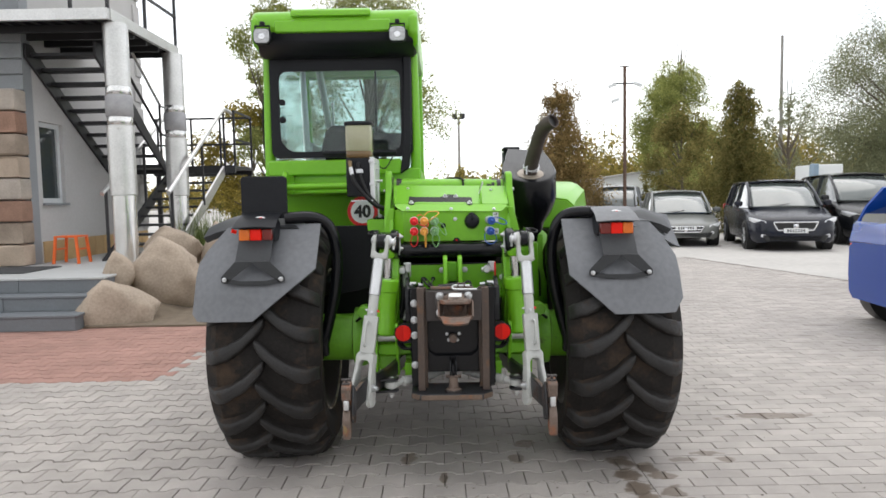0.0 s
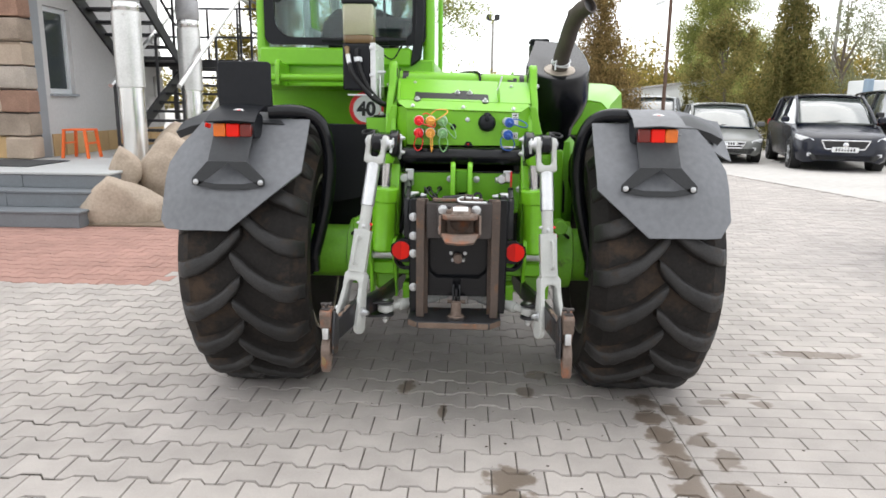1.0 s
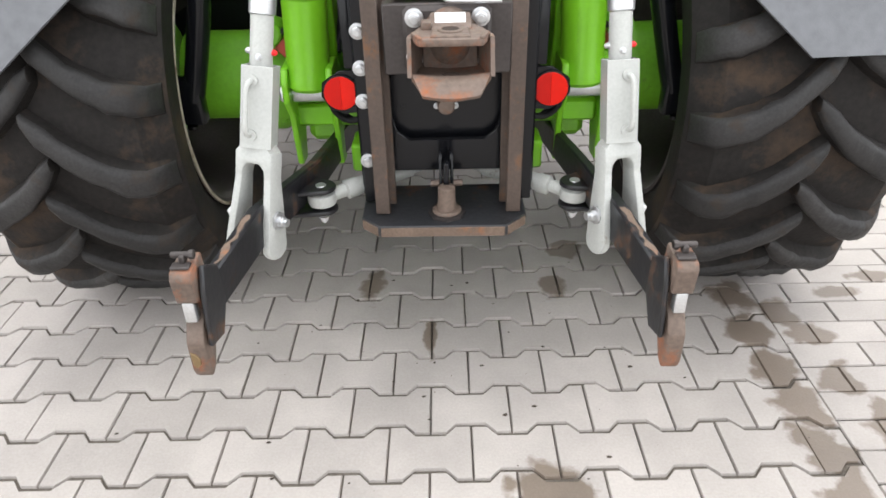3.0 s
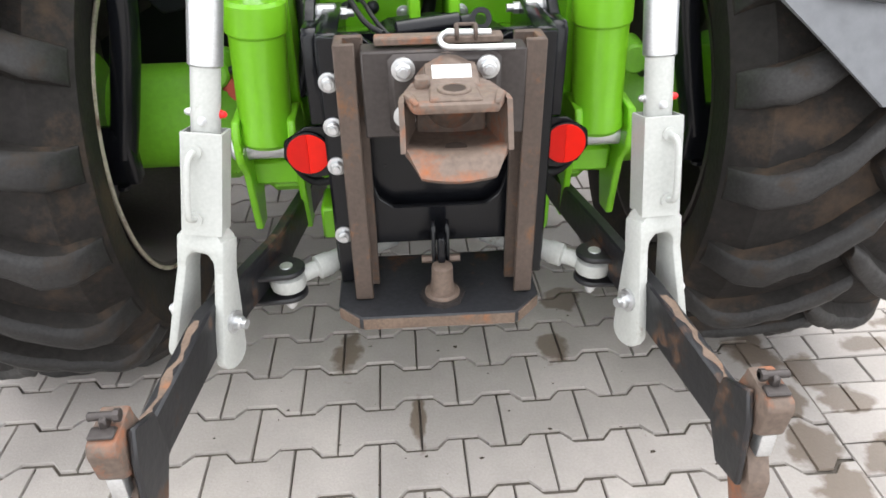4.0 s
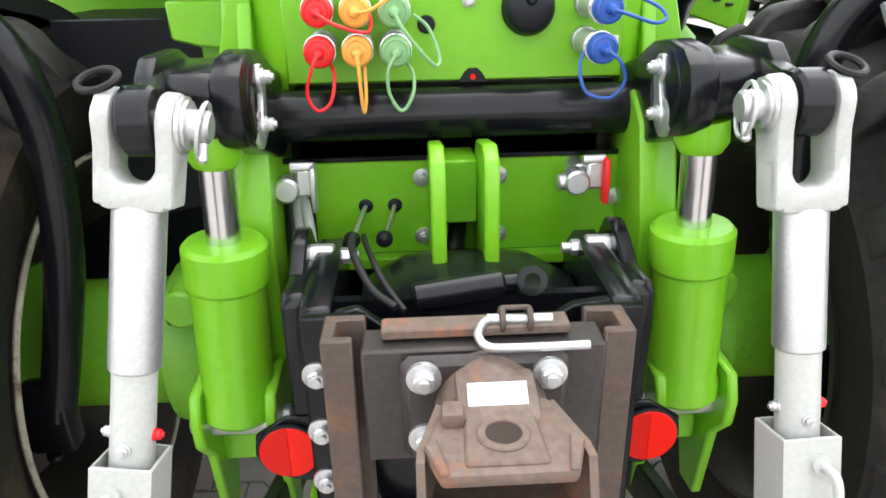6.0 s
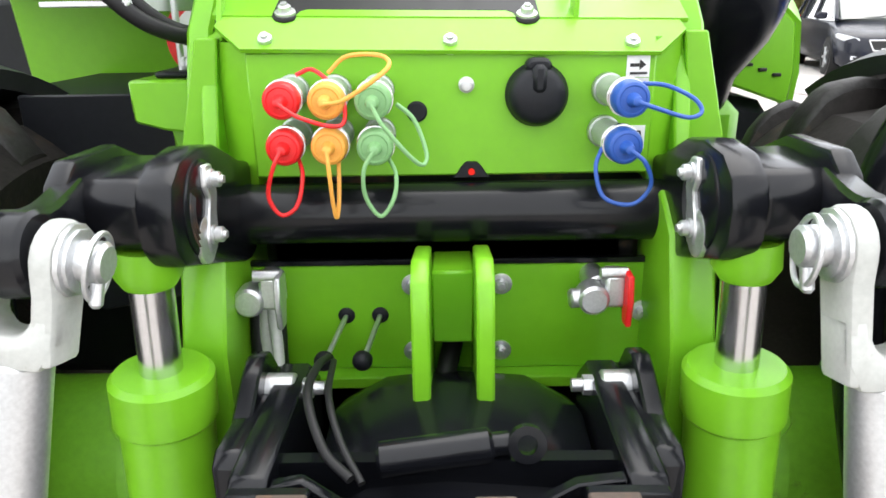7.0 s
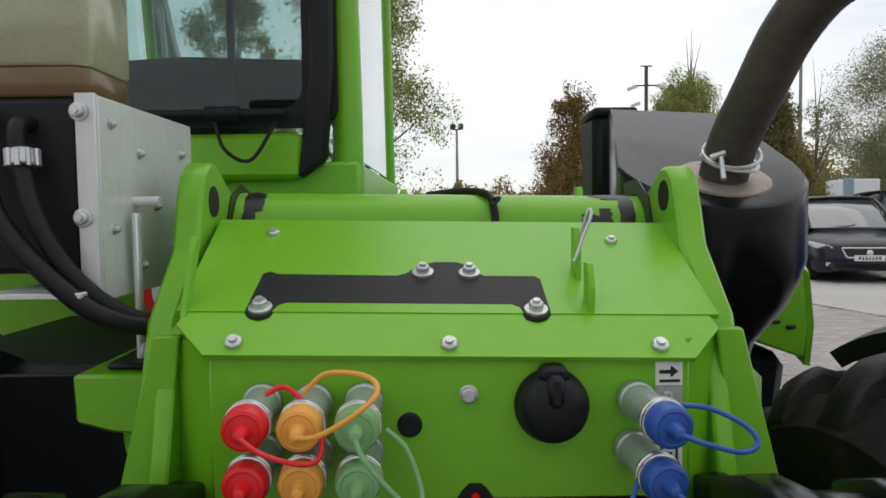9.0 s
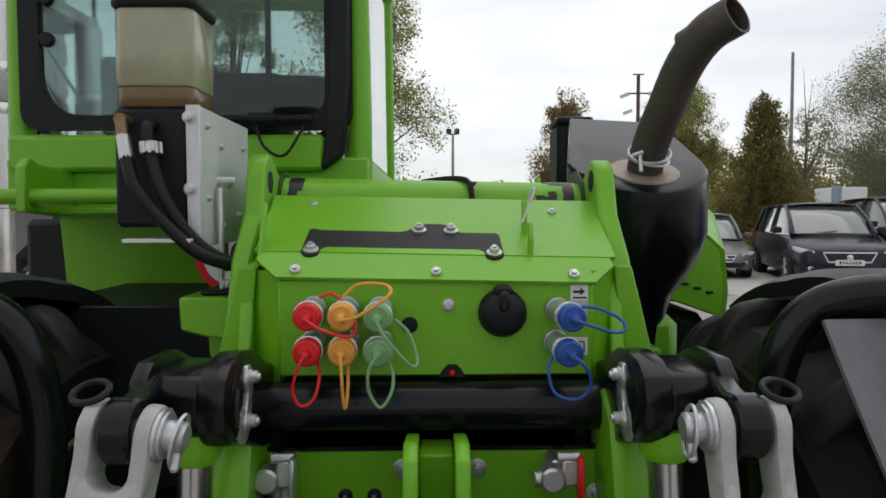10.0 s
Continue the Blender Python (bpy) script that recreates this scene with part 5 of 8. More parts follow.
sock = part("trailer_socket", b, PLASTIC, machine, "round black trailer socket with flap closed")
bolts(sock, [(0.139 + 0.033 * math.cos(radians(a)), 3.733, 1.277 + 0.033 * math.sin(radians(a))) for a in (35, 145, 270)], (0, -1, 0), 0.0035, 1.3)
part("bolt", bolt(bmesh.new(), (0.050, 3.745, 1.290), (0, -1, 0), 0.0085, 1.2), ZINC, machine)
b = bmesh.new()
turned(b, (-0.014, 3.746, 1.257), (0, -1, 0), [(0, 0.0135), (0.003, 0.0135), (0.005, 0.011)], 24)
part("blanking_plug", b, PLASTIC, machine)
b = bmesh.new()
prism(b, [(0.056 - 0.026, 1.170), (0.056 - 0.020, 1.174), (0.056 - 0.014, 1.184), (0.056 - 0.007, 1.191), (0.056 + 0.007, 1.191), (0.056 + 0.014, 1.184), (0.056 + 0.020, 1.174), (0.056 + 0.026, 1.170)], "y", 3.740, 3.746, 0.001)
part("lamp_grommet", b, PLASTIC, machine)
b = bmesh.new()
turned(b, (0.056, 3.741, 1.178), (0, -1, 0), [(0, 0.005), (0.004, 0.004)], 14)
part("indicator", b, RED_LENS, machine)
for z0, z1, mm in ((1.296, 1.326, WHITE), (1.268, 1.295, ZINC), (1.205, 1.235, WHITE)):
    b = bmesh.new()
    box(b, 0.252, 0.281, 3.7435, 3.746, z0, z1, 0.0)
    dec = part("coupler_decal", b, mm, machine)
    if z0 == 1.268:
        text("letter", "B", Matrix.Translation((0.266, 3.7425, 1.281)) @ Matrix.Rotation(radians(90), 4, "X"), 0.022, WHITE, dec, 0.0004)
    elif z0 > 1.29:
        bb = bmesh.new()
        prism(bb, [(0.256, 1.309), (0.268, 1.309), (0.268, 1.305), (0.276, 1.3115), (0.268, 1.318), (0.268, 1.313), (0.256, 1.313)], "y", 3.7425, 3.7434, 0.0)
        box(bb, 0.256, 0.278, 3.7425, 3.7434, 1.2995, 1.3025)
        part("arrow_mark", bb, SIGN_BLACK, dec)
    else:
        bb = bmesh.new()
        frame_plate(bb, rounded(0.257, 0.276, 1.210, 1.229, 0.003, 2), rounded(0.259, 0.274, 1.212, 1.227, 0.002, 2), 3.7425, 3.7434)
        box(bb, 0.263, 0.270, 3.7425, 3.7434, 1.216, 1.223)
        part("pictogram", bb, SIGN_BLACK, dec)
# green box and link beside the panel
b = bmesh.new()
prism(b, [(-0.432, 1.292), (-0.31, 1.292), (-0.31, 1.212), (-0.385, 1.220), (-0.430, 1.232)], "y", 3.85, 4.25, 0.004)
part("step_box", b, GREEN, machine)
b = bmesh.new()
prism(b, [(-0.40, 1.24), (-0.32, 1.24), (-0.31, 1.10), (-0.37, 1.12), (-0.395, 1.18)], "y", 3.90, 4.0, 0.004)
part("step_bracket", b, GREEN, machine)
# thin black sheet added for the step box's dark worn top
b = bmesh.new()
prism(b, [(-0.42, 4.25), (-0.30, 4.25), (-0.30, 3.87), (-0.40, 3.87)], "z", 1.293, 1.302, 0.004)
part("step_dark_top", b, PLASTIC, machine)

# ---- pump bracket with oil reservoir ----
n_before = set(scene.objects)
b = bmesh.new()
prism(b, [(3.80, 1.392), (4.1, 1.392), (4.1, 1.399), (3.80, 1.399)], "x", -0.53, -0.413, 0.001)
part("pump_tray", b, BRUSHED, machine)
b = bmesh.new()
box(b, -0.412, -0.404, 3.84, 4.15, 1.385, 1.630, 0.001)
box(b, -0.428, -0.404, 3.832, 3.840, 1.385, 1.632, 0.001)
plate = part("pump_bracket", b, BRUSHED, machine, "bent aluminium bracket")
for yy, zz in ((3.87, 1.60), (3.87, 1.47), (3.95, 1.57), (4.0, 1.50), (4.06, 1.44), (3.95, 1.42), (4.1, 1.58)):
    part("bolt", bolt(bmesh.new(), (-0.404, yy, zz), (1, 0, 0), 0.005, 1.4), ZINC, plate)
for zz in (1.61, 1.485):
    part("bolt", bolt(bmesh.new(), (-0.422, 3.832, zz), (0, -1, 0), 0.008, 1.4), ZINC, plate)
b = bmesh.new()
box(b, -0.560, -0.429, 3.845, 3.99, 1.418, 1.630, 0.008)
pump = part("pump_housing", b, CAB_DARK, machine, "black grease pump housing")
b = bmesh.new()
prism(b, [(-0.560, 3.860), (-0.545, 3.846), (-0.432, 3.846), (-0.418, 3.860), (-0.418, 3.965), (-0.432, 3.98), (-0.545, 3.98), (-0.560, 3.965)], "z", 1.668, 1.805, 0.004)
part("reservoir", b, OIL_TANK, pump, "yellowed see-through oil reservoir")
b = bmesh.new()
prism(b, [(-0.558, 3.862), (-0.544, 3.849), (-0.434, 3.849), (-0.421, 3.862), (-0.421, 3.963), (-0.434, 3.977), (-0.544, 3.977), (-0.558, 3.963)], "z", 1.631, 1.668, 0.003)
part("oil_level", b, OIL, pump, "brown oil left in the tank")
b = bmesh.new()
prism(b, [(-0.566, 3.856), (-0.548, 3.840), (-0.429, 3.840), (-0.412, 3.856), (-0.412, 3.97), (-0.429, 3.986), (-0.548, 3.986), (-0.566, 3.97)], "z", 1.805, 1.828, 0.006)
part("reservoir_cap", b, PLASTIC, pump)
b = bmesh.new()
cyl(b, (-0.535, 3.845, 1.605), (-0.535, 3.815, 1.605), 0.011, seg=14)
cyl(b, (-0.535, 3.82, 1.605), (-0.530, 3.815, 1.575), 0.010, seg=14)
part("fitting", b, BRASS, pump)
b = bmesh.new()
cyl(b, (-0.530, 3.815, 1.578), (-0.522, 3.81, 1.535), 0.012, seg=14, bev=0.002)
cyl(b, (-0.485, 3.822, 1.565), (-0.482, 3.818, 1.545), 0.016, seg=16, bev=0.002)
for k in range(9):
    a = 2 * math.pi * k / 9
    cyl(b, (-0.4845 + 0.0165 * math.cos(a), 3.8215 + 0.0165 * math.sin(a), 1.566), (-0.4820 + 0.0165 * math.cos(a), 3.8180 + 0.0165 * math.sin(a), 1.546), 0.0030, seg=6)
part("hose_sleeve", b, ZINC, pump)
b = bmesh.new()
tube(b, [(-0.523, 3.81, 1.54), (-0.505, 3.80, 1.49), (-0.46, 3.80, 1.43), (-0.40, 3.82, 1.37), (-0.34, 3.88, 1.345), (-0.30, 3.95, 1.35)], 0.0115)
part("hose", b, HOSE, pump)
b = bmesh.new()
tube(b, [(-0.488, 3.845, 1.598), (-0.490, 3.822, 1.590), (-0.484, 3.818, 1.55), (-0.462, 3.808, 1.48), (-0.425, 3.82, 1.41), (-0.37, 3.86, 1.358), (-0.31, 3.94, 1.355)], 0.0105)
part("hose", b, HOSE, pump)
b = bmesh.new()
box(b, -0.396, -0.389, 3.90, 3.914, 1.300, 1.490, 0.002)
cyl(b, (-0.405, 3.93, 1.505), (-0.37, 3.93, 1.505), 0.007, seg=12)
bolt(b, (-0.389, 3.907, 1.310), (1, 0, 0), 0.009, 1.2)
part("stay_bar", b, BRUSHED, machine)

for ob in set(scene.objects) - n_before:
    ob.data.transform(Matrix.Translation((0.022, 0, 0)))

# ---- exhaust and air cleaner ----
b = bmesh.new()
outline = [(0.532 + 0.165 * math.cos(radians(a)), 4.305 + 0.170 * math.sin(radians(a))) for a in range(180, 366, 12)] + [(0.692, 4.45), (0.665, 4.60), (0.437, 4.64), (0.400, 4.46)]
def slab(z, grow, dx=0.0, slope=0.0):
    return [Vector((0.505 + (x - 0.525) * grow + dx, 4.33 + (y - 4.36) * grow, z + (y - 4.36) * slope)) for x, y in outline]
levels = [slab(0.90, 0.34, 0.02), slab(1.18, 0.40, 0.02), slab(1.24, 0.52, 0.012), slab(1.31, 0.82, 0.004), slab(1.36, 0.95), slab(1.395, 1.0), slab(1.583, 1.0, 0, 0.44), slab(1.591, 0.97, 0, 0.44)]
vs = [[b.verts.new(p) for p in lv] for lv in levels]
k = len(outline)
for q, r in zip(vs, vs[1:]):
    for i in range(k):
        b.faces.new((q[i], q[(i + 1) % k], r[(i + 1) % k], r[i]))
b.faces.new(vs[0][::-1])
b.faces.new(vs[-1])
part("exhaust_shroud", b, BLACK, machine, "black moulded shroud round the exhaust", angle=30)
b = bmesh.new()
up2 = Vector((0, -0.46, 1)).normalized()
turned(b, Vector((0.514, 4.208, 1.5360)), up2, [(0, 0.080), (0.004, 0.079), (0.006, 0.072), (0.006, 0.05)], 32)
col = part("exhaust_collar", b, DULL_ZINC, machine, "dull metal collar")
b = bmesh.new()
for dz, dn in ((0.0, Vector((0.12, -0.5, 1))), (0.012, Vector((-0.10, -0.75, 1)))):
    ring(b, Vector((0.516, 4.184 - dz * 0.6, 1.566 + dz)), dn.normalized(), 0.0455, 0.0036)
cyl(b, (0.486, 4.148, 1.575), (0.482, 4.126, 1.532), 0.0045, seg=8)
cyl(b, (0.492, 4.144, 1.576), (0.470, 4.150, 1.568), 0.0055, seg=8)
part("clamp", b, ZINC, col)
b = bmesh.new()
tube(b, [(0.512, 4.235, 1.48), (0.517, 4.178, 1.590), (0.534, 4.115, 1.676), (0.550, 4.058, 1.748), (0.574, 4.003, 1.797), (0.612, 3.950, 1.822)], 0.0405, seg=28, n=10, hollow=0.85)
pipe = part("exhaust_pipe", b, EXHAUST, machine, "brown heat-stained bent exhaust pipe")
# a black disc closes the pipe, painted as the shade inside its mouth
b = bmesh.new()
cyl(b, (0.6010, 3.9640, 1.8150), (0.6022, 3.9625, 1.8157), 0.033, seg=24)
part("pipe_mouth", b, GREASE_AND_SHADE, pipe, "black disc standing in for the shaded pipe mouth")
b = bmesh.new()
box(b, 0.402, 0.508, 4.70, 4.86, 1.45, 1.722, 0.02)
box(b, 0.3995, 0.5105, 4.695, 4.865, 1.712, 1.734, 0.010, seg=2)
part("battery_box", b, PLASTIC, machine)
# bonnet to the right of the boom
b = bmesh.new()
rows = []
for y, zt, xo in ((4.52, 1.375, 0.835), (4.60, 1.402, 0.86), (5.0, 1.475, 1.00), (5.8, 1.51, 1.10), (6.6, 1.44, 1.08)):
    rows.append([(0.42, y, zt + 0.01), (0.70, y, zt + 0.005), (xo - 0.05, y, zt - 0.005), (xo - 0.011, y, zt - 0.04), (xo, y, zt - 0.15), (xo - 0.008, y, 1.135)])
skin(b, rows, 0.012)
prism(b, [(0.42, 1.378), (0.70, 1.382), (0.785, 1.374), (0.824, 1.338), (0.835, 1.225), (0.827, 1.150), (0.70, 1.195), (0.42, 1.20)], "y", 4.515, 4.53, 0.006)
hood = part("engine_bonnet", b, GREEN, machine, "green engine cover with slots")
for kk in range(3):
    b = bmesh.new()
    prism(b, [(4.62, 1.398), (4.62, 1.416 - kk * 0.004), (4.90, 1.470 - kk * 0.004), (4.90, 1.452)], "x", 0.64 + kk * 0.075, 0.668 + kk * 0.075, 0.002)
    part("vent_slot", b, SIGN_BLACK, hood)
    b = bmesh.new()
    box(b, 0.715 + kk * 0.034, 0.735 + kk * 0.034, 4.508, 4.517, 1.242 - kk * 0.012, 1.250 - kk * 0.012, 0.002)
    part("vent_slot", b, SIGN_BLACK, hood)
b = bmesh.new()
prism(b, [(0.60, 1.19), (0.815, 1.15), (0.76, 0.70), (0.60, 0.70)], "y", 4.55, 6.4, 0.03)
part("engine_side", b, PLASTIC, machine)
b = bmesh.new()
box(b, 0.34, 0.62, 4.25, 4.60, 0.70, 1.20, 0.03)
part("engine_cover_lower", b, GREEN_DIRTY, machine)
b = bmesh.new()
tube(b, [(0.46, 4.22, 1.15), (0.50, 4.20, 1.05), (0.55, 4.20, 0.95), (0.56, 4.22, 0.80)], 0.014)
part("hose", b, HOSE, machine)
b = bmesh.new()
prism(b, [(0.335, 1.13), (0.55, 1.13), (0.56, 0.64), (0.335, 0.64)], "y", 4.18, 4.25, 0.006)
part("right_flank", b, GREEN, machine)

# ---- mudguards, flaps and rear lamps ----
for sd, inner, outer, corner, z_in, z_low, tail, z_out in ((-1, -0.642, -1.232, 0.49, 1.072, 0.835, 0.95, 0.868), (1, 0.590, 1.140, 0.37, 1.022, 0.838, 0.91, 0.900)):
    def guard(x, ang, r):
        return (x, 3.945 - math.cos(radians(ang)) * r, 0.622 + math.sin(radians(ang)) * r)
    # moulded guard over the tyre
    b = bmesh.new()
    rows = []
    ti = -0.600 if sd < 0 else 0.575
    gi = -0.748 if sd < 0 else 0.765
    for ang in range(60, 121, 4):
        rows.append([guard(gi + (outer - gi) * u, ang, 0.712 - 0.048 * min(1.0, max(0.0, (ang - 68) / 28)) - 0.05 * max(0, u - 0.75) / 0.25 - 0.012 * (u == 0)) for u in (0, 0.06, 0.3, 0.5, 0.7, 0.85, 0.95, 1.0)])
    skin(b, rows, 0.034 * sd)
    part("mudguard", b, GUARD, machine, "black plastic mudguard")
    # hanging flap
    b = bmesh.new()
    rows = []
    for u in sorted({0.0, 0.1, 0.2, 0.3, corner, 0.6, 0.7, 0.8, tail, 1.0}):
        x = inner + (outer - inner) * u
        cut = z_in - (z_in - z_low) * min(1.0, u / corner) + max(0.0, u - tail) / (1 - tail) * (z_out - z_low)
        col_pts = []
        topz = 1.285 - max(0, u - 0.72) ** 2 * 2.4
        for kk in range(9):
            v = kk / 8
            z = topz + (cut - topz) * v
            y = (3.375 + (z - 1.035) * 0.88 if z > 1.035 else 3.375 - (1.035 - z) * 0.38) + 0.006 * math.sin(u * 7 + v * 3)
            y += max(0, u - 0.8) * 0.25
            col_pts.append((x, y, z))
        rows.append(col_pts)
    skin(b, rows, 0.007 * (-1 if sd > 0 else 1))
    part("mud_flap", b, PLASTIC_GREY, machine, "dusty dark grey rubber mud flap")
    if sd > 0:
        b = bmesh.new()
        rows = []
        for v in range(6):
            t = v / 5
            rows.append([(0.93 + 0.25 * u + 0.02 * t, 3.70 - 0.15 * t + 0.06 * u, 1.328 - 0.035 * u * u - (0.09 + 0.075 * u) * t + 0.008 * math.sin(u * 6)) for u in (0, 0.2, 0.4, 0.6, 0.8, 0.92, 1.0)])
        skin(b, rows, -0.006)
        part("flap_tail", b, PLASTIC_GREY, machine)
    # tube frame round the guard
    b = bmesh.new()
    tube(b, [(ti + sd * 0.225, 3.60, 1.315), (ti + sd * 0.10, 3.62, 1.318), (ti + sd * 0.030, 3.65, 1.290), (ti - sd * 0.010, 3.665, 1.22), (ti - sd * 0.026, 3.67, 1.10), (ti - sd * 0.016, 3.665, 0.95), (ti + sd * 0.022, 3.66, 0.78), (ti + sd * 0.056, 3.65, 0.65)], 0.030, seg=18)
    box(b, ti + sd * 0.066 - 0.040, ti + sd * 0.066 + 0.040, 3.625, 3.675, 0.585, 0.715, 0.012, seg=2)
    cyl(b, (ti + sd * 0.066, 3.632, 0.585), (ti + sd * 0.066, 3.632, 0.577), 0.014, seg=16)
    part("guard_tube", b, BLACK, machine, "bent black steel tube")
    # bracket with triangular opening
    lx = -0.932 if sd < 0 else 0.832
    yb = 3.349
    b = bmesh.new()
    def bar(pts, y0=0.0):
        prism(b, [(lx + x, z) for x, z in pts], "y", -0.004, 0.004, 0.001, Matrix.Translation((0, yb, 0)))
    prism(b, [(3.345, 1.108), (3.353, 1.108), (3.442, 1.222), (3.434, 1.222)], "x", lx - 0.083, lx + 0.083, 0.001)
    for q in (-1, 1):
        bar([(q * 0.152, 1.020), (q * 0.128, 1.014), (q * 0.100, 1.035), (q * 0.002, 1.108), (q * 0.002, 1.118), (q * 0.082, 1.118), (q * 0.152, 1.045)])
    bar([(-0.145, 1.040), (-0.145, 1.016), (-0.06, 1.002), (0.06, 1.002), (0.145, 1.016), (0.145, 1.040), (0.06, 1.024), (-0.06, 1.024)])
    br = part("lamp_bracket", b, GUARD, machine, "black lamp bracket with triangular opening")
    bolts(br, [(lx + dx, yb - 0.005, 1.032) for dx in (-0.135, 0.135)], (0, -1, 0), 0.008, 1.4)
    b = bmesh.new()
    prism(b, [(3.44, 1.205), (3.44, 1.285), (3.56, 1.31), (3.58, 1.29), (3.55, 1.205)], "x", lx - 0.088, lx + 0.088, 0.006)
    lamp = part("tail_lamp", b, PLASTIC, machine, "rear lamp with red and orange lens")
    for x0, x1, mm in ((-0.082, -0.028, ORANGE_LENS if sd < 0 else DARK_LENS), (-0.028, 0.030, RED_LENS), (0.030, 0.082, DARK_LENS if sd < 0 else ORANGE_LENS)):
        b = bmesh.new()
        box(b, lx + x0 + 0.0005, lx + x1 - 0.0005, 3.424, 3.442, 1.213, 1.268, 0.004)
        part("lens", b, mm, lamp)
    b = bmesh.new()
    skin(b, [[(lx - 0.105, 3.40, 1.272), (lx, 3.40, 1.278), (lx + 0.105, 3.40, 1.272)], [(lx - 0.100, 3.46, 1.305), (lx, 3.46, 1.312), (lx + 0.100, 3.46, 1.305)], [(lx - 0.096, 3.58, 1.338), (lx, 3.58, 1.342), (lx + 0.096, 3.58, 1.338)]], 0.005)
    cover = part("lamp_hood", b, PLASTIC if sd < 0 else PLASTIC_GREY, lamp)
    b = bmesh.new()
    turned(b, Vector((lx + 0.01, 3.475, 1.3165)), (0, -0.45, 0.9), [(0, 0.026), (0.001, 0.026)], 20)
    st = part("sticker", b, WHITE, lamp)
    b = bmesh.new()
    turned(b, Vector((lx + 0.01, 3.4742, 1.3182)), (0, -0.45, 0.9), [(0, 0.017), (0.0012, 0.017)], 3)
    part("sticker_mark", b, SIGN_RED, st)
b = bmesh.new()
prism(b, [(-0.70, 1.255), (-0.43, 1.255), (-0.40, 1.10), (-0.40, 0.90), (-0.62, 0.86), (-0.70, 0.95)], "y", 4.02, 4.032, 0.003)
part("inner_fender", b, PLASTIC, machine, "black sheet between wheel and cab")
b = bmesh.new()
prism(b, [(-1.045, 1.315), (-0.81, 1.315), (-0.81, 1.52), (-0.825, 1.53), (-1.035, 1.53), (-1.045, 1.52)], "y", 3.60, 3.612, 0.003)
ph = part("plate_holder", b, CAB_DARK, machine, "blank dark plate board")
b = bmesh.new()
for kk in range(6):
    box(b, -0.985 + kk * 0.014, -0.977 + kk * 0.014, 3.597, 3.6, 1.322, 1.340)
part("small_print", b, WHITE, ph)
b = bmesh.new()
cyl(b, (-1.035, 3.46, 1.255), (-1.055, 3.45, 1.262), 0.010, seg=14)
part("marker_lamp", b, RED_LENS, machine)

# ---- cab ----
CY = 4.56
CL, CR = -1.150, -0.150
for x0, x1, lean in ((CL, CL + 0.055, 0.01), (CR - 0.06, CR, -0.01)):
    b = bmesh.new()
    tube(b, [((x0 + x1) / 2, CY + 0.02, 1.50), ((x0 + x1) / 2, CY + 0.02, 1.75), ((x0 + x1) / 2 + lean * 0.5, CY + 0.02, 2.05), ((x0 + x1) / 2 + lean, CY + 0.03, 2.42)], 0.034, seg=16)
    part("cab_post", b, GREEN, machine)
    b = bmesh.new()
    cyl(b, ((x0 + x1) / 2 + lean, CY + 1.45, 1.2), ((x0 + x1) / 2 + lean, CY + 1.25, 2.42), 0.034, seg=14)
    part("cab_post", b, GREEN, machine)
b = bmesh.new()
prism(b, [(4.33, 2.43), (4.34, 2.525), (4.40, 2.565), (4.9, 2.605), (5.7, 2.57), (5.95, 2.48), (5.95, 2.40), (4.45, 2.36)], "x", CL - 0.005, CR + 0.005, 0.03, seg=2)
part("cab_roof", b, GREEN, machine, "green cab roof with overhanging rear edge")
b = bmesh.new()
prism(b, [(4.318, 2.510), (4.318, 2.545), (4.35, 2.562), (4.60, 2.60), (4.60, 2.56)], "x", CL + 0.24, CR - 0.28, 0.006)
prism(b, [(4.322, 2.420), (4.328, 2.490), (4.36, 2.495), (4.36, 2.415)], "x", CL + 0.14, CR - 0.16, 0.006)
part("roof_spoiler", b, GREEN, machine)
b = bmesh.new()
prism(b, [(4.345, 2.36), (4.345, 2.46), (4.50, 2.47), (4.56, 2.32), (4.50, 2.29)], "x", CL + 0.01, CR - 0.01, 0.02)
part("roof_underside", b, PLASTIC, machine)
for sx, x0, x1 in ((-1, CL - 0.006, CL + 0.045), (1, CR - 0.055, CR + 0.006)):
    b = bmesh.new()
    prism(b, [(4.325, 2.40), (4.325, 2.50), (4.38, 2.55), (4.62, 2.56), (4.62, 2.33), (4.50, 2.325), (4.38, 2.345)], "x", x0, x1, 0.022, seg=3)
    part("roof_side", b, GREEN, machine)
for x in (CL + 0.075, CR - 0.115):
    b = bmesh.new()
    prism(b, rounded(x - 0.052, x + 0.052, 2.340, 2.434, 0.026), "y", 4.272, 4.30, 0.004)
    prism(b, rounded(x - 0.036, x + 0.036, 2.356, 2.420, 0.022), "y", 4.30, 4.335, 0.008)
    wlp = part("work_lamp", b, PLASTIC, machine)
    b = bmesh.new()
    prism(b, rounded(x - 0.046, x + 0.046, 2.346, 2.428, 0.023), "y", 4.264, 4.273, 0.003)
    lens = part("lens", b, LAMP_GLASS, wlp)
    b = bmesh.new()
    turned(b, (x, 4.2645, 2.384), (0, -1, 0), [(0, 0.020), (0.002, 0.018), (0.003, 0.0)], 20)
    part("bulb_shield", b, CHROME, lens)
    b = bmesh.new()
    for q in (-0.046, 0.040):
        box(b, x + q, x + q + 0.006, 4.283, 4.303, 2.405, 2.452, 0.001)
    box(b, x - 0.046, x + 0.046, 4.283, 4.303, 2.448, 2.454, 0.001)
    box(b, x - 0.014, x + 0.014, 4.283, 4.315, 2.454, 2.478, 0.004)
    part("lamp_stalk", b, PLASTIC, wlp)


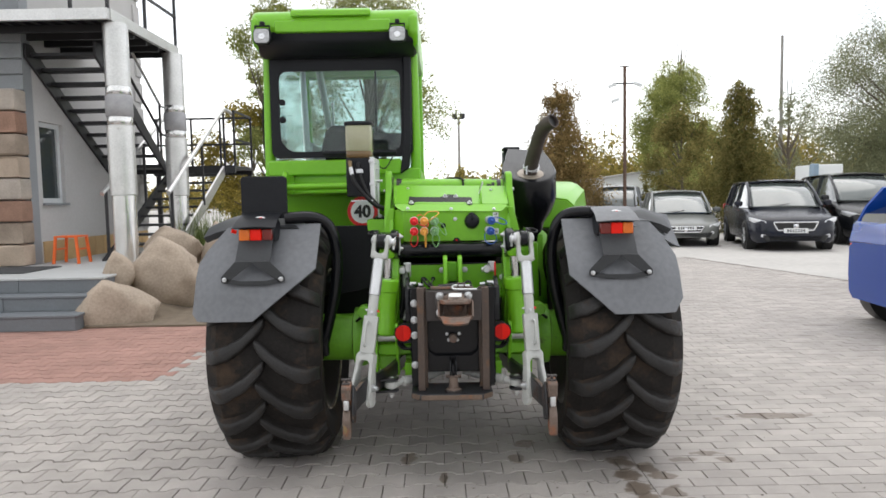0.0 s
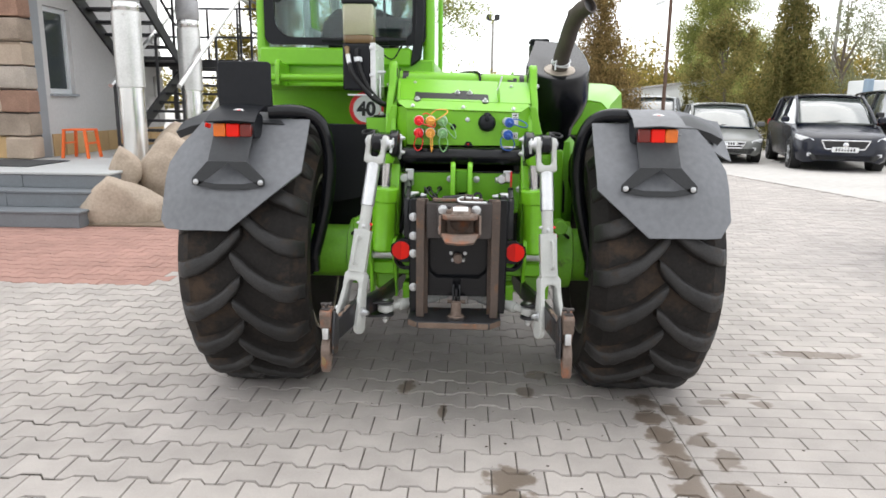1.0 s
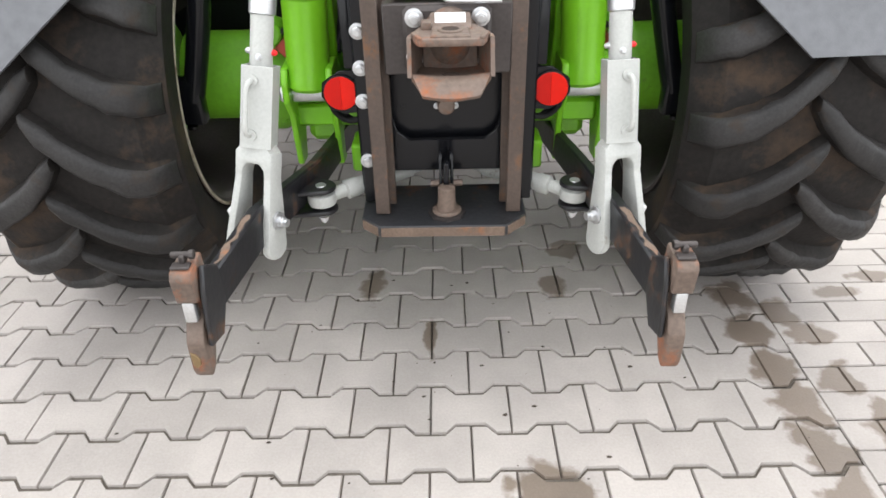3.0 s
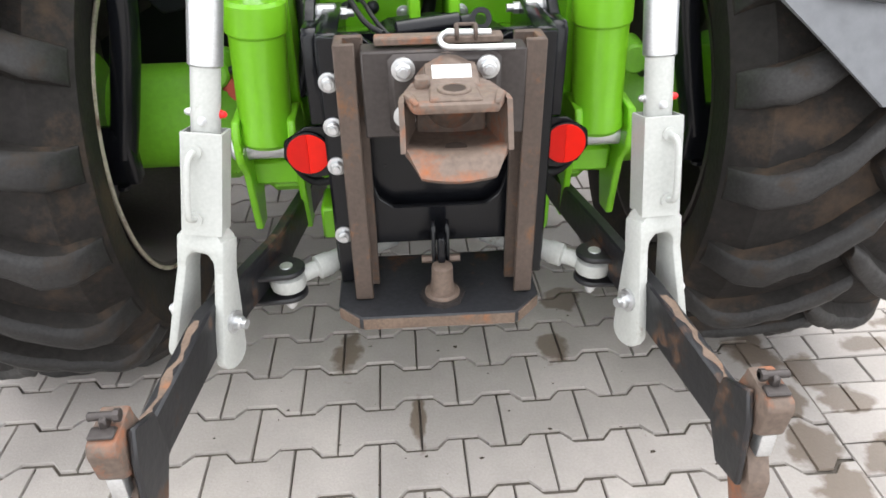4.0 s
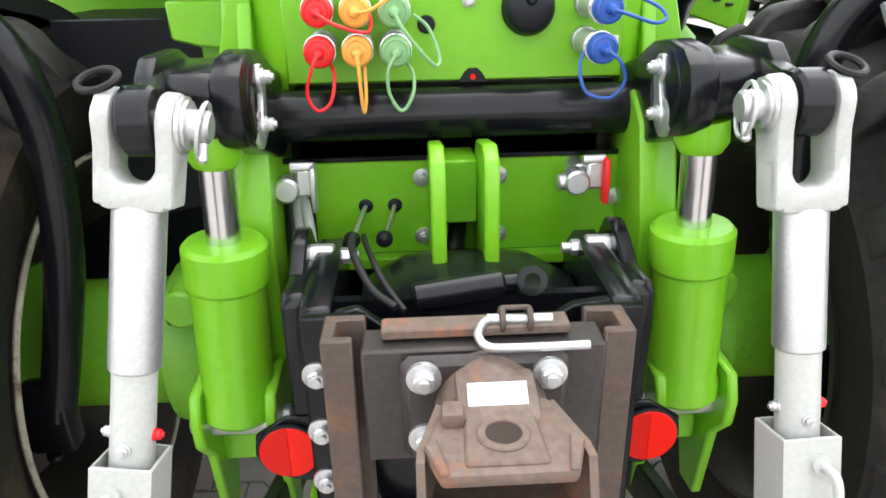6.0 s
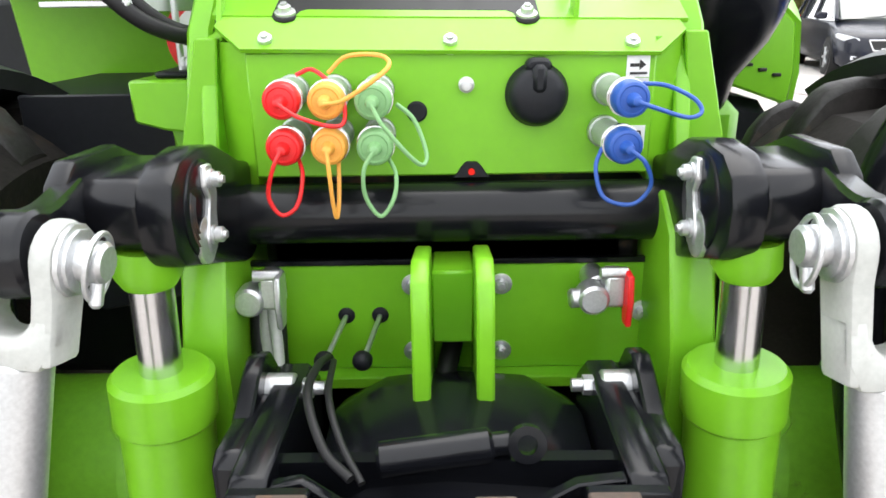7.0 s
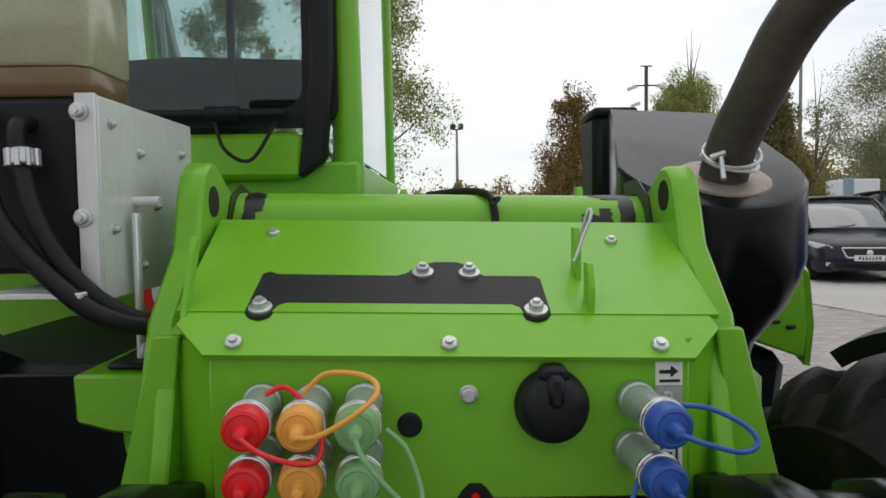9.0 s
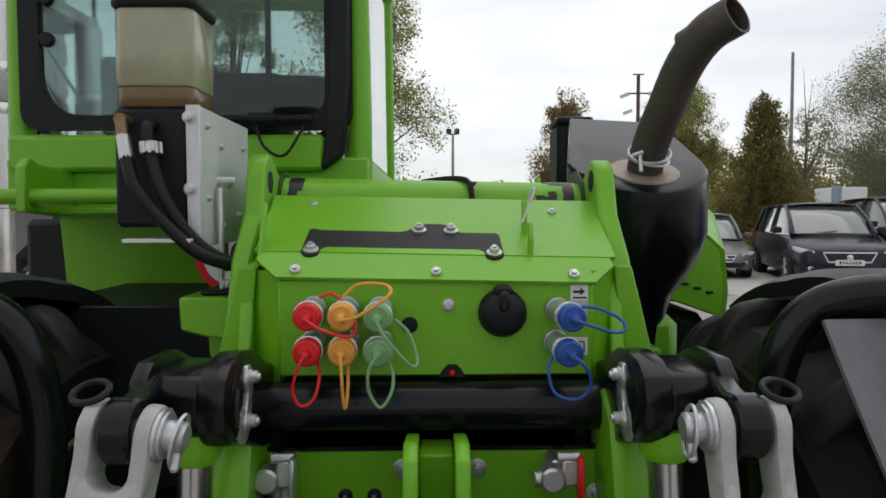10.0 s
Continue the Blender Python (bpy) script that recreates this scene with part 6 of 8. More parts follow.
b = bmesh.new()
outer_w = rounded(CL + 0.05, CR - 0.045, 1.675, 2.325, 0.05)
inner_w = rounded(CL + 0.105, CR - 0.12, 1.715, 2.225, 0.06, rs=(0.05, 0.05, 0.11, 0.05))
frame_plate(b, outer_w, inner_w, CY - 0.03, CY + 0.0)
part("rear_window_frame", b, PLASTIC, machine, "black rounded rear window frame")
b = bmesh.new()
prism(b, inner_w, "y", CY - 0.018, CY - 0.013)
pane = part("rear_window_pane", b, GLASS, machine, "tinted rear window")
pane.visible_shadow = False
b = bmesh.new()
prism(b, [(CR - 0.64, 1.715), (CR - 0.12, 1.715), (CR - 0.12, 1.825), (CR - 0.38, 1.835), (CR - 0.58, 1.825), (CR - 0.62, 1.80)], "y", CY + 0.002, CY + 0.03)
box(b, CR - 0.285, CR - 0.270, CY - 0.012, CY + 0.0, 1.72, 2.22)
part("window_divider", b, CAB_DARK, machine)
b = bmesh.new()
prism(b, [(CR - 0.10, 2.33), (CR - 0.045, 2.33), (CR - 0.05, 1.80), (CR - 0.07, 1.60), (CR - 0.13, 1.56), (CR - 0.10, 1.80)], "y", CY - 0.055, CY - 0.01, 0.008)
part("hinge_strip", b, PLASTIC, machine)
b = bmesh.new()
cyl(b, (CR - 0.62, CY - 0.06, 1.70), (CR - 0.15, CY - 0.06, 1.70), 0.010, seg=10)
cyl(b, (CR - 0.32, CY - 0.06, 1.70), (CR - 0.25, CY - 0.06, 1.70), 0.017, seg=12)
tube(b, [(CR - 0.30, CY - 0.07, 1.68), (CR - 0.27, CY - 0.10, 1.62), (CR - 0.22, CY - 0.09, 1.60), (CR - 0.17, CY - 0.07, 1.68)], 0.004)
part("wiper_motor", b, CAB_DARK, machine)
for zz in (2.03, 1.92):
    b = bmesh.new()
    cyl(b, (CL + 0.125, CY - 0.035, zz), (CL + 0.125, CY - 0.012, zz), 0.020, seg=16, bev=0.004)
    part("window_knob", b, PLASTIC, machine)
# sides and front glazing, so that the cab is seen through
b = bmesh.new()
prism(b, [(4.62, 1.62), (5.85, 1.62), (5.72, 2.38), (4.62, 2.38)], "x", CR - 0.03, CR - 0.025)
gp = part("side_window_pane", b, GLASS, machine)
gp.visible_shadow = False
b = bmesh.new()
prism(b, [(4.62, 1.62), (5.85, 1.62), (5.72, 2.38), (4.62, 2.38)], "x", CL + 0.03, CL + 0.035)
gp = part("door_pane", b, GLASS, machine)
gp.visible_shadow = False
b = bmesh.new()
prism(b, [(5.90, 1.30), (5.905, 1.30), (5.755, 2.40), (5.75, 2.40)], "x", CL + 0.07, CR - 0.07)
gp = part("windscreen_pane", b, GLASS, machine)
gp.visible_shadow = False
b = bmesh.new()
box(b, CL + 0.30, CR - 0.30, 5.05, 5.45, 1.30, 1.45, 0.04)
box(b, CL + 0.31, CR - 0.31, 4.98, 5.10, 1.45, 1.93, 0.05)
part("driver_seat", b, CAB_DARK, machine)
b = bmesh.new()
cyl(b, (CL + 0.22, 4.9, 1.5), (CL + 0.20, 4.85, 2.36), 0.02, seg=10)
cyl(b, (CL + 0.33, 5.6, 1.5), (CL + 0.24, 5.3, 2.36), 0.025, seg=10)
cyl(b, (CL + 0.36, 5.2, 1.5), (CL + 0.36, 5.1, 2.1), 0.008, seg=8)
box(b, CL + 0.22, CL + 0.26, 4.8, 5.6, 1.45, 1.80, 0.02)
part("cab_fittings", b, ZINC, machine)
b = bmesh.new()
ring(b, ((CL + CR) / 2 + 0.05, 5.55, 1.85), (0, 0.5, 0.86), 0.19, 0.016)
box(b, (CL + CR) / 2 - 0.12, (CL + CR) / 2 + 0.20, 5.6, 5.8, 1.35, 1.72, 0.03)
part("steering_wheel", b, CAB_DARK, machine)
# lower cab body with ledges
b = bmesh.new()
prism(b, [(CY - 0.02, 1.60), (CY - 0.02, 1.455), (CY + 0.24, 1.435), (CY + 0.28, 1.17), (6.0, 1.17), (6.0, 1.60)], "x", CL, CR, 0.008)
box(b, CL + 0.02, CR - 0.12, CY - 0.05, CY - 0.015, 1.56, 1.66, 0.012)
box(b, CL + 0.12, CR - 0.16, CY - 0.09, CY - 0.02, 1.445, 1.462, 0.004)
part("cab_body", b, GREEN, machine, "green lower cab panel")
b = bmesh.new()
cyl(b, (CL + 0.05, CY - 0.22, 1.488), (-0.42, CY - 0.22, 1.488), 0.020, seg=18)
prism(b, [(CY - 0.25, 1.45), (CY - 0.25, 1.56), (CY - 0.22, 1.585), (CY - 0.19, 1.57), (CY - 0.02, 1.56), (CY - 0.02, 1.44)], "x", CL + 0.16, CL + 0.185, 0.003)
prism(b, [(CY - 0.25, 1.45), (CY - 0.25, 1.56), (CY - 0.22, 1.585), (CY - 0.19, 1.57), (CY - 0.02, 1.56), (CY - 0.02, 1.44)], "x", -0.49, -0.465, 0.003)
part("hinge_rail", b, GREEN, machine)
b = bmesh.new()
box(b, CL + 0.02, CR - 0.05, CY + 0.26, CY + 0.30, 0.86, 1.17, 0.01)
part("cab_underside", b, CAB_DARK, machine)
b = bmesh.new()
box(b, -1.33, CL - 0.004, 4.92, 5.95, 0.72, 1.43, 0.02)
part("battery_cover", b, CAB_DARK, machine)
b = bmesh.new()
box(b, -0.34, -0.24, CY - 0.028, CY - 0.021, 1.50, 1.52)
box(b, -0.34, -0.24, CY - 0.028, CY - 0.021, 1.47, 1.49)
part("cab_vent", b, SIGN_BLACK, machine)
# speed sign
b = bmesh.new()
SC = Vector((-0.528, CY - 0.045, 1.325))
turned(b, SC, (0, -1, 0), [(0, 0.098), (0.004, 0.098), (0.005, 0.097)], 48)
sg = part("speed_sign", b, SIGN_RED, machine, "round speed limit sign, black 40 on white with red rim")
b = bmesh.new()
box(b, SC.x - 0.015, SC.x + 0.015, SC.y + 0.001, SC.y + 0.006, SC.z - 0.03, SC.z + 0.135)
box(b, SC.x - 0.015, SC.x + 0.015, SC.y + 0.006, SC.y + 0.05, SC.z + 0.129, SC.z + 0.135)
part("sign_bracket", b, GREEN, sg)
b = bmesh.new()
turned(b, SC + Vector((0, -0.005, 0)), (0, -1, 0), [(0, 0.075), (0.002, 0.075)], 48)
part("sign_face", b, WHITE, sg)
text("numerals", "40", Matrix.Translation(SC + Vector((0, -0.0085, -0.002))) @ Matrix.Rotation(radians(90), 4, "X") @ Matrix.Scale(1.0, 4), 0.104, SIGN_BLACK, sg, 0.0012, bold=0.0045)
# mirror and aerial
b = bmesh.new()
tube(b, [(CL - 0.01, 4.7, 2.25), (CL - 0.05, 4.75, 2.0), (CL - 0.06, 4.8, 1.7), (CL - 0.02, 4.7, 1.55)], 0.007)
part("mirror_arm", b, PLASTIC, machine)
b = bmesh.new()
box(b, CL - 0.10, CL - 0.03, 5.3, 5.36, 1.75, 2.05, 0.015)
part("mirror", b, PLASTIC, machine)
b = bmesh.new()
cyl(b, (CL + 0.30, 5.0, 2.62), (CL + 0.30, 5.0, 2.70), 0.035, seg=14, bev=0.01)
part("aerial_base", b, PLASTIC, machine)

# ---- the office building with its outside stair ----
RENDER_WALL = material("light_render", (0.50, 0.49, 0.485), 0.9, vary=0.07, scale=1.5, bump=0.3, bump_scale=160, dirt=(0.42, 0.41, 0.39), dirt_amount=0.10, dirt_scale=1.2)
SIDING = material("grey_siding", (0.27, 0.285, 0.30), 0.7, vary=0.10, scale=3)
STONE_A = material("rough_quoin_stone", (0.40, 0.32, 0.25), 0.9, vary=0.18, scale=4, rand=0.16, bump=0.9, bump_scale=30)
QUOINS = [STONE_A, material("grey_quoin_stone", (0.42, 0.37, 0.32), 0.9, vary=0.25, scale=5, bump=0.9, bump_scale=24), material("reddish_quoin_stone", (0.30, 0.18, 0.13), 0.9, vary=0.28, scale=5, bump=0.9, bump_scale=24), material("dark_quoin_stone", (0.30, 0.24, 0.19), 0.9, vary=0.3, scale=5, bump=0.9, bump_scale=24)]
STONE_B = material("sandstone_block", (0.50, 0.34, 0.17), 0.88, vary=0.14, scale=4, rand=0.20, bump=0.5, bump_scale=40)
STONE_C = material("brown_block", (0.17, 0.095, 0.080), 0.85, vary=0.18, scale=4, rand=0.15, bump=0.5, bump_scale=40)
STEP_STONE = material("grey_step_stone", (0.155, 0.17, 0.185), 0.6, vary=0.12, scale=3, bump=0.15, bump_scale=90, dirt=(0.24, 0.25, 0.26), dirt_amount=0.12, dirt_scale=5)
LANDING = material("pale_landing_slab", (0.46, 0.47, 0.47), 0.7, vary=0.08, scale=2)
MAT_RUBBER = material("door_mat", (0.05, 0.052, 0.055), 0.9, vary=0.2, scale=30)
IRON = material("dark_painted_iron", (0.022, 0.022, 0.025), 0.5, vary=0.2, scale=5)
GALV = material("galvanised_duct", (0.62, 0.62, 0.61), 0.36, 0.8, vary=0.16, scale=3, bump=0.15, bump_scale=30, dirt=(0.42, 0.40, 0.38), dirt_amount=0.2, dirt_scale=3)
GALV_DULL = material("dull_duct_wrap", (0.36, 0.36, 0.37), 0.6, 0.4, vary=0.25, scale=6, bump=0.3, bump_scale=25)
GALV_SHINY = material("shiny_duct_collar", (0.72, 0.72, 0.71), 0.25, 0.85, vary=0.12, scale=4)
BOULDER = material("boulder_granite", (0.37, 0.30, 0.235), 0.88, vary=0.28, scale=2.6, bump=0.8, bump_scale=24, dirt=(0.46, 0.40, 0.33), dirt_amount=0.22, dirt_scale=2.5)
PEBBLE = material("white_pebbles", (0.52, 0.48, 0.42), 0.85, vary=0.2, scale=12, island=0.3)
SOIL = material("planter_soil", (0.16, 0.125, 0.09), 0.95, vary=0.3, scale=8, bump=0.6)
ORANGE_PAINT = material("orange_stool_paint", (0.78, 0.13, 0.015), 0.45, vary=0.08, scale=8)
WIN_FRAME = material("white_window_frame", (0.62, 0.64, 0.66), 0.45, vary=0.05)
DARK_GLASS = material("dark_window_glass", (0.045, 0.055, 0.06), 0.06, vary=0.1, scale=1.5, spec=0.8)

b = bmesh.new()
box(b, -6.30, -6.0, 10.9 + 0.21, 14.2, 0.0, 1.42)
box(b, -6.30, -6.0, 10.9 + 0.21, 14.2, 2.66, 8.5)
box(b, -6.30, -6.0, 11.18, 14.2, 1.42, 2.66)
box(b, -6.30, -6.0, 10.42, 11.11, 2.66, 8.5)
box(b, -6.30, -6.0, 10.42, 11.11, 0.0, 1.42)
box(b, -6.30, -6.0, 10.42, 10.53, 1.42, 2.66)
box(b, -14.0, -6.30, 13.9, 14.2, 0.0, 8.5)
wall = solid("wall_east", b, RENDER_WALL, "light grey rendered side wall of the office building", "wall", kind="structure")
b = bmesh.new()
box(b, -14.0, -6.0, 10.22, 10.42, 0.0, 8.5)
wall_s = solid("wall_south", b, SIDING, "grey planked front wall of the office building", "wall", kind="structure")
for k in range(26):
    z0 = 2.62 + k * 0.225
    b = bmesh.new()
    box(b, -9.5, -5.99, 10.185, 10.216, z0, z0 + 0.205, 0.006)
    part("siding_plank", b, SIDING, wall_s)
b = bmesh.new()
frame_plate(b, rounded(10.53, 11.18, 1.44, 2.66, 0.002, 1), rounded(10.60, 11.11, 1.51, 2.59, 0.002, 1), 0.0, 0.06)
b.transform(Matrix(((0, 1, 0, -6.12), (1, 0, 0, 0), (0, 0, 1, 0), (0, 0, 0, 1))))
win = solid("window_1", b, WIN_FRAME, "narrow white-framed window in the rendered wall", "window", kind="structure")
b = bmesh.new()
box(b, -6.10, -6.09, 10.60, 11.11, 1.51, 2.59)
pn = part("pane", b, DARK_GLASS, win)
b = bmesh.new()
box(b, -6.12, -5.95, 10.51, 11.20, 1.40, 1.44, 0.004)
part("sill", b, SIDING, win)
# plinth tiles
for k in range(12):
    b = bmesh.new()
    box(b, -5.998, -5.975, 10.45 + k * 0.31, 10.745 + k * 0.31, 0.54, 0.86, 0.004)
    part("plinth_tile", b, STONE_B, wall)
# stone pillar at the corner
random.seed(4)
for k in range(8):
    z0 = 0.545 + k * 0.315
    wide = 0.46 if k % 2 else 0.36
    b = bmesh.new()
    box(b, -5.99 - wide, -5.965, 9.93, 10.20, z0, z0 + 0.30, 0.03, seg=2)
    for v in b.verts:
        if v.co.y < 9.99:
            v.co.y += random.uniform(-0.035, 0.012)
        v.co.x += random.uniform(-0.008, 0.008)
    part("quoin_stone", b, QUOINS[(k * 3) % 4], wall_s)
    for j in range(4):
        b = bmesh.new()
        x1 = -6.0 - wide - j * 0.62
        box(b, x1 - 0.60, x1 - 0.01, 9.98, 10.20, z0, z0 + 0.302, 0.012)
        part("facing_stone", b, (STONE_B, STONE_C, STONE_B, STONE_C, STONE_A)[(k * 2 + j) % 5], wall_s)
# far corner quoins
for k in range(14):
    b = bmesh.new()
    wide = 0.34 if k % 2 else 0.24
    box(b, -6.01, -5.965, 14.2 - wide, 14.22, 0.9 + k * 0.5, 1.30 + k * 0.5, 0.02)
    part("quoin_stone", b, RENDER_WALL, wall)

# steps and landing
for k, (y0, z1) in enumerate(((7.72, 0.18), (8.02, 0.36), (8.30, 0.54))):
    b = bmesh.new()
    x1 = -4.12 + 0.02 * k
    box(b, -9.0, x1, y0, 10.2 if k == 2 else y0 + 0.34, 0.0 if k < 2 else 0.0, z1 - 0.03, 0.0)
    st = solid("front_step", b, STEP_STONE, "grey stone entrance step", "step", "entrance steps", kind="structure")
    for j in range(5):
        b = bmesh.new()
        box(b, x1 - 1.0 * (j + 1) + 0.004, x1 - 1.0 * j + 0.02 * (j == 0), y0 - 0.025, y0 + 0.36, z1 - 0.03, z1, 0.006)
        part("tread_slab", b, STEP_STONE if k < 2 else LANDING, st)
        b = bmesh.new()
        box(b, x1 - 1.0 * (j + 1) + 0.004, x1 - 1.0 * j - 0.004, y0 - 0.010, y0 - 0.002, 0.0 + 0.18 * k + 0.003, z1 - 0.032, 0.002)
        part("riser_slab", b, STEP_STONE, st)
b = bmesh.new()
box(b, -9.0, -4.08, 8.66, 14.2, 0.40, 0.538)
solid("landing", b, LANDING, "pale stone landing before the entrance", "landing", kind="structure")
b = bmesh.new()
box(b, -7.9, -5.35, 8.85, 9.75, 0.539, 0.553, 0.004)
solid("door_mat", b, MAT_RUBBER, "large dark rubber door mat on the landing", "mat")


def stool(base):
    t = thing("stool", base, "small bright orange metal stool beside the wall", "stool")
    x, y, z = base
    b = bmesh.new()
    box(b, x - 0.17, x + 0.17, y - 0.17, y + 0.17, z + 0.385, z + 0.41, 0.006)
    part("seat", b, ORANGE_PAINT, t)
    for sx in (-1, 1):
        for sy in (-1, 1):
            b = bmesh.new()
            prism(b, [(x + sx * 0.15 - 0.018, y + sy * 0.15 - 0.018), (x + sx * 0.15 + 0.018, y + sy * 0.15 - 0.018), (x + sx * 0.15 + 0.018, y + sy * 0.15 + 0.018), (x + sx * 0.15 - 0.018, y + sy * 0.15 + 0.018)], "z", z, z + 0.385, 0.003)
            for v in b.verts:
                if v.co.z < z + 0.1:
                    v.co.x += sx * 0.035
                    v.co.y += sy * 0.02
            part("leg", b, ORANGE_PAINT, t)
    for sx in (-1, 1):
        b = bmesh.new()
        box(b, x + sx * 0.165 - 0.008, x + sx * 0.165 + 0.008, y - 0.15, y + 0.15, z + 0.20, z + 0.225)
        part("stretcher", b, ORANGE_PAINT, t)


stool((-5.52, 10.35, 0.54))

# columns, platform and iron stair
for x, y in ((-4.43, 9.75), (-4.42, 11.75)):
    col_t = thing("support_column", (x, y, 0.3), "tall round metal-clad column with shiny collars", "column", "platform columns")
    b = bmesh.new()
    turned(b, (x, y, 0.3), (0, 0, 1), [(0, 0.160), (1.22, 0.160)], 28)
    part("foot_sleeve", b, GALV_SHINY, col_t)
    b = bmesh.new()
    turned(b, (x, y, 1.52), (0, 0, 1), [(0, 0.160), (0.01, 0.178), (0.95, 0.178), (0.96, 0.160)], 28)
    part("clad_tube", b, GALV, col_t)
    for z0, z1, r, mm in ((2.48, 2.60, 0.166, GALV_SHINY), (2.60, 2.89, 0.178, GALV_DULL), (2.89, 3.01, 0.166, GALV_SHINY)):
        b = bmesh.new()
        turned(b, (x, y, z0), (0, 0, 1), [(0, r - 0.006), (0.008, r), (z1 - z0 - 0.008, r), (z1 - z0, r - 0.006)], 28)
        part("collar", b, mm, col_t)
    b = bmesh.new()
    turned(b, (x, y, 3.01), (0, 0, 1), [(0, 0.163), (0.845, 0.163)], 28)
    part("upper_tube", b, GALV, col_t)
platform = thing("steel_platform", (-6.6, 10.7, 3.98), "dark steel landing platform on metal columns", "platform")
b = bmesh.new()
box(b, -9.0, -4.40, 9.48, 9.54, 3.86, 4.01, 0.004)
part("front_beam", b, GALV, platform, "grey galvanised edge beam")
b = bmesh.new()
box(b, -4.44, -4.38, 9.54, 11.95, 3.86, 4.01, 0.004)
part("side_beam", b, GALV, platform)
for k in range(24):
    b = bmesh.new()
    box(b, -9.0 + k * 0.19, -8.93 + k * 0.19, 9.54, 11.95, 3.90, 3.95)
    part("grating_bar", b, IRON, platform)
for k in range(5):
    b = bmesh.new()
    box(b, -9.0, -4.45, 9.9 + k * 0.45, 9.95 + k * 0.45, 3.80, 3.90)
    part("joist", b, IRON, platform)
b = bmesh.new()
box(b, -9.0, -4.45, 9.54, 11.95, 3.955, 3.97)
part("deck", b, IRON, platform)
for x, y in ((-8.5, 9.5), (-7.2, 9.5), (-6.0, 9.5), (-4.9, 9.5), (-4.41, 9.51), (-4.41, 10.7), (-4.41, 11.9)):
    b = bmesh.new()
    box(b, x - 0.02, x + 0.02, y - 0.02, y + 0.02, 4.01, 5.06)
    part("rail_post", b, IRON, platform)
for z in (4.50, 5.06):
    b = bmesh.new()
    box(b, -9.0, -4.41, 9.485, 9.515, z - 0.02, z + 0.02)
    part("hand_rail", b, IRON, platform)
    b = bmesh.new()
    box(b, -4.425, -4.395, 9.5, 11.95, z - 0.02, z + 0.02)
    part("hand_rail", b, IRON, platform)
stair = thing("iron_stair", (-5.4, 12.0, 0.0), "dark iron outside stair in two open flights", "stair")
STEP_L, STEP_R = -5.98, -4.97
LAND_Z = 2.10
for k in range(9):
    b = bmesh.new()
    y, z = 10.36 + 0.25 * k, 3.62 - 0.170 * k
    box(b, STEP_L + 0.02, STEP_R - 0.02, y, y + 0.25, z - 0.045, z, 0.003)
    part("tread", b, IRON, stair)
for x in (STEP_L, STEP_R):
    b = bmesh.new()
    prism(b, [(10.24, 3.74), (10.40, 3.74), (12.66, 2.12), (12.66, 1.92), (10.24, 3.54)], "x", x - 0.02, x + 0.02, 0.003)
    part("stringer", b, IRON, stair)
for yy in (11.3, 12.5):
    b = bmesh.new()
    zz = 3.66 - (yy - 10.36) * 0.68
    box(b, STEP_R - 0.015, STEP_R + 0.015, yy - 0.02, yy + 0.02, zz - 0.15, zz + 0.95)
    part("rail_post", b, IRON, stair)
for off, mm in ((0.95, GALV), (0.45, IRON)):
    b = bmesh.new()
    tube(b, [(STEP_R, 11.15, 3.12 + off), (STEP_R, 12.55, 2.17 + off), (STEP_R, 13.55, 2.17 + off)], 0.024, seg=8, smooth=False)
    part("hand_rail", b, mm, stair)
b = bmesh.new()
box(b, -6.0, -4.99, 12.66, 13.44, LAND_Z - 0.06, LAND_Z)
box(b, -6.0, -3.95, 13.44, 13.52, LAND_Z - 0.14, LAND_Z)
box(b, -6.0, -3.95, 14.62, 14.70, LAND_Z - 0.14, LAND_Z)
box(b, -6.0, -3.95, 13.52, 14.62, LAND_Z - 0.06, LAND_Z)
part("half_landing", b, IRON, stair)
for x, y in ((-4.0, 14.64), (-5.9, 14.64)):
    b = bmesh.new()
    box(b, x - 0.04, x + 0.04, y - 0.04, y + 0.04, 0.0, LAND_Z - 0.14)
    part("landing_leg", b, IRON, stair)
F2L, F2R = -5.16, -4.17
for k in range(10):
    b = bmesh.new()
    y, z = 13.20 - 0.262 * k, 1.93 - 0.145 * k
    box(b, F2L + 0.02, F2R - 0.02, y, y + 0.26, z - 0.04, z, 0.003)
    part("tread", b, IRON, stair)
for x in (F2L, F2R):
    b = bmesh.new()
    prism(b, [(13.46, 1.90), (13.46, 2.10), (10.55, 0.56), (10.55, 0.40), (10.70, 0.40)], "x", x - 0.02, x + 0.02, 0.003)
    part("stringer", b, GALV if x > -5 else IRON, stair)
for x in (F2R + 0.02, F2L):
    b = bmesh.new()
    tube(b, [(x, 14.10, LAND_Z + 1.06), (x, 13.56, LAND_Z + 1.08), (x, 13.40, LAND_Z + 1.02), (x, 10.62, 1.56)], 0.034, seg=8, smooth=False)
    part("hand_rail", b, GALV, stair)
    for yy, z0, z1 in ((13.48, 2.1, 3.14), (12.2, 1.35, 2.42), (10.75, 0.5, 1.60)):
        b = bmesh.new()
        box(b, x - 0.018, x + 0.018, yy - 0.018, yy + 0.018, z0, z1)
        part("rail_post", b, IRON, stair)
for x0, x1, y0, y1 in ((-6.0, -3.95, 14.68, 14.70), (-3.97, -3.95, 13.5, 14.7)):
    for z in (LAND_Z + 0.5, LAND_Z + 1.04):
        b = bmesh.new()
        box(b, x0, x1, y0 - 0.01, y1 + 0.01, z - 0.02, z + 0.02)
        part("hand_rail", b, IRON, stair)
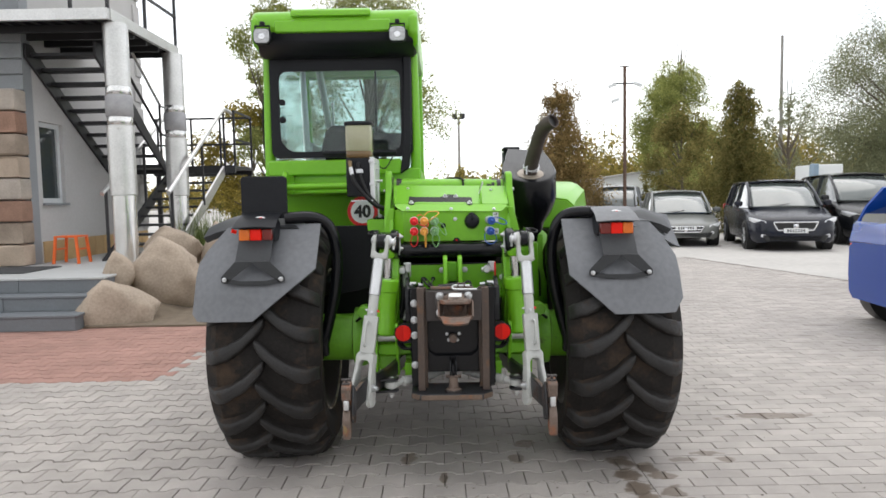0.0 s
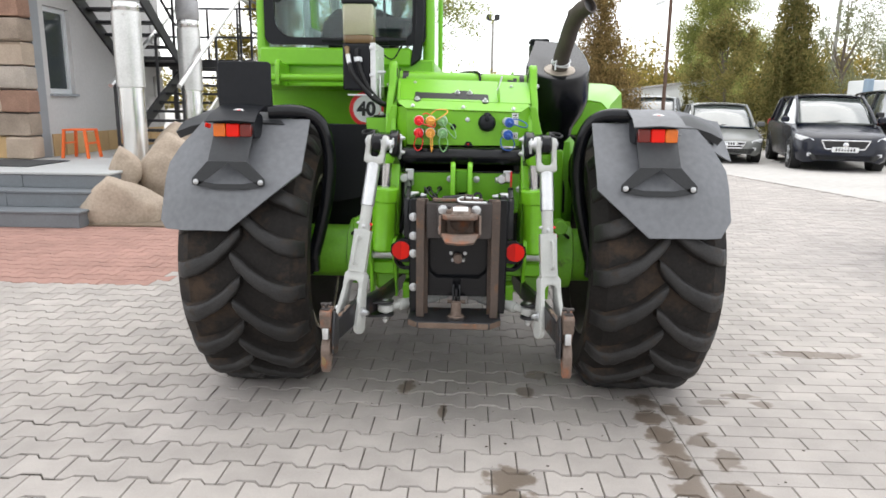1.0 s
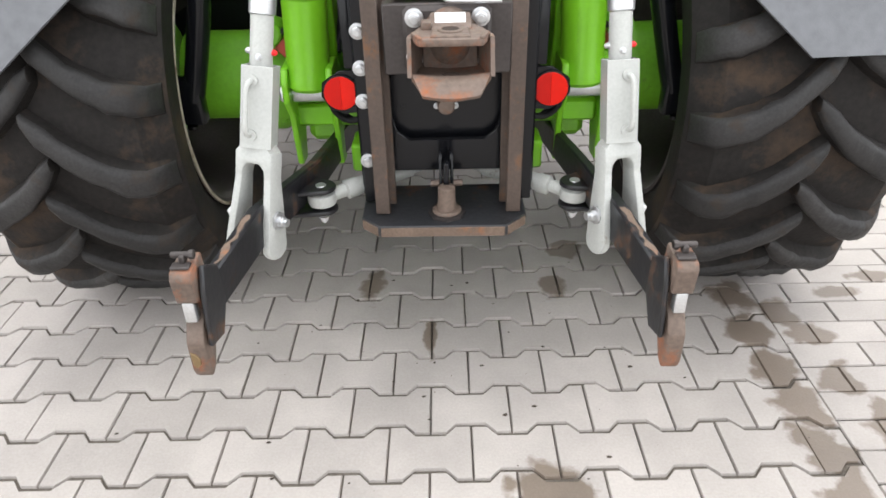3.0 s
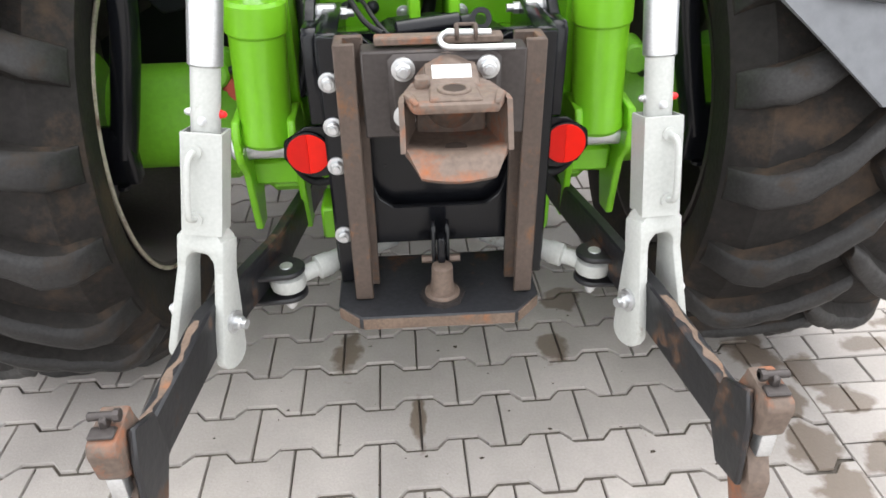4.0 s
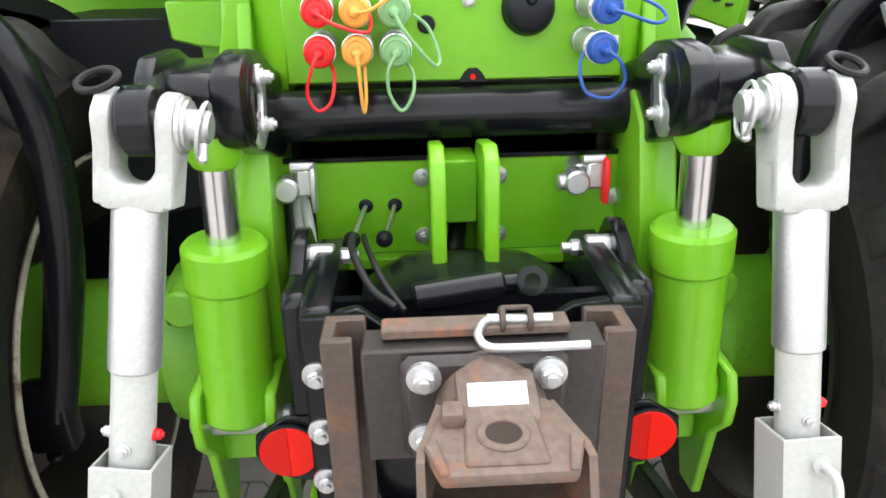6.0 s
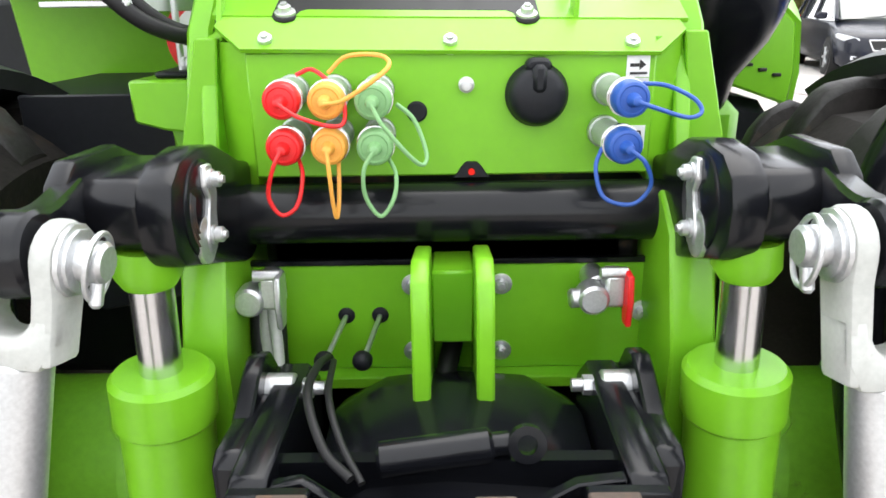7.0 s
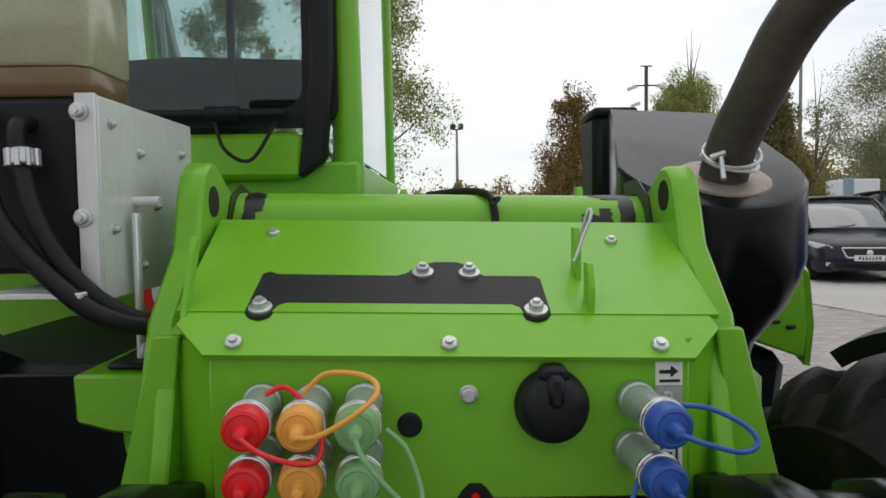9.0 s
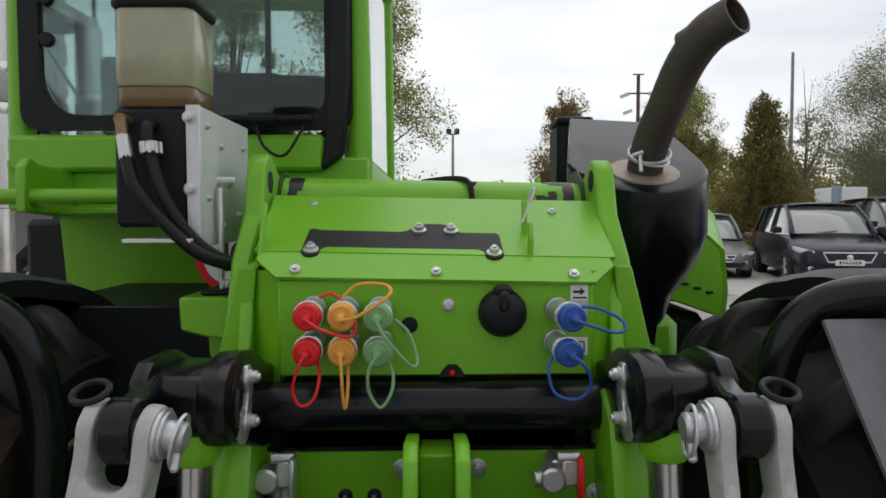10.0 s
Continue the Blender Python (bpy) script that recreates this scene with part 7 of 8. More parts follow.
for x, y in ((-5.9, 14.69), (-5.2, 14.69), (-4.6, 14.69), (-3.96, 14.69), (-3.96, 13.5)):
    b = bmesh.new()
    box(b, x - 0.018, x + 0.018, y - 0.018, y + 0.018, LAND_Z, LAND_Z + 1.04)
    part("rail_post", b, IRON, stair)

# ---- rockery ----
def boulder(c, size, seed, label):
    b = bmesh.new()
    bmesh.ops.create_icosphere(b, subdivisions=4, radius=1.0)
    off = Vector((seed * 7.3, seed * 3.1, seed * 1.7))
    for v in b.verts:
        p = v.co.normalized()
        k = 1 + 0.22 * noise.noise(p * 1.1 + off) + 0.10 * noise.noise(p * 2.7 + off) + 0.035 * noise.noise(p * 7 + off)
        q = p * k
        # a few broken faces
        for n in (Vector((0.3, -0.9, 0.2)), Vector((-0.7, -0.3, 0.6)), Vector((0.5, 0.1, 0.85))):
            n = n.normalized()
            d = q.dot(n) - (0.80 + 0.1 * noise.noise(off + n))
            if d > 0:
                q -= n * d * 0.75
        v.co = Vector((c[0] + q.x * size[0], c[1] + q.y * size[1], c[2] + q.z * size[2]))
    return solid("boulder", b, BOULDER, label, "boulder", "rockery boulders", angle=60)


boulder((-3.72, 9.25, 0.44), (0.53, 0.45, 0.52), 1, "huge pale brown granite boulder in the rockery")
boulder((-4.10, 8.75, 0.52), (0.19, 0.17, 0.29), 2, "small upright grey-brown boulder on the pebbles")
boulder((-3.90, 8.22, 0.14), (0.47, 0.36, 0.38), 3, "low rounded brown boulder at the steps' foot")
boulder((-4.02, 10.35, 0.72), (0.44, 0.38, 0.34), 4, "tan boulder behind the largest one")
boulder((-3.33, 10.4, 0.62), (0.26, 0.26, 0.48), 5, "reddish upright boulder near the stair")
boulder((-2.75, 10.6, 0.50), (0.42, 0.36, 0.52), 6, "tall grey boulder at the rockery's end")
def bed_z(x, y):
    return -0.03 + 0.34 * max(0.0, min(1.0, (y - 7.9) / 1.2)) * max(0.0, min(1.0, (-3.45 - x) / 0.5)) + 0.30 * max(0.0, min(1.0, (y - 9.6) / 0.8)) * max(0.0, min(1.0, (-2.6 - x) / 0.5)) * 0.8


b = bmesh.new()
skin(b, [[(-4.10 + 0.17 * jj, 7.85 + 0.33 * ii, bed_z(-4.10 + 0.17 * jj, 7.85 + 0.33 * ii) + 0.02 * noise.noise(Vector((jj, ii, 0)))) for jj in range(11)] for ii in range(15)], 0.05)
solid("planting_bed", b, SOIL, "raised soil bed under the boulders", "planting bed", kind="structure")
random.seed(11)
vsx, fsx = [], []
for k in range(420):
    y = random.uniform(7.95, 9.2)
    x = -4.12 + random.random() ** 1.6 * 0.75
    z = bed_z(x, y) + 0.015
    s = random.uniform(0.015, 0.034)
    o = len(vsx)
    vsx += [(x - s, y, z), (x, y - s * 0.8, z), (x + s, y, z), (x, y + s * 0.8, z), (x, y, z + s * 0.8), (x, y, z - s * 0.5)]
    fsx += [(o + a, o + c, o + 4) for a, c in ((0, 1), (1, 2), (2, 3), (3, 0))]
me = bpy.data.meshes.new("pebbles")
me.from_pydata(vsx, [], fsx)
me.materials.append(PEBBLE)
tagged(new("pebbles", me), "pale pebbles scattered between the boulders", "pebbles", kind="stuff")


# ---- trees and shrubs ----
BARK = material("bark", (0.13, 0.105, 0.08), 0.9, vary=0.3, scale=6, bump=0.8, bump_scale=20)
def leaf_material(name, c1, c2):
    m = bpy.data.materials.new(name)
    m.use_nodes = True
    n, l = m.node_tree.nodes, m.node_tree.links
    n.remove(n["Principled BSDF"])
    out = n["Material Output"]
    g = n.new("ShaderNodeNewGeometry")
    r = n.new("ShaderNodeValToRGB")
    r.color_ramp.elements[0].color, r.color_ramp.elements[1].color = (*c1, 1), (*c2, 1)
    l.new(g.outputs["Random Per Island"], r.inputs["Fac"])
    d, t, mx = n.new("ShaderNodeBsdfDiffuse"), n.new("ShaderNodeBsdfTranslucent"), n.new("ShaderNodeMixShader")
    mx.inputs["Fac"].default_value = 0.5
    for q in (d, t):
        l.new(r.outputs["Color"], q.inputs["Color"])
    l.new(d.outputs["BSDF"], mx.inputs[1])
    l.new(t.outputs["BSDF"], mx.inputs[2])
    l.new(mx.outputs["Shader"], out.inputs["Surface"])
    return m


LEAF_GREEN = leaf_material("leaf_green", (0.15, 0.185, 0.055), (0.46, 0.47, 0.17))
LEAF_OLIVE = leaf_material("leaf_olive", (0.11, 0.125, 0.045), (0.35, 0.29, 0.11))
LEAF_BROWN = leaf_material("leaf_brown", (0.13, 0.105, 0.05), (0.40, 0.28, 0.12))
LEAF_YELLOW = leaf_material("leaf_yellow", (0.17, 0.15, 0.045), (0.42, 0.33, 0.08))
LEAF_WILLOW = leaf_material("leaf_willow", (0.17, 0.185, 0.115), (0.34, 0.35, 0.21))
LEAF_FAR = leaf_material("leaf_far", (0.16, 0.16, 0.06), (0.48, 0.37, 0.11))


def leaves(name, blobs, count, size, mat, seed, droop=0.0):
    """Many small leaves spread over lumps: each lump is a centre and three radii."""
    count, size = int(count * 1.9), size * 0.74
    rng = np.random.RandomState(seed)
    vol = np.array([r[0] * r[1] * r[2] for _, r in blobs]) ** 0.75
    # leaves gather round twig ends inside each lump
    twigs = max(len(blobs) * 14, 40)
    own = rng.choice(len(blobs), twigs, p=vol / vol.sum())
    td = rng.normal(size=(twigs, 3))
    td /= np.linalg.norm(td, axis=1)[:, None]
    TC = np.array([c for c, _ in blobs])[own]
    TR = np.array([r for _, r in blobs])[own]
    TP = TC + td * TR * (rng.uniform(0.05, 1.0, twigs) ** 0.5)[:, None]
    which = rng.randint(0, twigs, count)
    P = TP[which] + np.clip(rng.normal(size=(count, 3)), -1.9, 1.9) * TR[which] * 0.20
    u = rng.normal(size=(count, 3))
    u[:, 2] -= droop
    u /= np.linalg.norm(u, axis=1)[:, None]
    w = np.cross(u, rng.normal(size=(count, 3)))
    w /= np.linalg.norm(w, axis=1)[:, None]
    s = size * rng.uniform(0.6, 1.3, count)[:, None]
    V = np.stack([P - u * s, P + w * s * 0.45, P + u * s, P - w * s * 0.45], axis=1).reshape(-1, 3)
    me = bpy.data.meshes.new(name)
    me.from_pydata(V.tolist(), [], [tuple(range(4 * i, 4 * i + 4)) for i in range(count)])
    me.materials.append(mat)
    return me


def add_crown(t, me):
    ob = new("crown", me)
    ob.parent = t
    ob.matrix_parent_inverse = Matrix.Translation(-Vector(t.location))
    return ob


def broadleaf(base, height, radius, mat, seed, label, count=6000, leaf=0.075, lumps=22, low=0.25, bare=0):
    x, y, z = base
    rng = random.Random(seed)
    t = thing("tree", base, label, "tree")
    b = bmesh.new()
    tube(b, [(x, y, z - 0.1), (x + 0.05, y, z + height * 0.25), (x - 0.05, y, z + height * 0.55), (x, y, z + height * 0.9)], lambda q: height * 0.018 * (1.15 - q))
    blobs = []
    for k in range(lumps):
        a = rng.uniform(0, 2 * math.pi)
        h = rng.uniform(low, 0.98)
        prof = math.sin(min(1, max(0.05, (h - low * 0.6) / (1.02 - low * 0.6))) * math.pi) ** 0.6
        r = radius * prof * rng.uniform(0.35, 0.85)
        c = (x + math.cos(a) * r, y + math.sin(a) * r, z + height * h)
        s = radius * rng.uniform(0.22, 0.40)
        blobs.append((c, (s, s, s * rng.uniform(0.7, 1.1))))
        tube(b, [(x, y, z + height * h * 0.62), (x + math.cos(a) * r * 0.5, y + math.sin(a) * r * 0.5, z + height * h * 0.82), c], lambda q: height * 0.006 * (1.1 - q), seg=5, n=4)
    for k in range(bare):
        a = rng.uniform(-0.5, 0.5)
        tube(b, [(x, y, z + height * 0.8), (x + a * 0.09 * height, y, z + height * 1.05), (x + a * 0.24 * height, y, z + height * rng.uniform(1.22, 1.36))], lambda q: height * 0.0062 * (1.1 - q), seg=5, n=4)
    part("trunk", b, BARK, t)
    add_crown(t, leaves("crown", blobs, count, leaf, mat, seed))


def conifer(base, height, radius, mat, seed, label, count=6000, leaf=0.10):
    x, y, z = base
    t = thing("conifer", base, label, "tree")
    b = bmesh.new()
    cyl(b, (x, y, z - 0.1), (x, y, z + height * 0.92), height * 0.02, height * 0.003, seg=10)
    part("trunk", b, BARK, t)
    rng = random.Random(seed)
    blobs = []
    for k in range(110):
        h = rng.uniform(0.03, 0.95) ** 1.15
        r = radius * (1 - h) ** 0.62 * rng.uniform(0.15, 0.82)
        a = rng.uniform(0, 2 * math.pi)
        s = radius * (0.12 + 0.17 * (1 - h))
        blobs.append(((x + math.cos(a) * r, y + math.sin(a) * r, z + height * h), (s, s, s * 1.9)))
    add_crown(t, leaves("crown", blobs, count, leaf, mat, seed, droop=-0.9))


broadleaf((-1.75, 17.5, 0), 6.5, 2.05, LEAF_GREEN, 3, "slender green tree with thin autumn foliage", 26000, 0.047, 50, 0.14)
broadleaf((-4.6, 19.0, 0), 7.0, 1.2, LEAF_GREEN, 5, "tall loose-crowned tree behind the building", 15000, 0.048, 30, 0.25)
broadleaf((-5.2, 19.5, 0), 3.9, 1.7, LEAF_YELLOW, 8, "yellowing shrub-like tree by the stair", 7000, 0.07, 18, 0.10)
conifer((4.35, 25.0, 0), 5.25, 2.15, LEAF_BROWN, 12, "tall browning cone-shaped conifer tree", 34000, 0.060)
broadleaf((18.6, 54.0, 0), 10.9, 3.9, LEAF_GREEN, 14, "full green tree with bare twigs above its crown", 38000, 0.105, 60, 0.10, bare=4)
conifer((10.55, 24.5, 0), 5.1, 2.0, LEAF_OLIVE, 15, "broad dark olive conifer behind the parked cars", 36000, 0.062)
broadleaf((24.2, 36.0, 0), 9.8, 5.2, LEAF_WILLOW, 17, "large spreading grey-green willow tree", 110000, 0.066, 130, 0.05)
broadleaf((17.0, 34.0, 0), 6.0, 1.7, LEAF_WILLOW, 19, "pale thin tree beside the willow", 3600, 0.08, 34, 0.2, bare=3)
broadleaf((13.2, 38.0, 0), 5.6, 2.2, LEAF_OLIVE, 23, "olive tree behind the fence", 8000, 0.10, 24, 0.10)
for k, (x, y, h) in enumerate(((7.55, 25.6, 1.9), (8.15, 25.8, 2.1), (8.75, 25.6, 1.7), (1.2, 40.0, 3.2), (2.6, 42.0, 2.6), (-1.0, 42.0, 2.8))):
    conifer((x, y, 0), h, 0.30 + 0.18 * (y > 30) * 4, LEAF_OLIVE if k < 3 else LEAF_FAR, 40 + k, "small narrow dark green thuja" if k < 3 else "low distant bushy green tree", 1500, 0.07 + 0.06 * (y > 30))
# far wood, one mass
rngw = random.Random(77)
blobs = []
for k in range(190):
    x = rngw.uniform(-60, 110)
    h = rngw.uniform(5.5, 8.6) if 16 < x < 60 else rngw.uniform(2.8, 4.8)
    blobs.append(((x, 92 + rngw.uniform(-6, 6), h * 0.55), (3.2, 2.0, h * 0.6)))
tagged(new("far_wood", leaves("far_wood", blobs, 40000, 0.40, LEAF_FAR, 5)), "band of distant yellow-green woodland", "woodland", kind="stuff")
blobs = []
for k in range(26):
    x = rngw.uniform(14, 36)
    blobs.append(((x, 70 + rngw.uniform(-2, 2), rngw.uniform(1.2, 2.6)), (1.5, 1.0, rngw.uniform(1.2, 2.2))))
tagged(new("yellow_shrubs", leaves("yellow_shrubs", blobs, 7000, 0.20, LEAF_YELLOW, 9)), "yellowing shrubs behind the fence", "shrubs", kind="stuff")
# tall grass by the stair
GRASS = leaf_material("reed_grass", (0.07, 0.11, 0.03), (0.22, 0.26, 0.10))
rngw = random.Random(3)
vsx, fsx = [], []
for k in range(520):
    x, y = -3.95 + rngw.gauss(0, 0.28), 11.9 + rngw.gauss(0, 0.30)
    a, h, w = rngw.uniform(0, 6.28), rngw.uniform(0.7, 1.35), 0.016
    dx, dy = math.cos(a), math.sin(a)
    bend = rngw.uniform(0.1, 0.5)
    o = len(vsx)
    for q in (0, 0.4, 0.75, 1.0):
        cx0, cy0, cz0 = x + dx * bend * q * q, y + dy * bend * q * q, 0.15 + h * (q - 0.25 * q * q * q * bend * 2)
        ww = w * (1.05 - q)
        vsx += [(cx0 - dy * ww, cy0 + dx * ww, cz0), (cx0 + dy * ww, cy0 - dx * ww, cz0)]
    fsx += [(o, o + 1, o + 3, o + 2), (o + 2, o + 3, o + 5, o + 4), (o + 4, o + 5, o + 7, o + 6)]
me = bpy.data.meshes.new("reed_grass")
me.from_pydata(vsx, [], fsx)
me.materials.append(GRASS)
tagged(new("reed_grass", me), "clump of long green reed grass by the stair", "grass", kind="stuff")

# ---- poles, fence and far buildings ----
POLE_BROWN = material("rusty_pole", (0.12, 0.075, 0.055), 0.8, vary=0.2, scale=3)
POLE_GREY = material("concrete_pole", (0.30, 0.29, 0.27), 0.85, vary=0.12, scale=3)
WHITE_SHEET = material("white_sheet_cladding", (0.70, 0.72, 0.72), 0.6, vary=0.06, scale=1)
pole = thing("camera_pole", (6.35, 24.0, 0), "slim brown pole carrying security cameras", "pole")
b = bmesh.new()
cyl(b, (6.35, 24.0, 0), (6.35, 24.0, 5.75), 0.065, 0.055, seg=12)
part("mast", b, POLE_BROWN, pole)
b = bmesh.new()
box(b, 5.95, 6.75, 23.97, 24.03, 5.15, 5.19)
box(b, 6.18, 6.52, 23.97, 24.03, 5.73, 5.76)
part("cross_arm", b, IRON, pole)
for dx, z, dr in ((-0.42, 5.05, -1), (0.42, 5.08, 1), (-0.32, 4.55, -1)):
    b = bmesh.new()
    box(b, 6.35 + dx - 0.14, 6.35 + dx + 0.14, 23.9, 24.0, z, z + 0.10, 0.01, Matrix.Translation((6.35 + dx, 23.95, z)) @ Matrix.Rotation(radians(dr * 20), 4, "Y") @ Matrix.Translation((-6.35 - dx, -23.95, -z)))
    part("camera_housing", b, WHITE_SHEET, pole)
pole = thing("tall_mast", (22.0, 45.0, 0), "tall thin grey concrete mast", "pole")
b = bmesh.new()
cyl(b, (22.0, 45.0, 0), (22.0, 45.0, 11.3), 0.135, 0.085, seg=12)
part("mast", b, POLE_GREY, pole)
pole = thing("flood_light_pole", (1.55, 55.0, 0), "pale lamp post with two flood lights", "lamp post")
b = bmesh.new()
cyl(b, (1.55, 55.0, 0), (1.55, 55.0, 7.6), 0.14, 0.09, seg=12)
part("mast", b, POLE_GREY, pole)
for dx in (-0.30, 0.30):
    b = bmesh.new()
    box(b, 1.55 + dx - 0.20, 1.55 + dx + 0.20, 54.8, 55.1, 7.55, 7.95, 0.03)
    part("flood_lamp", b, IRON, pole)
b = bmesh.new()
box(b, 1.2, 1.9, 54.95, 55.05, 7.5, 7.57)
part("cross_arm", b, IRON, pole)
fence = thing("yard_fence", (10.0, 26.0, 0), "black iron picket fence along the yard", "fence")
b = bmesh.new()
for z in (0.35, 1.25):
    b = bmesh.new()
    box(b, 5.8, 19.0, 25.98, 26.02, z, z + 0.05)
    part("fence_rail", b, IRON, fence)
for k in range(84):
    b = bmesh.new()
    x = 5.85 + k * 0.155
    prism(b, [(x - 0.02, 0.05), (x + 0.02, 0.05), (x + 0.02, 1.45), (x, 1.52), (x - 0.02, 1.45)], "y", 25.96, 25.985)
    part("picket", b, IRON, fence)
shed = thing("long_shed", (13.0, 56.0, 0), "long low white building with sloping roof", "building")
b = bmesh.new()
prism(b, [(10.6, 0), (18.0, 0), (18.0, 3.3), (10.6, 2.3)], "y", 55, 62)
part("wall", b, WHITE_SHEET, shed)
b = bmesh.new()
prism(b, [(10.3, 2.26), (18.2, 3.32), (18.2, 3.46), (10.3, 2.42)], "y", 54.6, 62.4)
part("roof", b, POLE_GREY, shed)
truck = thing("box_van", (17.6, 32.0, 0), "white box van parked behind the cars", "van")
b = bmesh.new()
box(b, 16.62, 17.85, 30.8, 32.6, 0.8, 2.55, 0.04)
part("cargo_box", b, WHITE_SHEET, truck)
b = bmesh.new()
box(b, 16.3, 16.6, 30.45, 30.79, 0.6, 2.58, 0.05)
part("cab", b, material("blue_van_paint", (0.22, 0.30, 0.38), 0.5, vary=0.05), truck)
for y in (31.2, 32.2):
    b = bmesh.new()
    cyl(b, (16.5, y, 0.38), (16.75, y, 0.38), 0.38, seg=20)
    part("wheel", b, RUBBER, truck)


# ---- parked cars ----
CAR_GLASS = material("car_glass", (0.09, 0.105, 0.10), 0.06, vary=0.10, scale=2, spec=1.0, coat=1.0)
ALLOY = material("alloy_wheel", (0.45, 0.46, 0.47), 0.35, 0.8, vary=0.08)
CAR_TYRE = material("car_tyre", (0.016, 0.016, 0.016), 0.8, vary=0.2, scale=10)


def paint(name, c):
    return material(name, c, 0.24, vary=0.03, scale=2, coat=0.14, spec=0.36)


def car(m, L, W, H, paint_mat, label, tall=0.0, rear=0.80, quarter=False):
    """A car along -y (nose at y=0), built from lofted sections, then set at the pose m."""
    t = thing("car", (0, 0, 0), label, "car", "parked cars")
    hw = W / 2
    belt = H * (0.60 if not tall else 0.62)
    nose = H * 0.42 if not tall else H * 0.47
    def loft(bm, stations):
        vs = [[bm.verts.new(p) for p in st] for st in stations]
        k = len(vs[0])
        for q, r in zip(vs, vs[1:]):
            for i in range(k - 1):
                bm.faces.new((q[i], q[i + 1], r[i + 1], r[i]))
        bm.faces.new(vs[0])
        bm.faces.new(vs[-1][::-1])
    def section(y, w, z0, zs, zt):
        return [(-w * 0.86, y, z0), (-w * 0.97, y, z0 + 0.07), (-w, y, (z0 + zs) / 2), (-w * 0.985, y, zs), (-w * 0.90, y, zt - 0.02), (-w * 0.5, y, zt), (0, y, zt + 0.012),
                (w * 0.5, y, zt), (w * 0.90, y, zt - 0.02), (w * 0.985, y, zs), (w, y, (z0 + zs) / 2), (w * 0.97, y, z0 + 0.07), (w * 0.86, y, z0)]
    b = bmesh.new()
    a = nose
    loft(b, [section(0.0, hw * 0.62, 0.24, a * 0.72, a * 0.80), section(0.06, hw * 0.82, 0.20, a * 0.80, a * 0.92), section(0.22, hw * 0.94, 0.18, a * 0.90, a * 1.02), section(0.6, hw * 0.99, 0.18, a * 1.0, a * 1.10),
             section(L * 0.24, hw, 0.18, belt * 0.93, belt * 0.98), section(L * 0.45, hw, 0.18, belt * 0.96, belt), section(L * 0.75, hw, 0.18, belt * 0.98, belt * 1.02), section(L * 0.93, hw * 0.97, 0.2, belt * 0.98, belt * 1.02), section(L, hw * 0.86, 0.26, belt * 0.9, belt * 0.97)])
    body = part("body", b, paint_mat, t, angle=50)
    # glasshouse and roof
    def upper(y, w, wt, zt):
        return [(-w, y, belt * 0.97), (-w * 0.98, y, belt), (-wt, y, zt - 0.05), (-wt * 0.9, y, zt), (0, y, zt + 0.015), (wt * 0.9, y, zt), (wt, y, zt - 0.05), (w * 0.98, y, belt), (w, y, belt * 0.97)]
    yb, yr = L * 0.22, L * (0.985 if tall or H > 1.45 else 0.93)
    b = bmesh.new()
    loft(b, [upper(yb, hw * 0.86, hw * 0.80, belt * 1.0), upper(yb + L * 0.09, hw * 0.90, hw * 0.78, belt + (H - belt) * 0.52), upper(L * 0.42, hw * 0.93, hw * 0.74, H - 0.035), upper(L * 0.6, hw * 0.93, hw * 0.75, H - 0.02), upper(L * 0.80, hw * 0.92, hw * 0.74, H - 0.05), upper(yr, hw * 0.84, hw * 0.70, belt + (H - belt) * (0.45 if not tall else 0.3))])
    part("glasshouse", b, CAR_GLASS, t, angle=50)
    if quarter:
        for sx in (-1, 1):
            b = bmesh.new()
            rows = []
            for z, y0, y1, w in ((belt * 1.04, L * 0.74, L * 0.986, 0.89), (belt * 1.12, L * 0.77, L * 0.985, 0.87), (belt + (H - belt) * 0.55, L * 0.80, L * 0.965, 0.82), (H - 0.06, L * 0.81, L * 0.93, 0.76)):
                rows.append([(sx * hw * (w + 0.04 - 0.05 * q * q), y0 + (y1 - y0) * q, z) for q in (0, 0.35, 0.7, 1.0)])
            skin(b, rows, 0.03)
            part("quarter_panel", b, paint_mat, t)
        b = bmesh.new()
        prism(b, [(L * 0.97, belt * 0.9), (L * 1.002, belt * 0.95), (L * 0.99, belt * 1.2), (L * 0.965, belt * 1.22)], "x", -hw * 0.86, hw * 0.86, 0.02)
        part("tailgate", b, paint_mat, t)
    b = bmesh.new()
    rows = []
    for y, zt in ((L * 0.405, H - 0.03), (L * 0.47, H), (L * 0.6, H + 0.005), (L * 0.8, H - 0.02), (L * 0.9, H - 0.10)):
        rows.append([(u * hw * 0.77, y, zt - 0.05 * abs(u) ** 3 + 0.012) for u in (-1, -0.7, -0.35, 0, 0.35, 0.7, 1)])
    skin(b, rows, 0.03)
    part("roof", b, paint_mat, t)
    for sx in (-1, 1):
        for pts in ([(sx * hw * 0.86, yb, belt * 0.99), (sx * hw * 0.80, yb + L * 0.09, belt + (H - belt) * 0.53), (sx * hw * 0.75, L * 0.42, H - 0.03)],
                    [(sx * hw * 0.94, L * 0.52, belt), (sx * hw * 0.76, L * 0.53, H - 0.03)],
                    [(sx * hw * 0.93, L * 0.76, belt), (sx * hw * 0.75, L * 0.77, H - 0.05)],
                    [(sx * hw * 0.88, L * 0.93, belt), (sx * hw * 0.73, L * 0.86, H - 0.06)]):
            b = bmesh.new()
            tube(b, pts, 0.035, seg=8, n=3, smooth=len(pts) > 2)
            part("pillar", b, paint_mat, t)
        b = bmesh.new()
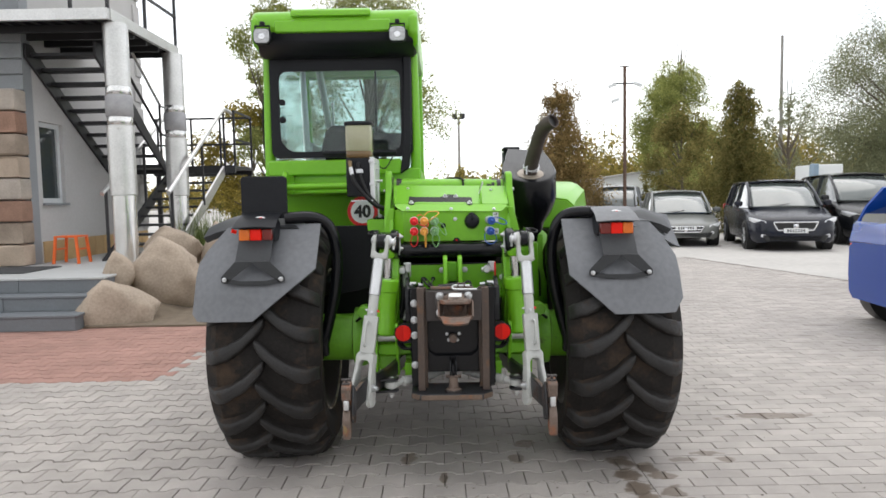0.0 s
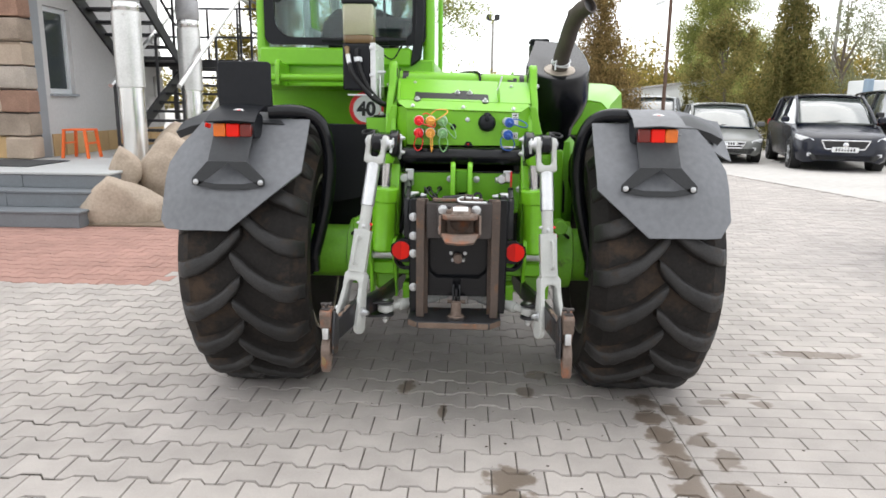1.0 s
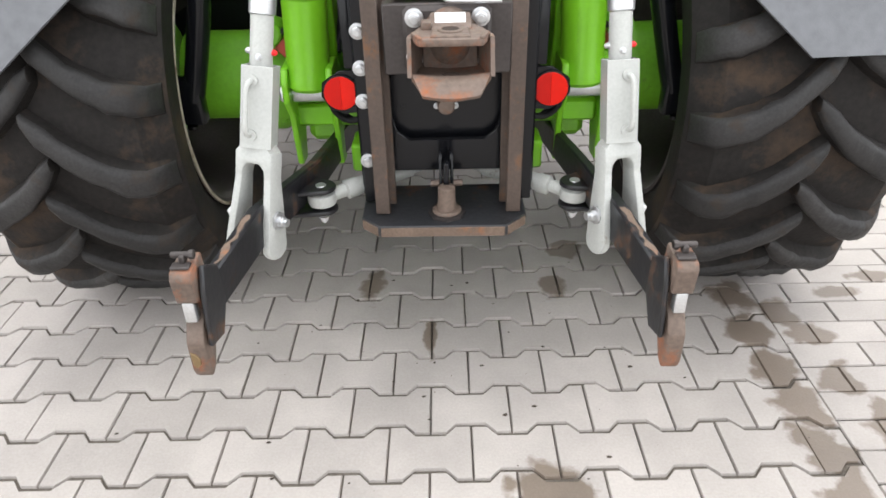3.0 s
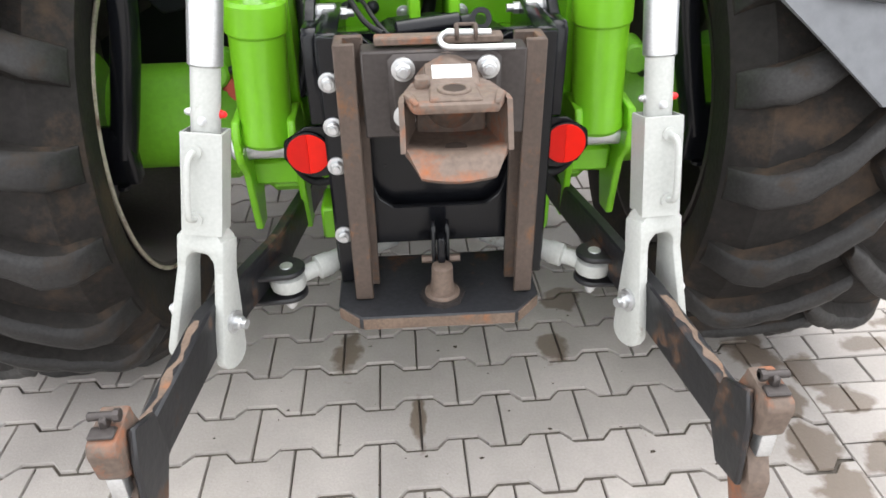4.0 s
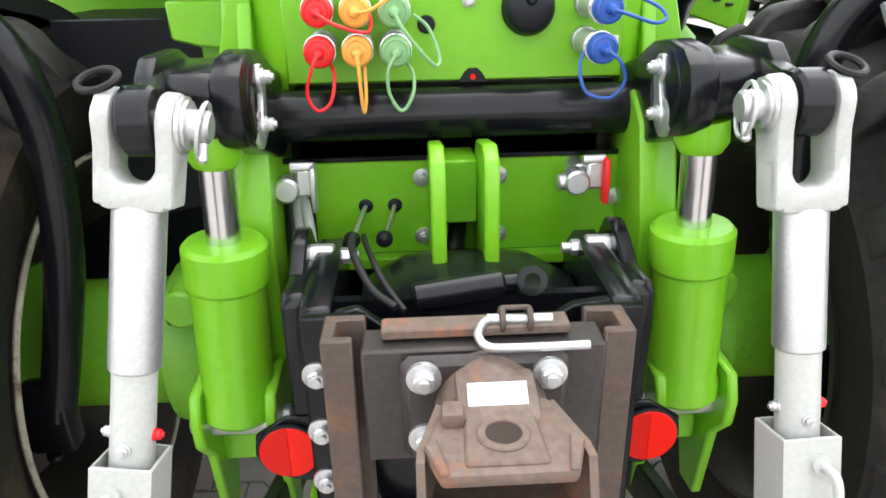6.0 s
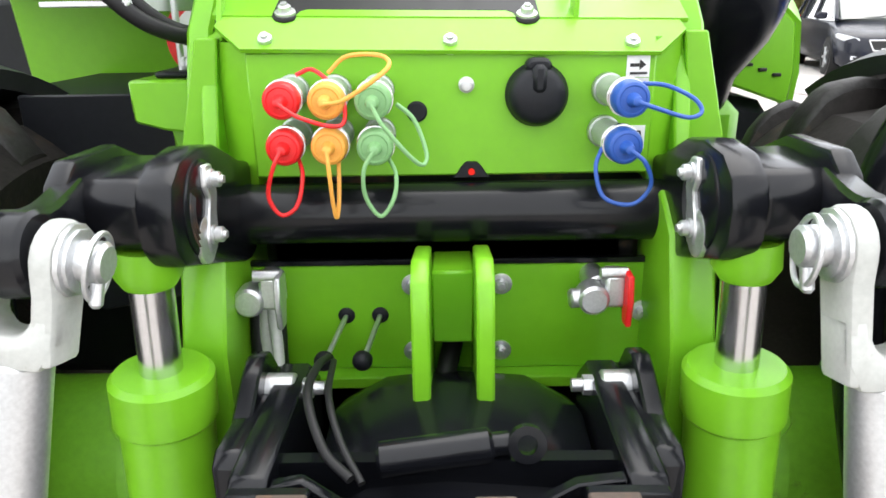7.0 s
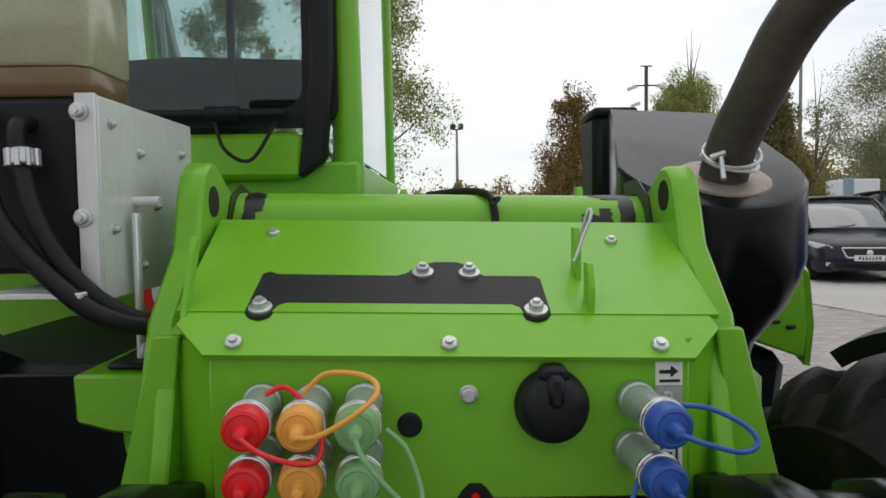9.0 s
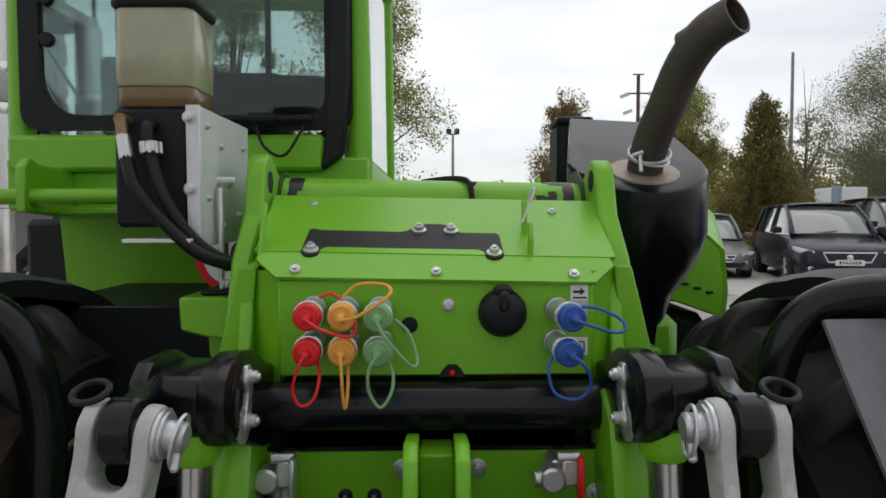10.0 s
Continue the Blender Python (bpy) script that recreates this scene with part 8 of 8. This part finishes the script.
        box(b, sx * hw * 1.0 - 0.02, sx * hw * 1.0 + sx * 0.17 if sx > 0 else sx * hw + 0.02, L * 0.27, L * 0.27 + 0.10, belt, belt + 0.14, 0.03) if sx > 0 else box(b, -hw - 0.17, -hw + 0.02, L * 0.27, L * 0.27 + 0.10, belt, belt + 0.14, 0.03)
        part("mirror", b, paint_mat, t)
        # head lamp
        b = bmesh.new()
        prism(b, [(sx * hw * 0.60, nose * 0.79), (sx * hw * 0.86, nose * 0.80), (sx * hw * 0.97, nose * 0.90), (sx * hw * 0.97, nose * 1.01), (sx * hw * 0.66, nose * 0.90)], "y", 0.00, 0.40, 0.02)
        for v in b.verts:
            v.co.y += 0.30 * (abs(v.co.x) / hw) ** 3 - 0.05
        part("head_lamp", b, HEAD_GLASS, t)
        b = bmesh.new()
        box(b, sx * hw * 0.70 - 0.07, sx * hw * 0.70 + 0.07, 0.02, 0.10, 0.33, 0.40, 0.01)
        part("fog_lamp", b, CLEAR_LENS, t)
        b = bmesh.new()
        prism(b, [(L - 0.16, belt * 0.86), (L - 0.02, belt * 0.88), (L - 0.06, belt * 1.02), (L - 0.30, belt * 1.04), (L - 0.26, belt * 0.95)], "x", sorted((sx * hw * 0.66, sx * hw * 0.94))[0], sorted((sx * hw * 0.66, sx * hw * 0.94))[1], 0.03)
        part("tail_lamp", b, RED_LENS, t)
        for y in (L * 0.185, L * rear):
            b = bmesh.new()
            cyl(b, (sx * (hw + 0.004), y, 0.33), (sx * (hw - 0.22), y, 0.33), 0.385, seg=30)
            part("wheel_arch", b, SIGN_BLACK, t)
            b = bmesh.new()
            turned(b, (sx * (hw - 0.20), y, 0.325), (sx, 0, 0), [(0, 0.22), (0, 0.31), (0.02, 0.325), (0.19, 0.325), (0.215, 0.31), (0.218, 0.225), (0.20, 0.22)], 30, closed=True)
            wh = part("wheel", b, CAR_TYRE, t)
            b = bmesh.new()
            turned(b, (sx * (hw - 0.02), y, 0.325), (sx, 0, 0), [(0, 0.215), (0.012, 0.225), (0.02, 0.215), (0.012, 0.19)], 26)
            for q in range(5):
                a = 2 * math.pi * q / 5
                tube(b, [(sx * (hw + 0.008), y, 0.325), (sx * (hw + 0.006), y + 0.20 * math.cos(a), 0.325 + 0.20 * math.sin(a))], 0.026, seg=6, smooth=False)
            cyl(b, (sx * (hw - 0.02), y, 0.325), (sx * (hw + 0.02), y, 0.325), 0.045, seg=14)
            part("rim", b, ALLOY, wh)
    b = bmesh.new()
    prism(b, [(-hw * 0.50, nose * 0.86), (hw * 0.50, nose * 0.86), (hw * 0.42, nose * 0.62), (-hw * 0.42, nose * 0.62)], "y", -0.012, 0.05, 0.01)
    part("grille", b, SIGN_BLACK, t)
    b = bmesh.new()
    top, low = [(-hw * 0.50, 0.0, nose * 0.865), (0, -0.022, nose * 0.865), (hw * 0.50, 0.0, nose * 0.865)], [(-hw * 0.40, 0.0, nose * 0.63), (0, -0.022, nose * 0.625), (hw * 0.40, 0.0, nose * 0.63)]
    for pts in (top, low, [top[0], low[0]], [top[2], low[2]]):
        tube(b, pts, 0.017, seg=6, n=4, smooth=len(pts) > 2)
    if not tall:
        tube(b, [(-hw * 0.46, -0.012, nose * 0.745), (0, -0.034, nose * 0.735), (hw * 0.46, -0.012, nose * 0.745)], 0.016, seg=6, n=4)
    turned(b, (0, -0.012, nose * 0.745), (0, -1, 0), [(0, 0.062), (0.018, 0.060), (0.022, 0.050)], 20)
    part("grille_trim", b, CHROME, t)
    b = bmesh.new()
    prism(b, [(-hw * 0.75, 0.38), (hw * 0.75, 0.38), (hw * 0.66, 0.24), (-hw * 0.66, 0.24)], "y", 0.0, 0.06, 0.015)
    part("lower_intake", b, SIGN_BLACK, t)
    b = bmesh.new()
    box(b, -0.26, 0.26, -0.030, -0.016, 0.43, 0.54, 0.003)
    pl = part("number_plate", b, WHITE, t)
    for q in range(7):
        b = bmesh.new()
        box(b, -0.19 + q * 0.058, -0.155 + q * 0.058, -0.033, -0.030, 0.455, 0.515)
        part("plate_bar", b, SIGN_BLACK, pl)
    b = bmesh.new()
    tube(b, [(-hw * 0.60, yb + 0.06, belt + 0.02), (-hw * 0.1, yb + 0.02, belt + 0.03), (hw * 0.1, yb + 0.06, belt + 0.06)], 0.012, seg=6)
    part("wiper", b, SIGN_BLACK, t)
    t.matrix_world = m
    return t


car(pose(8.20, 16.05, 0, 0, 0, -14), 4.85, 1.90, 1.67, paint("navy_car_paint", (0.007, 0.009, 0.018)), "dark navy people carrier parked nose out", tall=1)
car(pose(6.36, 18.05, 0, 0, 0, -12), 4.60, 1.81, 1.45, paint("grey_car_paint", (0.17, 0.175, 0.165)), "grey saloon parked nose out", 0)
car(pose(11.10, 17.15, 0, 0, 0, -10), 4.80, 1.92, 1.84, paint("black_car_paint", (0.010, 0.011, 0.013)), "black off-road car parked nose out", tall=1)
car(pose(5.75, 23.6, 0, 0, 0, -20), 4.50, 1.82, 1.68, paint("silver_car_paint", (0.30, 0.31, 0.32)), "pale silver car parked by the fence", 0)
car(pose(8.50, 6.25, 0, 0, 0, 84), 4.25, 1.78, 1.48, paint("blue_car_paint", (0.006, 0.055, 0.32)), "bright blue hatchback seen from its tail", 0, rear=0.872, quarter=True)

# ---- block paving ----
def paver_material(name, colour, per_object):
    m = material(name, colour, 0.82, vary=0.0)
    n, l = m.node_tree.nodes, m.node_tree.links
    bs = n["Principled BSDF"]
    g = n.new("ShaderNodeNewGeometry")
    pos = g.outputs["Position"]
    def noise_at(scale, detail=5.0):
        q = n.new("ShaderNodeTexNoise")
        q.inputs["Scale"].default_value, q.inputs["Detail"].default_value = scale, detail
        l.new(pos, q.inputs["Vector"])
        return q.outputs["Fac"]
    def rng(src, a, b2, c, d):
        q = n.new("ShaderNodeMapRange")
        for key, v in (("From Min", a), ("From Max", b2), ("To Min", c), ("To Max", d)):
            q.inputs[key].default_value = v
        l.new(src, q.inputs["Value"])
        return q.outputs["Result"]
    def op(kind, a, b2):
        q = n.new("ShaderNodeMath")
        q.operation = kind
        for i, s in enumerate((a, b2)):
            if isinstance(s, (int, float)):
                q.inputs[i].default_value = s
            else:
                l.new(s, q.inputs[i])
        return q.outputs[0]
    tone = op("MULTIPLY", rng(noise_at(0.55), 0.3, 0.7, 0.86, 1.12), rng(noise_at(5.5), 0.3, 0.7, 0.90, 1.09))
    tone = op("MULTIPLY", tone, rng(noise_at(160, 3.0), 0.25, 0.75, 0.93, 1.06))
    rnd = n.new("ShaderNodeObjectInfo").outputs["Random"] if per_object else g.outputs["Random Per Island"]
    tone = op("MULTIPLY", tone, rng(rnd, 0, 1, 0.91, 1.08))
    # damp patches left by drips and the trail from the rear wheel
    wob = rng(noise_at(13.0, 8.0), 0.0, 1.0, -0.15, 0.15)
    wet = None
    for cx0, cy0, rx, ry in ((0.235, 2.88, 0.085, 0.085), (0.235, 2.72, 0.085, 0.10), (0.90, 3.61, 0.06, 0.08), (0.885, 3.43, 0.055, 0.09), (0.895, 3.27, 0.055, 0.09), (0.90, 3.12, 0.06, 0.09), (0.90, 2.98, 0.055, 0.09), (0.895, 2.84, 0.06, 0.09),
                             (0.895, 2.66, 0.055, 0.11), (1.01, 3.51, 0.05, 0.06), (1.06, 3.41, 0.07, 0.05), (1.05, 3.23, 0.05, 0.06), (1.10, 3.06, 0.06, 0.08), (1.05, 2.81, 0.09, 0.09), (1.23, 3.61, 0.07, 0.03), (1.38, 3.70, 0.08, 0.03),
                             (1.45, 3.61, 0.05, 0.03), (-0.22, 3.70, 0.035, 0.08), (-0.034, 3.43, 0.018, 0.07), (0.35, 3.68, 0.04, 0.06), (0.43, 3.90, 0.06, 0.05), (1.35, 2.6, 0.12, 0.06), (1.2, 2.4, 0.10, 0.12), (2.0, 4.3, 0.25, 0.05)):
        sub = n.new("ShaderNodeVectorMath")
        sub.operation = "SUBTRACT"
        sub.inputs[1].default_value = (cx0, cy0, 0)
        l.new(pos, sub.inputs[0])
        sc = n.new("ShaderNodeVectorMath")
        sc.operation = "MULTIPLY"
        sc.inputs[1].default_value = (0.12 / rx, 0.12 / ry, 0)
        l.new(sub.outputs["Vector"], sc.inputs[0])
        ln = n.new("ShaderNodeVectorMath")
        ln.operation = "LENGTH"
        l.new(sc.outputs["Vector"], ln.inputs[0])
        f = rng(op("ADD", ln.outputs["Value"], wob), 0.105, 0.14, 1.0, 0.0)
        wet = f if wet is None else op("MAXIMUM", wet, f)
        vm = n.new("ShaderNodeVectorMath")
    vm.operation = "SCALE"
    vm.inputs[0].default_value = colour
    l.new(tone, vm.inputs["Scale"])
    damp = n.new("ShaderNodeMixRGB")
    damp.blend_type = "MULTIPLY"
    damp.inputs["Color2"].default_value = (0.46, 0.40, 0.34, 1)
    l.new(wet, damp.inputs["Fac"])
    l.new(vm.outputs["Vector"], damp.inputs["Color1"])
    l.new(damp.outputs["Color"], bs.inputs["Base Color"])
    l.new(rng(wet, 0, 1, 0.85, 0.48), bs.inputs["Roughness"])
    bp = n.new("ShaderNodeBump")
    bp.inputs["Strength"].default_value, bp.inputs["Distance"].default_value = 0.35, 0.003
    l.new(noise_at(190, 4.0), bp.inputs["Height"])
    l.new(bp.outputs["Normal"], bs.inputs["Normal"])
    return m


PAVE = paver_material("grey_paver", (0.395, 0.362, 0.336), True)
PAVE_FIELD = paver_material("grey_paver_field", (0.395, 0.362, 0.336), False)
PAVE_RED = paver_material("red_paver", (0.34, 0.195, 0.160), False)
PX, PY = 0.2005, 0.1415
HE, HM = 0.0815, 0.0525
def i_shape(shrink):
    """Outline of one double-T block about its centre."""
    a = PX / 2 - shrink
    return [(-a, -HE + shrink), (-0.062, -HE + shrink), (-0.036, -HM + shrink), (0.036, -HM + shrink), (0.062, -HE + shrink), (a, -HE + shrink),
            (a, HE - shrink), (0.062, HE - shrink), (0.036, HM - shrink), (-0.036, HM - shrink), (-0.062, HE - shrink), (-a, HE - shrink)]


ring_low, ring_top = i_shape(0.0018), i_shape(0.0040)
TOPS = [(x, y, 0.0) for x, y in ring_top]
LOWS = [(x, y, -0.005) for x, y in ring_low]
BASE = [(x, y, -0.035) for x, y in ring_low]
PV = np.array(TOPS + LOWS + BASE)
PF = [tuple(range(12))] + [(i + 12, (i + 1) % 12 + 12, (i + 1) % 12, i) for i in range(12)] + [(i + 24, (i + 1) % 12 + 24, (i + 1) % 12 + 12, i + 12) for i in range(12)]


def edge_x(y):
    """Where the paving ends against the concrete apron."""
    return 5.27 + (15.3 - y) * 0.217


def spots(x0, x1, y0, y1, keep):
    out = []
    for r in range(int((y0 - 3.141) / PY) - 1, int((y1 - 3.141) / PY) + 2):
        y = 3.141 + r * PY
        for c in range(int(x0 / PX) - 2, int(x1 / PX) + 2):
            x = -0.032 + PX / 2 + c * PX + (PX / 2 if r % 2 else 0.0)
            if x0 <= x <= x1 and y0 <= y <= y1 and keep(x, y):
                out.append((x, y))
    return out


def near(x, y):
    return -1.45 < x < 0.88 and 2.25 < y < 4.75


def red(x, y):
    return x < -2.33 and y > 5.43


def covered(x, y):
    return x < -4.1 and y > 7.7


def field(name, pts, mat, seed):
    rng = np.random.RandomState(seed)
    n = len(pts)
    off = np.zeros((n, 1, 3))
    off[:, 0, :2] = np.array(pts)
    off[:, 0, 2] = rng.uniform(-0.0025, 0.0010, n)
    V = (PV[None] + off).reshape(-1, 3)
    faces = []
    for i in range(n):
        o = 36 * i
        faces += [tuple(v + o for v in f) for f in PF[:13]]
    me = bpy.data.meshes.new(name)
    me.from_pydata(V.tolist(), [], faces)
    me.materials.append(mat)
    return new(name, me)


pavement = thing("pavement", (0, 3.5, 0), "grey interlocking double-T concrete block paving with damp stains", "pavement", kind="structure")
far_pts = spots(-9.0, 9.5, -6.0, 15.3, lambda x, y: not near(x, y) and not red(x, y) and not covered(x, y) and x < 0.88 and x < edge_x(y))
fob = tagged(field("paver_field", far_pts, PAVE_FIELD, 1), "grey block paving around the machine", kind="stuff")
fob.parent = pavement
fob.matrix_parent_inverse = Matrix.Translation((0, -3.5, 0))
red_pts = spots(-9.0, -2.33, 5.43, 12.0, lambda x, y: red(x, y) and not covered(x, y) and not (x < -2.6 and y > 9.0))
rob = tagged(field("red_paver_field", red_pts, PAVE_RED, 2), "red block paving before the entrance steps", kind="stuff")
rob.parent = pavement
rob.matrix_parent_inverse = Matrix.Translation((0, -3.5, 0))
b = bmesh.new()
vs = [b.verts.new(p) for p in PV.tolist()]
for f in PF:
    b.faces.new([vs[i] for i in f])
paver_me = mesh_of("paver", b, PAVE)
prng = random.Random(6)
for x, y in spots(-1.45, 0.9, 2.25, 4.85, near):
    ob = new("paver", paver_me)
    ob.parent = pavement
    ob.matrix_parent_inverse = Matrix.Translation((0, -3.5, 0))
    ob.location = (x, y, prng.uniform(-0.0022, 0.001))
    ob.rotation_euler = (prng.uniform(-0.006, 0.006), prng.uniform(-0.006, 0.006), prng.uniform(-0.004, 0.004))
# half blocks that square off every other row, and the plain rectangular paving beyond
def half_rows():
    out = []
    for r in range(-66, 87):
        y = 3.141 + r * PY
        if -6.0 <= y <= 15.3 and r % 2:
            out.append((0.968, y))
    return out


def half_piece(cx, y0, z0):
    """The left half of a block, cut straight along the border."""
    outs = []
    for shrink, z in ((0.0040, z0), (0.0018, z0 - 0.005)):
        a = PX / 2 - shrink
        outs.append([(cx - PX / 2 + shrink, y0 - HE + shrink, z), (cx - PX / 2 + 0.038, y0 - HE + shrink, z), (cx - PX / 2 + 0.064, y0 - HM + shrink, z), (cx - shrink, y0 - HM + shrink, z),
                     (cx - shrink, y0 + HM - shrink, z), (cx - PX / 2 + 0.064, y0 + HM - shrink, z), (cx - PX / 2 + 0.038, y0 + HE - shrink, z), (cx - PX / 2 + shrink, y0 + HE - shrink, z)])
    return outs


def pieces(name, made, mat, label):
    V, Fc = [], []
    for top, low in made:
        o, k = len(V), len(top)
        V += top + low
        Fc.append(tuple(range(o, o + k)))
        Fc += [(o + k + i, o + k + (i + 1) % k, o + (i + 1) % k, o + i) for i in range(k)]
    me = bpy.data.meshes.new(name)
    me.from_pydata(V, [], Fc)
    me.materials.append(mat)
    ob = tagged(new(name, me), label, kind="stuff")
    ob.parent = pavement
    ob.matrix_parent_inverse = Matrix.Translation((0, -3.5, 0))
    return ob


pieces("half_paver_row", [half_piece(x, y, prng.uniform(-0.002, 0.001)) for x, y in half_rows()], PAVE_FIELD, "cut half blocks along the paving border")
RX, RY = 0.2005, 0.0975
rect_far, rect_near = [], []
for r in range(-95, 124):
    y = 3.274 + (r + 0.5) * RY
    for c in range(0, 48):
        x = 0.968 + (c + 0.5) * RX + (RX / 2 if r % 2 else 0.0)
        if y < -6.0 or y > 15.3 or x > edge_x(y):
            continue
        (rect_near if x < 1.75 and 2.4 < y < 3.95 else rect_far).append((x, y))


def rect_piece(x, y, z0, w=RX):
    out = []
    for shrink, z in ((0.0040, z0), (0.0018, z0 - 0.005)):
        out.append([(x - w / 2 + shrink, y - RY / 2 + shrink, z), (x + w / 2 - shrink, y - RY / 2 + shrink, z), (x + w / 2 - shrink, y + RY / 2 - shrink, z), (x - w / 2 + shrink, y + RY / 2 - shrink, z)])
    return out


made = [rect_piece(x, y, prng.uniform(-0.0025, 0.001)) for x, y in rect_far]
made += [rect_piece(0.968 + RX / 4, 3.274 + (r + 0.5) * RY, prng.uniform(-0.002, 0.001), RX / 2) for r in range(-95, 123, 2)]
pieces("rectangular_paver_field", made, PAVE_FIELD, "plain rectangular grey block paving beside the machine")
b = bmesh.new()
top, low = rect_piece(0, 0, 0.0)
vt, vl = [b.verts.new(p) for p in top], [b.verts.new(p) for p in low]
b.faces.new(vt)
for i in range(4):
    b.faces.new((vl[i], vl[(i + 1) % 4], vt[(i + 1) % 4], vt[i]))
rect_me = mesh_of("rectangular_paver", b, PAVE)
for x, y in rect_near:
    ob = new("rectangular_paver", rect_me)
    ob.parent = pavement
    ob.matrix_parent_inverse = Matrix.Translation((0, -3.5, 0))
    ob.location = (x, y, prng.uniform(-0.0022, 0.001))
    ob.rotation_euler = (prng.uniform(-0.008, 0.008), prng.uniform(-0.006, 0.006), prng.uniform(-0.006, 0.006))
# plain concrete apron under the parked cars
b = bmesh.new()
prism(b, [(edge_x(-6) + 0.1, -6), (edge_x(15.3) + 0.1, 15.3), (-60, 15.4), (-60, 130), (140, 130), (140, -6)], "z", -0.10, -0.004)
solid("apron", b, material("worn_concrete_apron", (0.47, 0.45, 0.425), 0.9, vary=0.16, scale=0.5, bump=0.3, bump_scale=60, dirt=(0.28, 0.27, 0.25), dirt_amount=0.15, dirt_scale=0.4), "worn pale concrete yard surface", "yard", kind="structure")

# crumbs of soil and rubber dropped below the linkage
crng = random.Random(21)
vsx, fsx = [], []
for k in range(95):
    if k < 60:
        x, y, s = crng.gauss(0.1, 0.42), crng.gauss(3.35, 0.35), crng.uniform(0.001, 0.0045) * crng.uniform(0.5, 1.2)
    else:
        x, y, s = crng.uniform(-1.5, 2.2), crng.uniform(1.2, 4.4), crng.uniform(0.001, 0.005)
    o, a = len(vsx), crng.uniform(0, 6.28)
    for q in range(5):
        rr = s * crng.uniform(0.6, 1.4)
        vsx.append((x + math.cos(a + q * 1.257) * rr * 1.5, y + math.sin(a + q * 1.257) * rr, 0.0016))
    vsx.append((x, y, 0.002 + s * 0.7))
    fsx += [(o + q, o + (q + 1) % 5, o + 5) for q in range(5)]
me = bpy.data.meshes.new("soil_crumbs")
me.from_pydata(vsx, [], fsx)
me.materials.append(material("dropped_soil", (0.055, 0.042, 0.032), 0.95, vary=0.4, scale=30))
tagged(new("soil_crumbs", me), "dark crumbs of soil dropped on the paving", "soil crumbs", kind="stuff")
